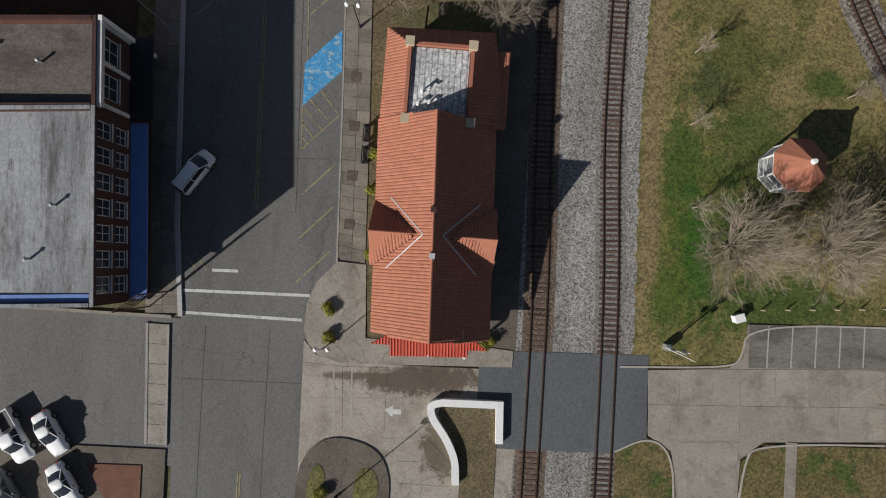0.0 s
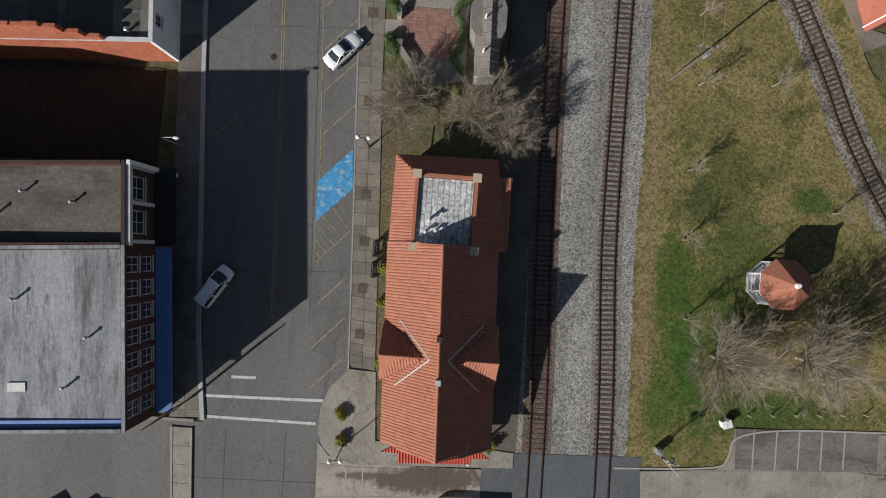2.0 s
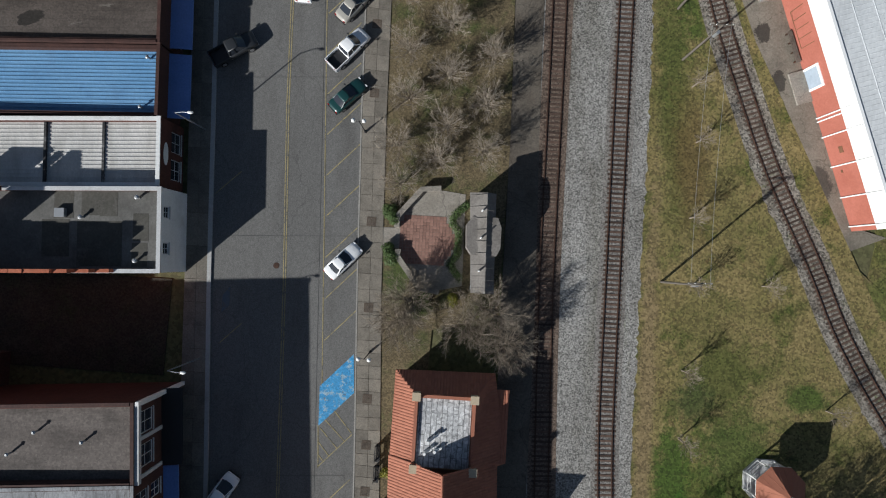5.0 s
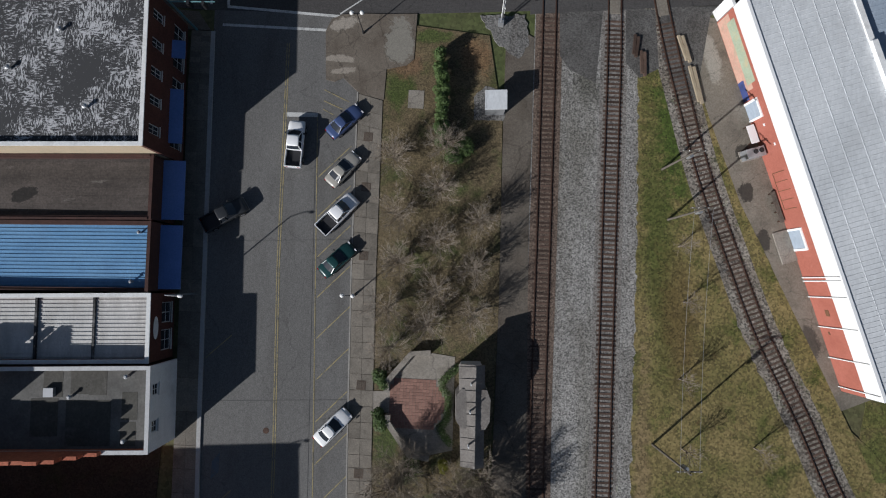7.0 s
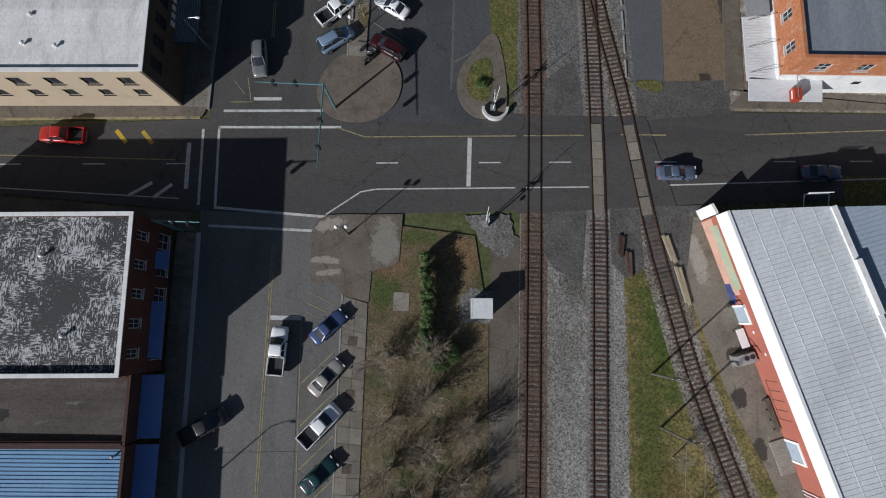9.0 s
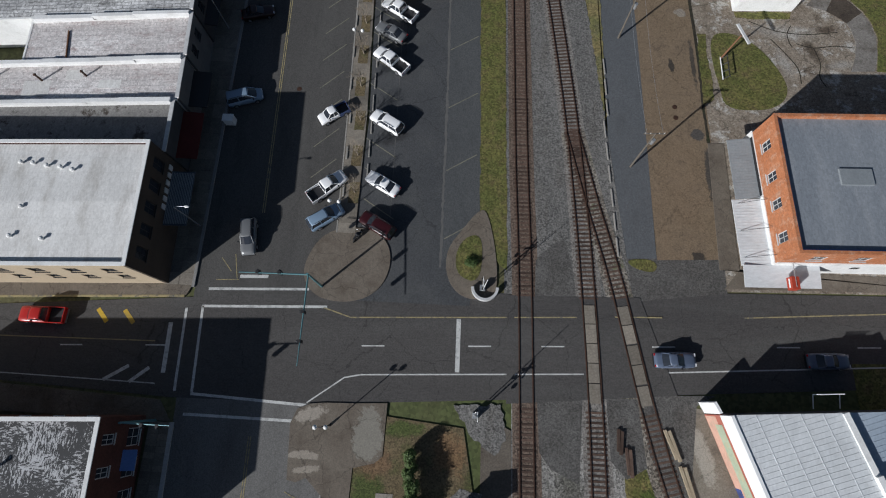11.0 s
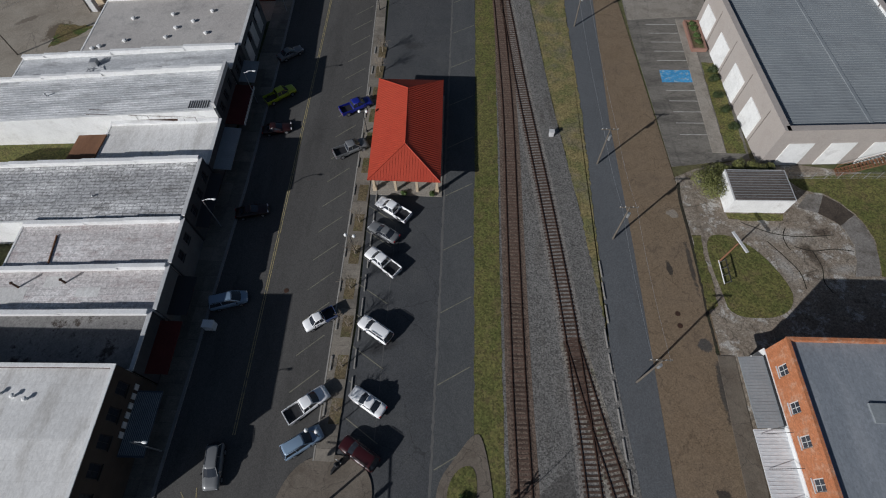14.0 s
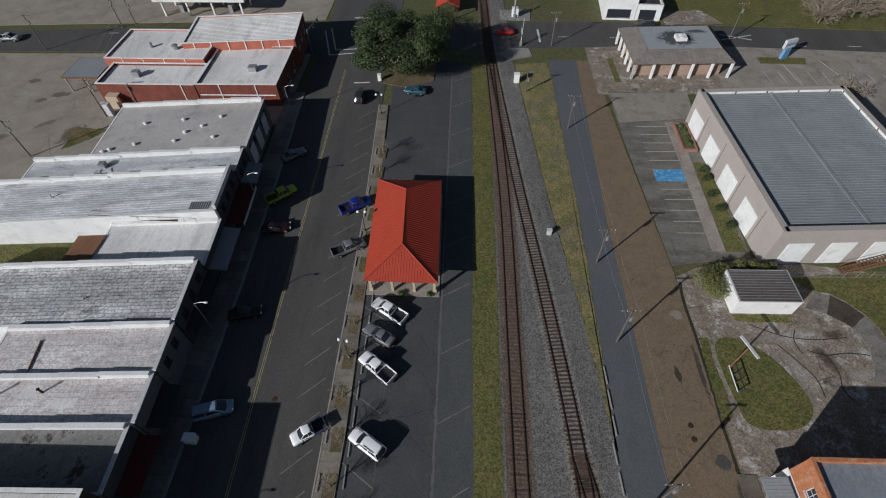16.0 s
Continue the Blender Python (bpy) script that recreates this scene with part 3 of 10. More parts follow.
M_BRICK_NW = surf("dark_red_brick", (0.155, 0.048, 0.033), (0.205, 0.064, 0.044), 0.5, 8, dirt=(0.12, 0.042, 0.03), dirt_amount=0.35, speck=0.12, speck_scale=6)
M_BRICK_CLER = surf("painted_red_brick", (0.40, 0.12, 0.08), (0.46, 0.15, 0.10), 0.5, 8, dirt=(0.3, 0.09, 0.06), dirt_amount=0.35)
M_BANK = surf("pinkish_taupe_brick", (0.33, 0.235, 0.18), (0.40, 0.29, 0.225), 0.5, 8, dirt=(0.27, 0.19, 0.145), dirt_amount=0.3, speck=0.12, speck_scale=6)
M_MANSARD = surf("grey_brown_shingle", (0.17, 0.15, 0.135), (0.22, 0.195, 0.175), 0.4, 6, bump=0.2, dirt=(0.13, 0.115, 0.10), speck=0.18, speck_scale=5)
M_BANK_ROOF = surf("stained_bank_roof", (0.28, 0.30, 0.32), (0.36, 0.38, 0.39), 0.3, 5, dirt=(0.2, 0.2, 0.2), dirt_amount=0.3, patches=((6, 9, 3.4, 4.0, 0, (0.03, 0.03, 0.03), 0.5), (3.2, 14, 0.8, 2.2, 0, (0.05, 0.05, 0.05), 0.4)))
M_MEMORIAL = surf("weathered_memorial_roof", (0.16, 0.145, 0.13), (0.235, 0.215, 0.195), 0.4, 5, dirt=(0.10, 0.088, 0.075), speck=0.1)
M_ROOF_STEEL_BLUE = surf("blue_grey_roof", (0.19, 0.21, 0.235), (0.25, 0.27, 0.295), 0.18, 4, rough=0.7, bump=0.1, dirt=(0.31, 0.325, 0.345), dirt_amount=0.3, dirt_scale=0.4, streak=(0.35, 1.4, 1), speck=0.07, speck_scale=5)
M_RUST = surf("rusty_brown_sheet", (0.15, 0.075, 0.04), (0.22, 0.11, 0.06), 0.5, 6, dirt=(0.09, 0.05, 0.035), streak=(1, 0.3, 1))
M_BAY_PAINT = surf("worn_bay_paint", (0.390, 0.384, 0.364), (0.546, 0.533, 0.507), 0.8, 8, dirt=(0.182, 0.176, 0.169), dirt_amount=0.25, dirt_scale=1.2)
# pale fronts on the sunless side, their shade put into a darker grey
M_FRONT_PALE_SHADE = surf("shaded_pale_front", (0.10, 0.105, 0.11), (0.14, 0.145, 0.15), 0.4, 6, dirt=(0.07, 0.07, 0.07))
M_METAL_LIGHT = surf("weathered_sheet_roof", (0.410, 0.421, 0.432), (0.670, 0.675, 0.680), 0.3, 4, rough=0.55, bump=0.05, contrast=0.35, dirt=(0.238, 0.238, 0.243), dirt_amount=0.25, dirt_scale=0.7, streak=(1.4, 0.3, 1), speck=0.08, speck_scale=5)
M_ROOF_FLAT = surf("even_grey_roof", (0.39, 0.365, 0.345), (0.49, 0.465, 0.44), 0.14, 4, dirt=(0.22, 0.215, 0.21), dirt_amount=0.3, dirt_scale=0.3, speck=0.06, speck_scale=6)
# fronts turned from the sun: shade is put into this near-black grey
M_FRONT_SHADE = surf("shaded_shop_front", (0.045, 0.048, 0.055), (0.065, 0.068, 0.075), 0.4, 6, dirt=(0.03, 0.03, 0.033))
M_CROSSING = surf("crossing_panel", (0.20, 0.175, 0.14), (0.27, 0.24, 0.20), 0.5, 6, bump=0.2, dirt=(0.10, 0.086, 0.07), dirt_amount=0.3, spread=0.25, speck=0.12)
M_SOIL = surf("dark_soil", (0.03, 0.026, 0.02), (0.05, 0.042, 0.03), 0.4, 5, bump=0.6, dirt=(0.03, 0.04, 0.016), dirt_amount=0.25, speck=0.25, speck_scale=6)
M_YELLOW_NEW = surf("fresh_yellow_paint", (0.50, 0.33, 0.03), (0.60, 0.40, 0.05), 0.8, 8, dirt=(0.2, 0.16, 0.08), dirt_amount=0.3)
# brown front, darkened in its colour for the shade it stands in
M_FRONT_BROWN_SHADE = surf("shaded_brown_front", (0.055, 0.042, 0.034), (0.08, 0.062, 0.05), 0.4, 6, dirt=(0.035, 0.028, 0.024))
M_BRIGHT = plain("bright_white_trim", (0.86, 0.86, 0.85), 0.5)
M_TRACK_BED = surf("rust_stained_bed", (0.115, 0.082, 0.062), (0.165, 0.125, 0.098), 0.3, 5, bump=1.0, dirt=(0.075, 0.05, 0.038), dirt_amount=0.3, speck=0.4, speck_scale=8)
M_LEAF_OAK = surf("oak_leaves", (0.03, 0.045, 0.016), (0.055, 0.075, 0.026), 0.6, 6, rough=0.6)
M_LOT_PALE = surf("paler_lot_asphalt", (0.069, 0.073, 0.076), (0.090, 0.093, 0.094), 0.12, 5, bump=0.15, dirt=(0.057, 0.060, 0.062), dirt_amount=0.35, speck=0.16, speck_scale=11, streak=(1.4, 0.4, 1))
M_GRATE = surf("brown_iron", (0.095, 0.072, 0.055), (0.13, 0.10, 0.078), 1, 12)


# ---- small builders ----
def box(bm, x0, x1, y0, y1, z0, z1):
    v = [bm.verts.new(p) for p in ((x0, y0, z0), (x1, y0, z0), (x1, y1, z0), (x0, y1, z0), (x0, y0, z1), (x1, y0, z1), (x1, y1, z1), (x0, y1, z1))]
    for f in ((3, 2, 1, 0), (4, 5, 6, 7), (0, 1, 5, 4), (1, 2, 6, 5), (2, 3, 7, 6), (3, 0, 4, 7)):
        bm.faces.new([v[i] for i in f])
    return v


def obox(bm, m, sx, sy, sz):
    """A box of that size centred on the pose m."""
    for v in box(bm, -sx / 2, sx / 2, -sy / 2, sy / 2, -sz / 2, sz / 2):
        v.co = m @ v.co


def area(poly):
    return sum(a[0] * b[1] - b[0] * a[1] for a, b in zip(poly, poly[1:] + poly[:1])) / 2


def prism(bm, poly, z0, z1):
    poly = list(poly)
    if area(poly) < 0:
        poly.reverse()
    lo = [bm.verts.new((x, y, z0)) for x, y in poly]
    hi = [bm.verts.new((x, y, z1)) for x, y in poly]
    bm.faces.new(hi)
    bm.faces.new(lo[::-1])
    for i in range(len(poly)):
        j = (i + 1) % len(poly)
        bm.faces.new((lo[i], lo[j], hi[j], hi[i]))


def tube(bm, p, q, r0, r1=None, sides=6, caps=True):
    p, q = Vector(p), Vector(q)
    r1 = r0 if r1 is None else r1
    way = (q - p).normalized()
    side = way.orthogonal().normalized()
    up = way.cross(side)
    rings = []
    for c, r in ((p, r0), (q, r1)):
        rings.append([bm.verts.new(c + (side * math.cos(a) + up * math.sin(a)) * r) for a in (2 * math.pi * k / sides for k in range(sides))])
    for k in range(sides):
        j = (k + 1) % sides
        bm.faces.new((rings[0][k], rings[0][j], rings[1][j], rings[1][k]))
    if caps:
        bm.faces.new(rings[0][::-1])
        bm.faces.new(rings[1])


def ball(bm, c, r, seg=8, sz=1.0, jitter=0.0):
    made = bmesh.ops.create_uvsphere(bm, u_segments=seg, v_segments=max(4, seg // 2 + 1), radius=r)["verts"]
    for v in made:
        k = 1 + random.uniform(-jitter, jitter)
        v.co = Vector((v.co.x * k, v.co.y * k, v.co.z * sz * k)) + Vector(c)


def strip(points, half):
    """The outline of a band of that half width along a line of points."""
    pts = [Vector((*p[:2], 0)) for p in points]
    left, right = [], []
    for i, p in enumerate(pts):
        a, b = pts[max(0, i - 1)], pts[min(len(pts) - 1, i + 1)]
        d = (b - a).normalized()
        n = Vector((-d.y, d.x, 0)) * half
        left.append((p + n)[:2])
        right.append((p - n)[:2])
    return left + right[::-1]


def along(points, step):
    """Places and directions every step metres along a line of points."""
    out, rest = [], 0.0
    for a, b in zip(points, points[1:]):
        a, b = Vector((*a[:2], 0)), Vector((*b[:2], 0))
        d = (b - a).length
        s = rest
        while s < d:
            out.append((a + (b - a) * (s / d), math.atan2(b.y - a.y, b.x - a.x)))
            s += step
        rest = s - d
    return out


def smooth_line(points, n=8):
    """A smooth curve through the points."""
    out = []
    pts = [Vector((*p[:2], 0)) for p in points]
    for i in range(len(pts) - 1):
        p0, p1, p2, p3 = pts[max(0, i - 1)], pts[i], pts[i + 1], pts[min(len(pts) - 1, i + 2)]
        for k in range(n):
            t = k / n
            out.append((0.5 * (2 * p1 + (p2 - p0) * t + (2 * p0 - 5 * p1 + 4 * p2 - p3) * t * t + (3 * p1 - p0 - 3 * p2 + p3) * t ** 3))[:2])
    out.append(pts[-1][:2])
    return out


def finish(bm, name, material, smooth=False):
    bmesh.ops.recalc_face_normals(bm, faces=bm.faces)
    me = bpy.data.meshes.new(name)
    bm.to_mesh(me)
    bm.free()
    if smooth:
        for p in me.polygons:
            p.use_smooth = True
    for m in material if isinstance(material, (list, tuple)) else (material,):
        me.materials.append(m)
    return me


def part(name, bm, material, parent, label="", smooth=False, kind=""):
    ob = new(name, finish(bm, name, material, smooth))
    ob.parent = parent
    return tagged(ob, label, kind=kind)


def thing(name, label, category, m=None, group=""):
    ob = new(name)
    ob.empty_display_size = 0.3
    if m is not None:
        ob.matrix_world = m
    return tagged(ob, label, category, group)


def setting(name, bm, material, label, category="", kind="structure"):
    return tagged(new(name, finish(bm, name, material)), label, category or name.replace("_", " "), kind=kind)


def slab(name, poly, z0, z1, material, label, category=""):
    bm = bmesh.new()
    prism(bm, poly, z0, z1)
    return setting(name, bm, material, label, category)


def pieces(name, parent, mesh, places, material=None):
    """Alike pieces on one mesh, each an object of its own."""
    for m in places:
        ob = new(name, mesh)
        ob.parent = parent
        ob.matrix_basis = m


def chaikin(points, closed=False, times=3):
    """The line with its corners rounded off."""
    pts = [Vector((*p[:2], 0)) for p in points]
    for _ in range(times):
        out = [] if closed else [pts[0]]
        for a, b in zip(pts, pts[1:] + (pts[:1] if closed else [])):
            out += [a.lerp(b, 0.25), a.lerp(b, 0.75)]
        if not closed:
            out.append(pts[-1])
        pts = out
    return [tuple(p[:2]) for p in pts]


def ragged(poly, step=0.9, amp=0.22, seed=3, is_open=False):
    """The outline cut into short lengths with an uneven edge."""
    rng = random.Random(seed)
    out = []
    for a, b in zip(poly, poly[1:] + ([] if is_open else poly[:1])):
        a, b = Vector((*a, 0)), Vector((*b, 0))
        d = b - a
        n = Vector((-d.y, d.x, 0)).normalized()
        k = max(1, int(d.length / step))
        for i in range(k):
            out.append((a + d * (i / k) + (n * rng.uniform(-amp, amp) if i else Vector()))[:2])
    return out + ([poly[-1]] if is_open else [])

# ---- ground, streets, pavements ----
bm = bmesh.new()
box(bm, -3000, 3000, -3000, 3000, -0.6, -0.06)
setting("ground", bm, M_EARTH, "grassy earth that reaches the horizon", "ground")

APRON = [(23.9, -12.6), (25.25, -17.0), (27.85, -24.6), (30.1, -30.2), (33.3, -36.4), (36.2, -43.1), (38.4, -48.0), (40.55, -52.9)]
slab("road", [(-25.0, -140), (-26.1, -98), (-28.9, -60), (-31.2, -10), (-31.4, -6), (-13, -6), (-13, -12), (-10.5, -20), (-10.0, -60), (-9.0, -92), (-12.6, -140)],
     -0.3, 0.0, M_ASPHALT, "worn grey asphalt main street", "road")
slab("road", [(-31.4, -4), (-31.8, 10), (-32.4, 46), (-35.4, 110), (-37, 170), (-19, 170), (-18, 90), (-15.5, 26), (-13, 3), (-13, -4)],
     -0.3, 0.0, M_ASPHALT_N, "asphalt main street north of the crossing, shade put into its colour", "road")
slab("road", [(-130, -12.5), (-54, -9.4), (-32, -10.4), (-14.5, -10.2), (0, -9.2), (28.7, -7.0), (60, -4.6), (130, -0.5),
              (130, 8.5), (60, 5.2), (31, 4.4), (5.7, 3.2), (-8, 3.0), (-32, 1.0), (-56, -1.0), (-130, -4.5)],
     -0.3, 0.004, M_ASPHALT_DARK, "dark asphalt cross street over the tracks", "road")
slab("road", [(-60, -97.6), (-26, -97.4), (-24.5, -112), (-60, -112.5)], -0.3, 0.006, M_ASPHALT, "grey asphalt side street", "road")
slab("parking_lot", [(-13.6, 1.5), (1.2, 1.5), (2.3, 14), (1.4, 40), (0.7, 81), (-0.2, 109), (-17, 109), (-14.6, 60), (-12.9, 26)],
     -0.3, 0.008, M_LOT, "blue-grey asphalt parking lot beside the tracks", "parking lot")
# far street shares the asphalt with shade mixed into its tones
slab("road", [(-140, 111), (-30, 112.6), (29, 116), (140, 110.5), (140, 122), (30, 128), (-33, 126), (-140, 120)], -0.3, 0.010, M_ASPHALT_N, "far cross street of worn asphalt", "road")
slab("road", [(19.3, 8.1), (17.6, 22), (18.2, 40), (18.2, 62), (17.5, 85), (16.8, 110), (23, 110), (22.4, 62), (23, 40), (23.2, 22), (23.3, 8.3)],
     -0.3, 0.012, M_ASPHALT_NEW, "blue-grey asphalt access road along the railway", "road")
slab("road", [(23.35, 8.1), (23.2, 22), (23, 40), (22.4, 62), (23, 110), (26.2, 110), (28.3, 82), (30.6, 51), (31.4, 26), (31.3, 8.5)],
     -0.3, 0.014, M_DIRT_ROAD, "brown stained old road beside the access road", "road")

# railway beds
slab("ballast", [(6.8, -140), (6.9, -96), (6.4, -60), (6.2, -30), (6.2, -9), (19.2, -8), (19.6, -40), (19.5, -75), (20.2, -97), (20.5, -140)],
     -0.3, 0.03, M_GRAVEL, "grey crushed stone ballast between the tracks", "ballast")
slab("ballast", [(5.2, 3.2), (4.9, 40), (4.2, 81), (2.0, 125), (1, 170), (6, 170), (9, 110), (13.5, 66), (16.6, 42), (18.2, 25), (20.2, 3.4)],
     -0.3, 0.03, M_GRAVEL_N, "grey crushed stone ballast between the tracks", "ballast")
TRACK1 = smooth_line([(9.9, -140), (9.55, -97), (8.75, -76), (8.2, -57), (8.05, -33), (7.85, -12), (7.6, 6), (7.15, 20), (6.75, 40), (6.2, 66), (4.3, 100), (2.4, 135), (0.6, 170)])
TRACK2 = smooth_line([(17.3, -140), (16.7, -97), (15.6, -76), (15.45, -57), (15.4, -33), (15.4, -10), (14.85, 7), (14.1, 20), (13.1, 32), (11.3, 48), (8.75, 68), (6.95, 84.5), (5.3, 100), (3.4, 120), (2.2, 140)])
TRACK3 = smooth_line([(13.7, 25), (15.9, 15), (18.3, 5.2), (21.3, -10), (23.6, -19), (26.0, -27.5), (29.1, -36), (32.6, -44.8), (37.4, -54.5), (40.8, -62), (45.3, -69.5), (52, -79), (60, -89)])
slab("ground", ragged([(21.9, -12.4)] + APRON + [(46.0, -58), (58, -76), (63, -90), (56, -84), (44.0, -67.4), (37.0, -53.8), (31.5, -42.5), (26.2, -27.5), (23.4, -17.0)], 0.7, 0.15, 12), -0.3, 0.036, M_GRASS_GREEN, "weedy verge between siding and apron", "verge")
slab("ballast", ragged(strip(TRACK3[18:], 1.95), 0.6, 0.22, 9), -0.3, 0.046, M_SIDING_BED, "stained gravel bed of the siding", "ballast")

# grass and open ground
slab("ground", ragged([(18.2, -8.6), (18.6, -40), (18.5, -75), (19.2, -98.9)], 0.5, 0.18, 8, True) + [(28.9, -98.3), (30.3, -97.2), (30.6, -93.6), (75, -92), (75, -60), (45, -60), (30, -30), (25.5, -18)],
     -0.3, 0.042, M_GRASS, "patchy winter lawn, half green and half straw", "lawn")
slab("ground", [(36, -92), (120, -90), (120, 0), (44, -3), (44, -52)], -0.3, 0.01, M_GRASS_GREEN, "rough grass beyond the mill", "lawn")
slab("ground", ragged([(2.1, 13), (1.4, 40), (0.7, 81), (-0.2, 109), (3.3, 109), (4.2, 81), (4.9, 40), (5.5, 6), (2.6, 8.5)], 0.8, 0.1, 5), -0.3, 0.05, M_GRASS_GREEN, "strip of green grass beside the track", "lawn")
slab("ground", ragged([(18.2, 25), (16.4, 44), (13.4, 68), (9.4, 108), (16.8, 109), (17.5, 85), (18.2, 62), (18.2, 40)], 0.45, 0.16), -0.3, 0.045, M_VERGE, "strip of dry yellow grass", "lawn")
slab("ground", [(-11.0, -20.9), (-10.6, -40), (-9.7, -62), (-9.0, -82), (-7.4, -98), (-5.4, -98), (-4, -64), (3.2, -62), (3.4, -43), (2.9, -22), (1, -12), (-7.4, -11.2), (-7.6, -15.3), (-10.7, -16.5)],
     -0.3, 0.06, M_LITTER, "park ground with leaf litter and thin grass", "ground")
slab("pavement", [(2.9, -10.5), (3.0, -22), (3.4, -43), (3.4, -62), (4.0, -100), (7.4, -100), (7.2, -64), (6.4, -35), (6.2, -12)], -0.3, 0.05, M_STAINED, "stained brown path along the railway", "path")

# south end: paved plaza and crossing
slab("pavement", [(-13.7, -98.6), (-12.4, -100), (-10, -100.6), (4.2, -100.2), (8.0, -100), (8.0, -108.3), (7.9, -140), (-12.6, -140), (-13.2, -113)],
     -0.3, 0.05, M_FORECOURT, "pale concrete forecourt with water stains", "forecourt")
slab("road", [(3.9, -98.4), (20.8, -97.6), (20.8, -99.2), (21.1, -106), (17.9, -107.6), (4.0, -108)], -0.3, 0.065, M_ASPHALT_NEW, "dark asphalt railway crossing", "road")
slab("pavement", [(20.8, -99.1), (28.9, -98.3), (30.3, -97.2), (30.6, -93.8), (70, -92.5), (70, -104), (45, -104.5), (32.8, -105.4), (30.6, -107.2), (30.0, -140), (24.8, -140), (24.4, -111), (23.7, -107), (21.3, -105.6)],
     -0.3, 0.055, M_PAD, "pale concrete drive and parking bays", "forecourt")
slab("ground", [(18, -107.5), (21.2, -105.8), (23.5, -107), (24.3, -111), (24.6, -140), (19.4, -140)], -0.3, 0.07, M_GRASS_DRY, "kerbed patch of dry grass", "lawn")
slab("ground", [(30.3, -140), (30.7, -107.4), (33, -105.6), (70, -104.2), (70, -140)], -0.3, 0.07, M_GRASS_DRY, "kerbed patch of dry grass", "lawn")

# concrete beside the mill, and round the brick building
slab("pavement", [(25.9, -8.6)] + APRON + [(45.2, -50.9), (41.6, -50.0), (27.6, -8.8)], -0.3, 0.04, M_APRON, "cracked concrete apron along the mill", "apron")
slab("pavement", [(31.2, 4.6), (31.4, 26), (30.7, 51), (33.8, 52.6), (42, 55), (58, 53), (60, 26), (60, 5.4)], -0.3, 0.03, M_OLD_CONC, "old stained concrete ground", "pavement")
slab("parking_lot", [(30.6, 53), (28.6, 84), (28.2, 98), (44, 98), (42.5, 55)], -0.3, 0.02, M_BAYS, "stained concrete parking bays", "parking lot")
slab("parking_lot", [(52, 117), (52, 88), (72, 88), (140, 85), (140, 112)], -0.3, 0.02, M_CONCRETE, "pale concrete car park", "parking lot")
slab("parking_lot", [(-37, 86), (-37, 111.5), (-140, 110), (-140, 40), (-58, 40), (-58, 70)], -0.3, 0.02, M_YARD, "wide pale concrete yard", "yard")
slab("road", [(9.0, -8.4), (9.2, -14.0), (10.4, -15.6), (13.4, -17.0), (14.0, -8.2)], -0.2, 0.05, M_TRACKSIDE, "worn asphalt between the tracks", "road")
slab("road", [(16.6, -8.0), (16.8, -14.5), (18.4, -16.2), (20.6, -15), (20.0, -8.0)], -0.2, 0.05, M_TRACKSIDE, "worn asphalt between the tracks", "road")
slab("road", [(8.8, 2.8), (8.9, 7.4), (10.8, 9.4), (12.4, 10.2), (13.4, 6), (13.6, 2.8)], -0.2, 0.05, M_TRACKSIDE, "worn asphalt between the tracks", "road")
slab("road", [(19.6, 2.8), (19.2, 8.6), (31.4, 8.9), (31.2, 4.4), (24, 3.4)], -0.2, 0.010, M_TRACKSIDE, "worn asphalt edge of the cross street", "road")
slab("ground", ragged(chaikin([(32.9, 40.9), (35.8, 41.4), (38.5, 39.8), (40.3, 37.7), (41.8, 34.8), (42.4, 32.4), (41.3, 30.2), (38.6, 29.0), (33.7, 29.2), (33.4, 32.5), (32.8, 36)], True, 2), 0.5, 0.07), -0.1, 0.06, M_GRASS_GREEN, "rounded patch of green lawn", "lawn")
slab("ground", ragged([(31.2, 41.0), (32.4, 41.0), (32.2, 37.6), (32.5, 33.7), (32.4, 30.5), (31.0, 29.7)], 0.5, 0.1), -0.1, 0.06, M_GRASS_GREEN, "narrow strip of lawn", "lawn")
slab("ground", ragged([(36.7, 44.9), (44.6, 45.1), (44.3, 44.0), (40, 43.7), (36.8, 43.9)], 0.5, 0.14, 4), -0.1, 0.055, M_GRASS_GREEN, "thin grass before the shack", "lawn")
slab("ground", ragged([(54.4, 35.7), (55.0, 38), (55.6, 41.2), (55.2, 43.8), (54.5, 45.5), (53.0, 47.5), (51.2, 48.9), (48.6, 49.4), (46.6, 51.4), (75, 55), (75, 34)], 0.6, 0.08), -0.1, 0.06, M_GRASS_GREEN, "lawn behind the shack", "lawn")
# curved walk of concrete bays round the open ground
WALK_OUT = [(49.0, 48.8), (51.1, 48.6), (52.9, 47.2), (54.3, 45.3), (55.0, 43.7), (55.4, 41.2), (55.0, 38.4), (54.2, 35.7)]
WALK_IN = [(46.8, 46.3), (49.4, 45.4), (51.2, 44.1), (51.8, 43.4), (52.2, 42.5), (52.5, 40.3), (52.0, 37.9), (51.0, 35.5)]
for k in range(7):
    (ax, ay), (bx, by), (cx, cy), (dx, dy) = WALK_OUT[k], WALK_OUT[k + 1], WALK_IN[k + 1], WALK_IN[k]
    mx_, my_ = (ax + bx + cx + dx) / 4, (ay + by + cy + dy) / 4
    quad = [(mx_ + (x - mx_) * 0.985, my_ + (y - my_) * 0.985) for x, y in ((ax, ay), (bx, by), (cx, cy), (dx, dy))]
    slab("pavement", ragged(quad, 0.7, 0.03, k), -0.1, 0.07, (M_WALK, M_WALK_WET, M_WALK_WET, M_WALK, M_WALK, M_WALK, M_WALK)[k], "cracked bay of the curved concrete walk", "walk")
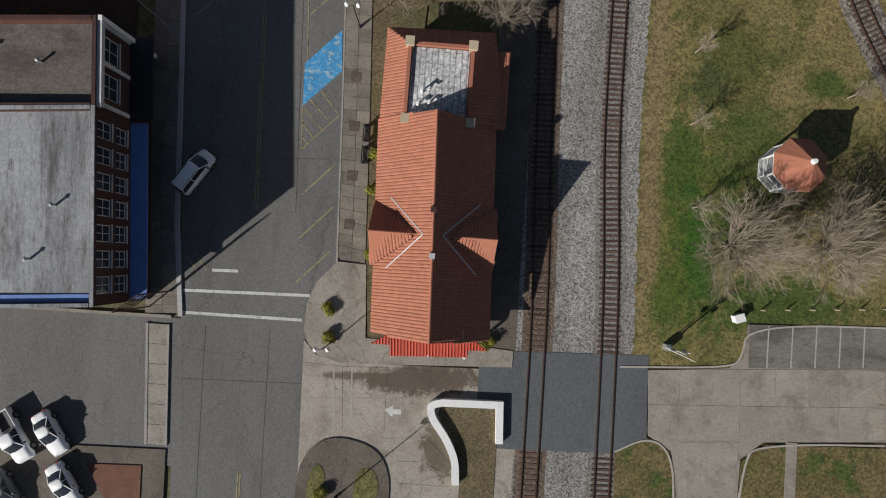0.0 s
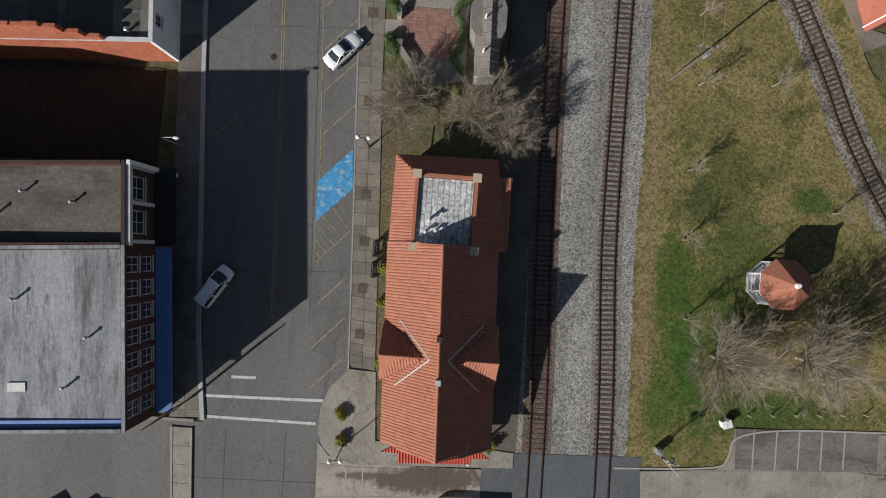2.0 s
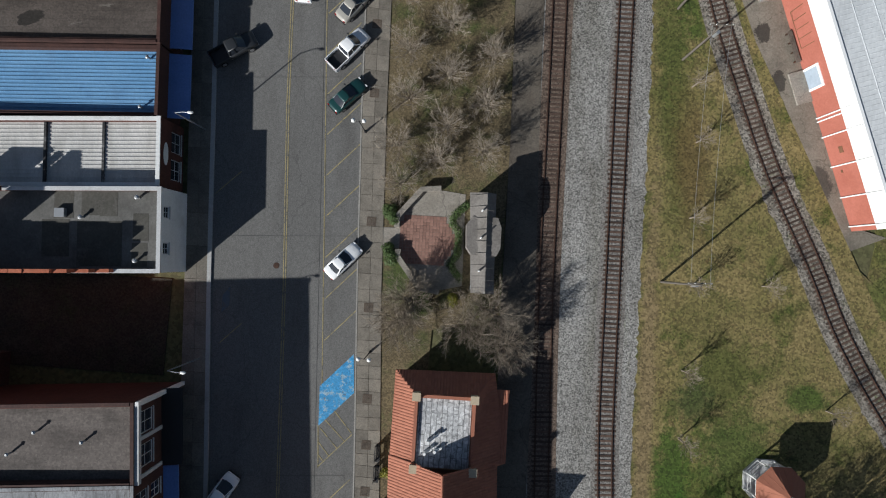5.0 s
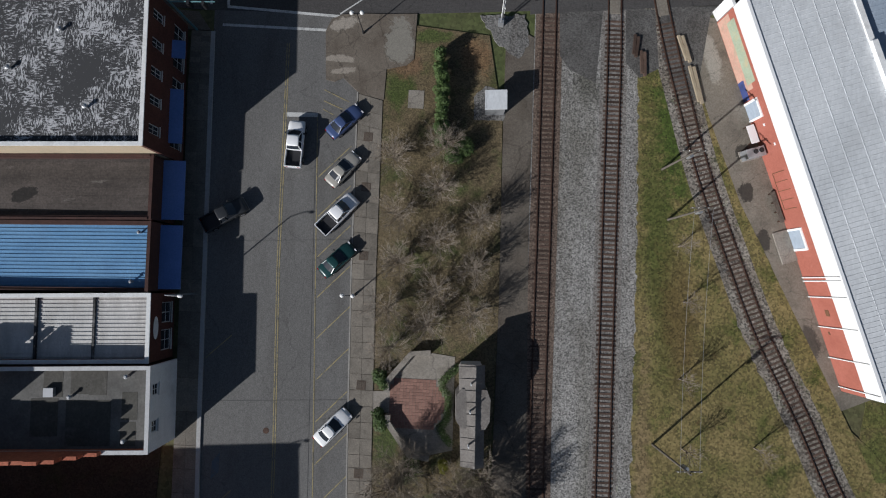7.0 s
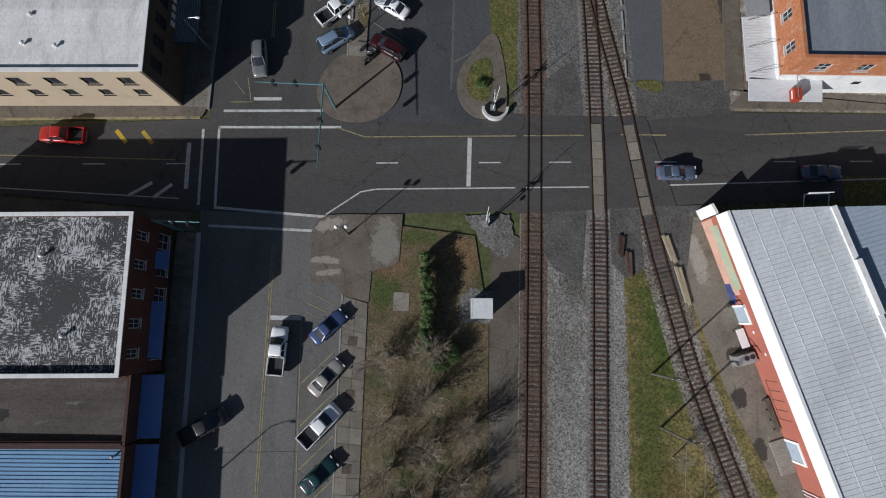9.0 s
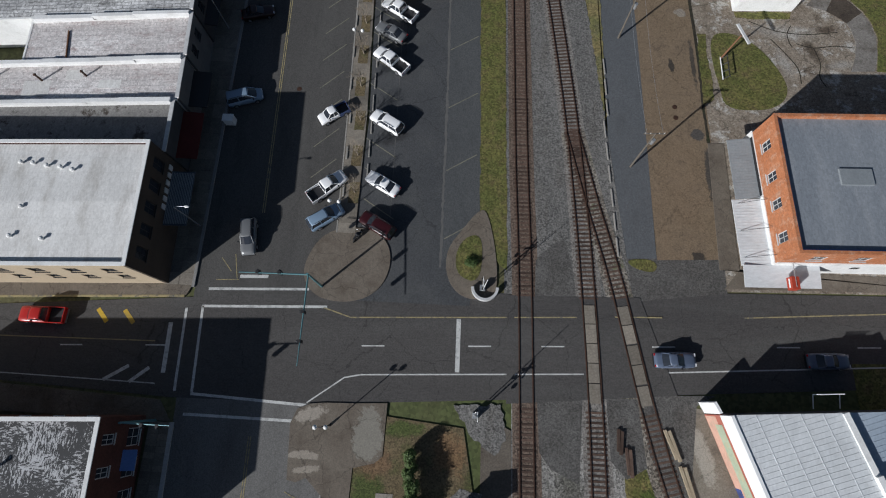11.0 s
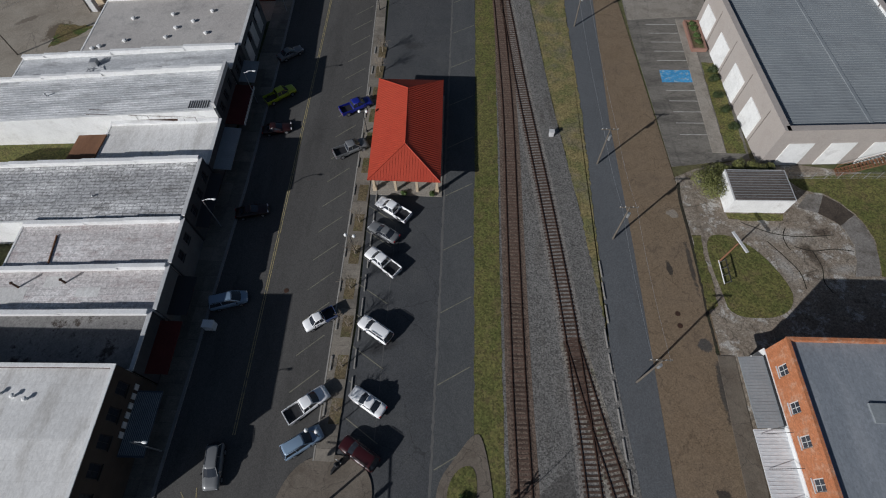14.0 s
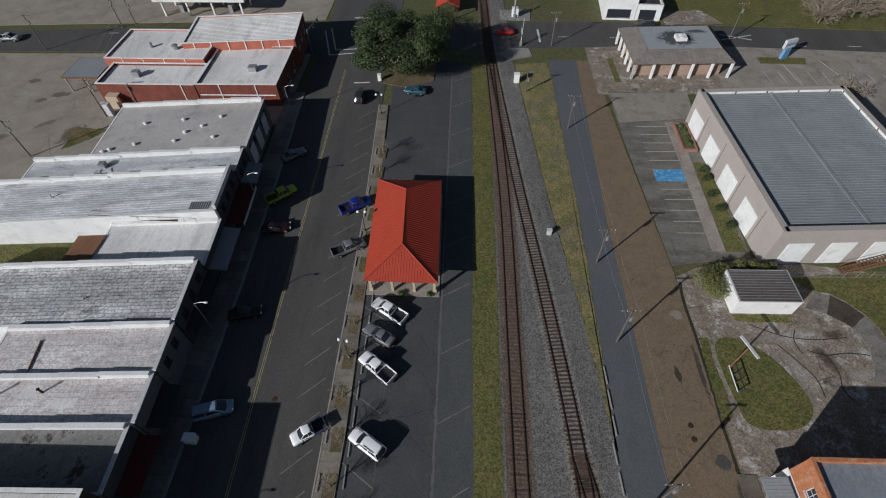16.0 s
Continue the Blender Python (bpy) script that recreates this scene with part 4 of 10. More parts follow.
for a, b, c, d in (((41.1, 40.5), (42.8, 38.1), (44.1, 35.8), (44.2, 33.4)), ((44.2, 42.8), (43.5, 41.4), (43.6, 39.9), (43.9, 39.2)), ((44.5, 39.8), (46.7, 39.2), (49.6, 39.6), (52.2, 39.4)), ((38.4, 43.4), (42.1, 41.8), (46.0, 41.4), (50.4, 41.9)), ((46.7, 39.2), (47.2, 36.8), (46.8, 34.6), (47.4, 33.0))):
    slab("road_seam", ragged(strip(smooth_line([a, b, c, d]), 0.07), 0.4, 0.035), -0.05, 0.036, M_SOIL, "open crack in the old concrete", "crack")
slab("road_seam", ragged(strip(smooth_line([(30.9, 29), (31.0, 35), (30.9, 41), (30.7, 46.8), (31.0, 50)]), 0.2), 0.4, 0.13, 9), -0.05, 0.04, M_SOIL, "dark broken edge of the brown road", "crack")
slab("road_seam", ragged(strip(smooth_line([(30.9, 9), (31.0, 15), (31.1, 22), (30.9, 29)]), 0.16), 0.4, 0.14, 10), -0.05, 0.04, M_SOIL, "dark broken edge of the brown road", "crack")
slab("ground", [(38.5, 127.5), (140, 122.5), (160, 260), (36, 260)], -0.1, 0.03, M_GRASS_GREEN, "wide lawn beyond the far street", "lawn")
slab("parking_lot", [(-37, 128), (-140, 123), (-140, 170), (-37, 170)], -0.1, 0.03, M_YARD, "pale yard beyond the far street", "yard")
slab("ground", [(-19, 100), (-19, 111), (-8, 112), (-8, 101), (-14, 98.5)], -0.1, 0.12, M_LITTER, "bare ground under the oak", "ground")
slab("road", [(5.6, -9.2), (5.6, 3.0), (21.0, 3.4), (24.4, -7.4)], -0.2, 0.062, M_ASPHALT_DARK, "dark asphalt of the level crossing", "road")
slab("road", [(20.6, -7.6), (20.9, -13.5), (22.6, -17.5), (24.8, -18.5), (26.4, -8.4), (28.6, -7.2)], -0.2, 0.052, M_TRACKSIDE, "worn asphalt beside the siding", "road")
slab("ground", ragged([(62.5, 109.6), (72, 109.4), (72.8, 112.0), (62.6, 112.2)], 0.8, 0.1), -0.1, 0.055, M_GRASS_GREEN, "small strip of lawn under the pylon sign", "lawn")
slab("ground", ragged([(39.3, 56), (42.2, 56), (42.0, 76.4), (39.6, 76.4)], 0.7, 0.1), -0.1, 0.05, M_GRASS_GREEN, "narrow lawn before the hall", "lawn")
slab("pavement", [(37.2, 56), (39.2, 56), (39.5, 88), (37.3, 88)], -0.1, 0.1, M_CONCRETE, "pale concrete walk beside the parking bays", "pavement")
slab("pavement", [(28.6, 87.6), (28.4, 97.6), (44, 98), (43.4, 89.4)], -0.1, 0.034, M_CONCRETE, "mottled concrete before the hedge", "pavement")
slab("ground", [(30.2, 101.5), (31.4, 101.5), (31.0, 111), (29.8, 111)], -0.1, 0.06, M_GRASS_GREEN, "strip of lawn beside the bank", "lawn")
slab("ground", ragged([(46, 126.6), (46.2, 133), (56, 134.5), (60, 127.6)], 0.8, 0.25), -0.1, 0.045, M_OLD_CONC, "gravelly drive across the far lawn", "drive")
slab("ground", ragged([(-77.6, 82.9), (-70.9, 82.6), (-72.6, 79.6), (-76.8, 76.0)], 0.6, 0.25), -0.1, 0.032, M_GRASS_DRY, "weedy corner of the yard", "ground")
slab("pavement", [(-75.0, 77.4), (-70.7, 80.0), (-68.8, 76.0), (-74.6, 74.4)], -0.1, 0.05, M_PAD, "pale concrete pad in the yard", "pad")
slab("ground", [(-58.2, 47.3), (-58.2, 55.6), (-80, 55.6), (-80, 47.3)], -0.1, 0.05, M_GRASS_GREEN, "grassy back yard behind the low shop", "yard")
slab("pavement", [(6.0, 112.6), (8.6, 115.2), (12.9, 115.0), (13.4, 111.6), (8.2, 109.8)], -0.1, 0.05, M_GRAVEL, "pale gravel round the far crossing signal", "gravel pad")
slab("pavement", [(6.6, 128.6), (13.9, 128.4), (14.2, 134), (6.4, 134)], -0.1, 0.05, M_GRAVEL, "pale gravel beyond the far street", "gravel pad")
slab("pavement", [(26.0, 97.0), (44, 97.6), (58, 98), (58, 116.6), (40, 117), (25.6, 115.6)], -0.2, 0.016, M_OLD_CONC, "stained concrete round the bank", "pavement")
slab("pavement", [(-75, -0.9), (-45, 0.6), (-32.4, 1.2), (-31.9, 2.4), (-35.2, 2.4), (-75, 2.2)], -0.2, 0.13, M_CORNER, "stained concrete pavement beside the tan building", "pavement")
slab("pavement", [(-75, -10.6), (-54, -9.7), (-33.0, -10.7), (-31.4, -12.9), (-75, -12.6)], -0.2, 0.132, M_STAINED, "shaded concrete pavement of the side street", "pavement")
slab("pavement", [(30.9, 4.9), (60, 5.6), (60, 7.2), (30.6, 7.2), (30.9, 24), (32.9, 24), (32.9, 7.3)], -0.2, 0.1, M_CORNER, "worn concrete pavement round the brick building", "pavement")
slab("parking_lot", [(-2.5, 6), (-2.8, 32), (-3.7, 78), (-4.2, 104), (-0.3, 104), (0.7, 81), (1.5, 40), (2.3, 14), (0, 11)], -0.1, 0.0125, M_LOT_PALE, "paler asphalt band at the edge of the parking lot", "parking lot")
slab("parking_lot", [(30.7, -93.8), (46, -92.95), (46, -97.2), (30.85, -98.1)], -0.1, 0.062, M_BAYS, "stained brown parking bays at the lawn", "parking lot")


# ---- kerbed pavements of single slabs ----
def paving(name, left, right, across, step, z, label, material=M_SLAB, gap=0.02):
    """A raised pavement between two edge lines, paved with slabs that are objects of their own."""
    bm = bmesh.new()
    prism(bm, list(left) + list(right)[::-1], -0.3, z - 0.03)
    base = setting(name, bm, M_STAINED, label, "pavement")

    def at(line, f):
        k = f * (len(line) - 1)
        i = min(int(k), len(line) - 2)
        return Vector((*line[i], 0)).lerp(Vector((*line[i + 1], 0)), k - i)

    n = 40 * len(left)
    length = sum((at(left, (i + 1) / n) - at(left, i / n)).length for i in range(n))
    rows = max(1, round(length / step))
    for r in range(rows):
        for c in range(across):
            q = []
            for f, g in ((r, c), (r + 1, c), (r + 1, c + 1), (r, c + 1)):
                a, b = at(left, f / rows), at(right, f / rows)
                q.append(a.lerp(b, g / across))
            mid = sum(q, Vector()) / 4
            bm = bmesh.new()
            prism(bm, [tuple((p + (mid - p).normalized() * gap * 1.4)[:2]) for p in q], z - 0.04, z + random.uniform(0, 0.006))
            part("slab", bm, material, base)
    return base


def kerb(points, z, label, width=0.16, material=M_KERB):
    bm = bmesh.new()
    prism(bm, strip(points, width / 2), -0.2, z)
    return setting("kerb", bm, material, label, "kerb")


paving("pavement", [(-13.7, -19.6), (-13.2, -40), (-12.4, -60), (-11.6, -76), (-10.95, -90.2)], [(-10.9, -20.3), (-10.5, -40), (-9.8, -60), (-8.9, -76), (-8.2, -90.6)], 2, 1.55, 0.13, "grey concrete slab pavement along the park")
kerb([(-13.85, -19.4), (-13.3, -40), (-12.5, -60), (-11.7, -76), (-11.05, -90.7)], 0.14, "pale concrete kerb")
paving("pavement", [(-26.2, -96.9), (-27.35, -88), (-29, -60), (-30.9, -20), (-31.2, -13)], [(-29.6, -97.1), (-30.4, -88), (-31.6, -60), (-33.5, -20), (-33.6, -13)], 2, 1.9, 0.15, "shaded slab pavement before the shops")
kerb([(-26.1, -97.2), (-27.25, -88), (-28.9, -60), (-30.8, -20), (-31.1, -13)], 0.17, "pale painted kerb before the shops", 0.45, M_KERB_STREET)
paving("pavement", [(-31.9, 2.4), (-32.1, 20), (-32.5, 46), (-33.5, 70), (-35, 96)], [(-35.3, 2.4), (-35.4, 20), (-36.1, 46), (-37.2, 70), (-38.3, 96)], 2, 2.0, 0.15, "shaded slab pavement before the northern shops")
kerb([(-31.8, 2.2), (-32.0, 20), (-32.4, 46), (-33.4, 70), (-34.9, 96)], 0.17, "kerb before the northern shops with shade put into its grey", 0.34, M_KERB_NORTH)
paving("pavement", [(-15.3, 9.8), (-15.7, 26), (-16.6, 60), (-18.4, 92)], [(-13.1, 9.8), (-13.2, 26), (-14.6, 60), (-16.6, 92)], 1, 2.2, 0.14, "narrow pavement between street and parking lot")
kerb([(-15.4, 9.8), (-15.8, 26), (-16.7, 60), (-18.5, 92)], 0.15, "worn kerb of the narrow pavement")


def blob(points):
    return chaikin(points, True, 2)


ISLAND_N = [(-18.9, 5.7), (-18.6, 3.6), (-17.3, 2.0), (-15.2, 1.3), (-12.7, 1.3), (-10.4, 2.2), (-8.9, 4.0), (-8.4, 6.6), (-9.0, 8.8), (-11.0, 10.6), (-15.4, 10.4), (-17.6, 8.8)]
slab("pavement", blob(ISLAND_N), -0.2, 0.13, M_CORNER, "kerbed concrete traffic island", "traffic island")
ISLAND_S = [(-18.0, -12.4), (-17.4, -10.9), (-16.2, -10.3), (-14.5, -10.1), (-11, -10.0), (-7.5, -9.8), (-7.6, -15.3), (-8.4, -16), (-10.7, -16.6), (-10.8, -20.2), (-13.6, -19.6), (-15.6, -17.8), (-16.6, -18.3), (-17.6, -18.1)]
slab("pavement", ISLAND_S, -0.2, 0.128, M_CORNER, "kerbed concrete corner with worn pale patches", "street corner")
PLAZA_SW = [(-11.0, -90.6), (-11.6, -91.3), (-12.9, -92.8), (-13.7, -95), (-13.75, -97.6), (-13.2, -99), (-12.2, -100), (-10, -100.6), (-6.2, -100.5), (7.2, -99.8), (7.2, -98.2), (4.4, -98.0), (-6.2, -98.0), (-7.6, -98), (-8.1, -90.7)]
slab("pavement", PLAZA_SW, -0.2, 0.126, M_CONCRETE, "rounded concrete street corner before the depot", "street corner")
slab("pavement", blob([(-1.9, 8.2), (-1.7, 4.6), (0.2, 2.4), (3.0, 2.3), (4.4, 3.2), (4.2, 8.0), (3.0, 13.5), (1.9, 13.5), (0.2, 11.2)]), -0.2, 0.12, M_CORNER, "kerbed concrete tip of the grass strip", "traffic island")
slab("ground", blob([(-0.8, 7.6), (-0.4, 5.0), (2.2, 4.2), (2.6, 8.5), (2.0, 10.4), (0.2, 9.8)]), -0.2, 0.15, M_GRASS_GREEN, "planted bed in the kerbed tip", "lawn")


# ---- road paint ----
def paint(name, segments, material, label, z=0.018):
    bm = bmesh.new()
    for x0, y0, x1, y1, w in segments:
        prism(bm, strip([(x0, y0), (x1, y1)], w / 2), 0.0, 0.07 if 5.6 < min(x0, x1) and max(x0, x1) < 25 and -9 < y0 < 3 else z)
    return setting(name, bm, material, label, "road marking")


paint("road_marking", [(-26.1, -94.6, -13.5, -94.2, 0.3), (-25.9, -96.8, -14.1, -96.7, 0.3), (-29.9, 2.1, -17.9, 2.6, 0.3), (-30.3, 0.0, -15.5, 0.6, 0.3),
                       (-29.7, -9.9, -16.2, -10.5, 0.3), (-30.1, -12.1, -17.7, -12.2, 0.3), (-32.1, -0.3, -31.6, -9.7, 0.3), (-30.2, 0.0, -29.6, -9.8, 0.3),
                       (-33.6, -2.1, -33.3, -7.8, 0.5), (0.0, -0.1, 0.05, -6.1, 0.5), (-10.8, -6.9, 6.4, -6.0, 0.15), (6.5, -6.0, 14.2, -5.6, 0.15),
                       (20.5, -5.2, 45.2, -3.4, 0.15), (45.2, -3.4, 70, -1.6, 0.15), (-10.8, -6.9, -12.6, -7.3, 0.15), (-12.6, -7.3, -16.5, -10.2, 0.15), (-21.9, -22.4, -18.3, -22.3, 0.5),
                       (-26.4, 3.78, -23.0, 3.92, 0.4), (-40, -8.9, -37.4, -7.2, 0.4), (-37, -9, -35, -7.3, 0.4), (-57, -8.6, -34, -9.0, 0.12), (-23.4, -92.4, -20.8, -92.3, 0.3)]
      + [(x, -3.2 + x * 0.045, x + 2.6, -3.08 + x * 0.045, 0.14) for x in (-56, -46, -36, -11, 1.2, 9.5, 22, 36, 45, 54)], M_WHITE_PAINT, "worn white stop lines and crossing lines")
paint("road_marking", [(-18.9, -122, -19.15, -112, 0.12), (-18.65, -122, -18.9, -112, 0.12)]
      + [(a[0] + o, a[1], b[0] + o, b[1], 0.11) for o in (0, 0.25) for a, b in (((-19.7, -86), (-20.7, -60)), ((-20.7, -60), (-21.7, -40)), ((-21.7, -40), (-22.4, -14)), ((-25.0, 12), (-26.5, 60)), ((-26.5, 60), (-28, 105)))]
      + [(-12.6, -0.5, 6.3, 0.4, 0.14), (6.4, 0.4, 13.6, 0.75, 0.14), (18, 1.0, 23.4, 1.2, 0.14), (32.8, 1.6, 70, 4.4, 0.14), (-15.9, 0.5, -12.6, -0.5, 0.14), (-57, -4.6, -35, -4.3, 0.12)],
      M_YELLOW_PAINT, "faded yellow centre lines")

paint("road_marking", [(-42.6, -0.9, -41.2, -2.4, 0.5), (-39.4, -0.9, -38, -2.4, 0.5)], M_YELLOW_NEW, "bright yellow bars at the kerb")
kerb([(-75, -1.0), (-45, 0.5), (-32.6, 1.1)], 0.15, "yellow painted kerb beside the tan building", 0.25, M_YELLOW_PAINT)


def stall_lines(start, end, n, dx, dy, w=0.12):
    out = []
    for i in range(n):
        f = i / (n - 1)
        x, y = start[0] + (end[0] - start[0]) * f, start[1] + (end[1] - start[1]) * f
        out.append((x, y, x + dx, y + dy, w))
    return out


paint("road_marking", stall_lines((-17.95, -24.9), (-15.75, -65.9), 10, 3.5, 3.7) + stall_lines((-15.15, -84.2), (-15.0, -93.0), 3, 3.2, 3.4) + [(-18.3, -22.5, -15.6, -72, 0.1), (-29.0, -50.5, -26.2, -47.8, 0.1), (-27.4, -67, -25, -64.6, 0.1), (-29.2, 3.26, -26.5, 3.38, 0.1), (-27.4, 6.5, -26.7, 3.4, 0.1), (-29.0, 6.0, -27.6, 4.4, 0.1), (-17.7, -19.3, -14.8, -20.6, 0.1), (-17.7, -20.6, -15.5, -21.5, 0.1), (-17.7, -21.6, -16.5, -22.2, 0.1), (-26.2, -91.2, -24.8, -92.6, 0.1), (-25.4, -90.6, -24, -92.4, 0.1)], M_YELLOW_PAINT, "faded yellow lines of the angled parking bays")
paint("road_marking", stall_lines((-19.6, 17), (-22.0, 92), 18, 3.0, 2.8) + stall_lines((-12.6, 14.5), (-14.0, 44), 8, 4.0, -2.6) + stall_lines((-2.2, 9.6), (-3.8, 101), 11, 3.8, 2.4), M_FAINT_PAINT, "faint lines of the northern parking bays")
SEAMS = [(-29.6 + 0.05 * k, y, -12.6 + 0.03 * k, y + 1.0, 0.06) for k, y in enumerate((-37.4, -55.2, -81.4))] + [(-18.5, -22, -15.6, -86, 0.05)] + [(-26.8, -103.4, -13.5, -103.0, 0.06), (-23.6, -98, -22.6, -130, 0.05), (-17.2, -98, -16.4, -130, 0.05)]
paint("road_seam", SEAMS, M_TAR, "dark tar seams across the old street")
slab("road_seam", ragged(strip(smooth_line([(-2.5, 6), (-2.8, 32), (-3.7, 78), (-4.2, 104)]), 0.14), 0.5, 0.09), -0.05, 0.02, M_TAR, "wide uneven tar seam along the parking lot", "road seam")
paint("road_seam", [(-9, 12, -9.6, 44, 0.06), (-15.4, 26, -12.5, 26.2, 0.05)], M_TAR, "thin tar seams in the parking lot")
paint("road_marking", stall_lines((31.7, 86.4), (33.0, 59.5), 12, 5.4, 0.15, 0.1), M_BAY_PAINT, "thin worn parking bay lines", 0.034)
paint("road_marking", stall_lines((32.68, -93.8), (42.36, -93.1), 5, 0.02, -4.2, 0.14), M_FORELINE, "thin worn parking bay lines", 0.07)
paint("road_marking", stall_lines((62, 106.6), (104, 105), 15, 0.3, -5, 0.1) + [(67.1, 109.1, 68.4, 97, 0.16), (75.3, 111.2, 79.6, 96, 0.16), (57, 119.6, 64.5, 122.0, 0.3), (57.4, 122.2, 64, 119.8, 0.3)], M_BAY_PAINT, "faint bay lines of the far car park", 0.034)
paint("road_marking", [(-36, 122.5, -32.7, 111.2, 0.3), (-34.7, 123.8, -31.7, 113.5, 0.3), (-31.7, 113.5, -24.7, 114.3, 0.3), (-32.7, 111.2, -24.4, 112.6, 0.3), (-29.9, 129.2, -26.3, 129.3, 0.45), (-9.2, 126.4, -6.4, 126.4, 0.4), (15.4, 124.0, 15.6, 117.9, 0.45)]
      + [(x, 120.4 - 0.0 * x, x + 2.6, 120.5, 0.14) for x in (-90, -76, -62, -48, 20, 32, 46)] + [(x, 117.4, x + 3, 117.1, 0.16) for x in (72, 84, 96)], M_WHITE_PAINT, "white lines of the far street", 0.03)
paint("road_marking", [(-25.1, 100.0, -21.7, 100.2, 0.45)] , M_WHITE_PAINT, "white stop bar of the northern street")
paint("road_marking", [(-15.8, -75.1, -15.5, -79.7, 0.1), (-15.6, -79.7, -12.0, -75.9, 0.1), (-15.1, -74.5, -12.8, -76.7, 0.1), (-14.1, -73.5, -12.1, -75.8, 0.1), (-15.6, -75.4, -13.6, -77.5, 0.1), (-15.7, -76.9, -14.4, -78.4, 0.1), (-15.6, -78.3, -15.0, -79.0, 0.1)], M_YELLOW_PAINT, "yellow hatching beside the reserved bay")
bm = bmesh.new()
prism(bm, [(-15.75, -75.2), (-12.1, -71.4), (-12.4, -67.2), (-15.9, -70.9)], 0, 0.022)
setting("road_marking", bm, M_BLUE_PAINT, "weathered blue painted reserved parking bay", "road marking")
bm = bmesh.new()
prism(bm, [(32.2, 71.2), (38.3, 71.4), (38.4, 74.4), (32.2, 74.2)], 0, 0.04)
setting("road_marking", bm, M_BLUE_PAINT, "bright blue painted reserved parking bay", "road marking")
bm = bmesh.new()
prism(bm, [(-27.3, -63.5), (-26.5, -62.7), (-26.5, -60.6), (-27.3, -61.6)], 0, 0.022)
setting("road_marking", bm, M_BLUE_WORN, "worn blue painted reserved parking bay", "road marking")


# ---- railway tracks ----
def track(line, label, near, bed):
    slab("ballast", strip(line, 1.55), -0.2, 0.04 + 0.002 * (len(label) % 5), bed, "crushed stone under the track", "ballast")
    t = thing("railway_track", label, "railway track", group="railway tracks")
    for side in (-1, 1):
        pts = [Vector((*p, 0)) for p in line]
        bm = bmesh.new()
        off = []
        for i, p in enumerate(pts):
            d = (pts[min(i + 1, len(pts) - 1)] - pts[max(i - 1, 0)]).normalized()
            off.append((p + Vector((-d.y, d.x, 0)) * 0.755 * side)[:2])
        prism(bm, strip(off, 0.07), 0.05, 0.09)
        prism(bm, strip(off, 0.04), 0.09, 0.17)
        part("rail", bm, M_RAIL, t)
    bm = bmesh.new()
    box(bm, -0.115, 0.115, -1.1, 1.1, -0.02, 0.1)
    tie = finish(bm, "tie", M_TIE)
    spots = along(line, 0.53)
    inside = [s for s in spots if near[0] < s[0].y < near[1]]
    skip = max(1, len(inside) // 300 + 1)
    joined = bmesh.new()
    for i, (p, a) in enumerate(spots):
        if (-9.2 < p.y < 3.0) or (-107.8 < p.y < -97.9):
            continue
        m = pose(p.x + random.uniform(-0.05, 0.05), p.y, -0.025, 0, 0, math.degrees(a) + random.uniform(-1.5, 1.5))
        if near[0] < p.y < near[1]:
            pieces("tie", t, tie, [m])
        else:
            obox(joined, m @ pose(0, 0, 0.05), 0.23, 2.2, 0.1)
    part("tie_bed", joined, M_TIE, t, kind="stuff")
    return t


track(TRACK1, "rusty railway track on stained wooden ties", (-95, 30), M_TRACK_BED)
track(TRACK2, "rusty railway track on dark wooden ties in grey ballast", (-95, 30), M_GRAVEL_RUST)
track(TRACK3, "curved rusty siding track on old ties", (-75, 25), M_SIDING_BED)
# pale panels of the level crossing
crossing = thing("level_crossing", "concrete crossing panels between the rails", "level crossing")
for line in (TRACK2, TRACK3):
    for y0 in (-8.6, -6.4, -4.2, -2.0, 0.2):
        best = [q for q in along(line, 0.1) if abs(q[0].y - y0 - 1.0) < 0.06][0]
        for off, w in ((0.0, 1.2),):
            bm = bmesh.new()
            obox(bm, pose(0, 0, 0), 2.1, w, 0.16)
            ob = part("panel", bm, M_CROSSING, crossing)
            ob.matrix_world = pose(best[0].x, best[0].y, 0.06, 0, 0, math.degrees(best[1])) @ pose(0, off, 0)


# ---- buildings ----
def panel(bm, m, w, h, thick, openings):
    """A wall of that width and height with holes; x along the wall, y inwards, z up, under the pose m."""
    xs = sorted({0, w, *[v for o in openings for v in o[:2]]})
    zs = sorted({0, h, *[v for o in openings for v in o[2:4]]})
    for i in range(len(xs) - 1):
        for k in range(len(zs) - 1):
            cx, cz = (xs[i] + xs[i + 1]) / 2, (zs[k] + zs[k + 1]) / 2
            if any(o[0] < cx < o[1] and o[2] < cz < o[3] for o in openings):
                continue
            for v in box(bm, xs[i], xs[i + 1], 0, thick, zs[k], zs[k + 1]):
                v.co = m @ v.co
    bmesh.ops.remove_doubles(bm, verts=bm.verts, dist=0.001)


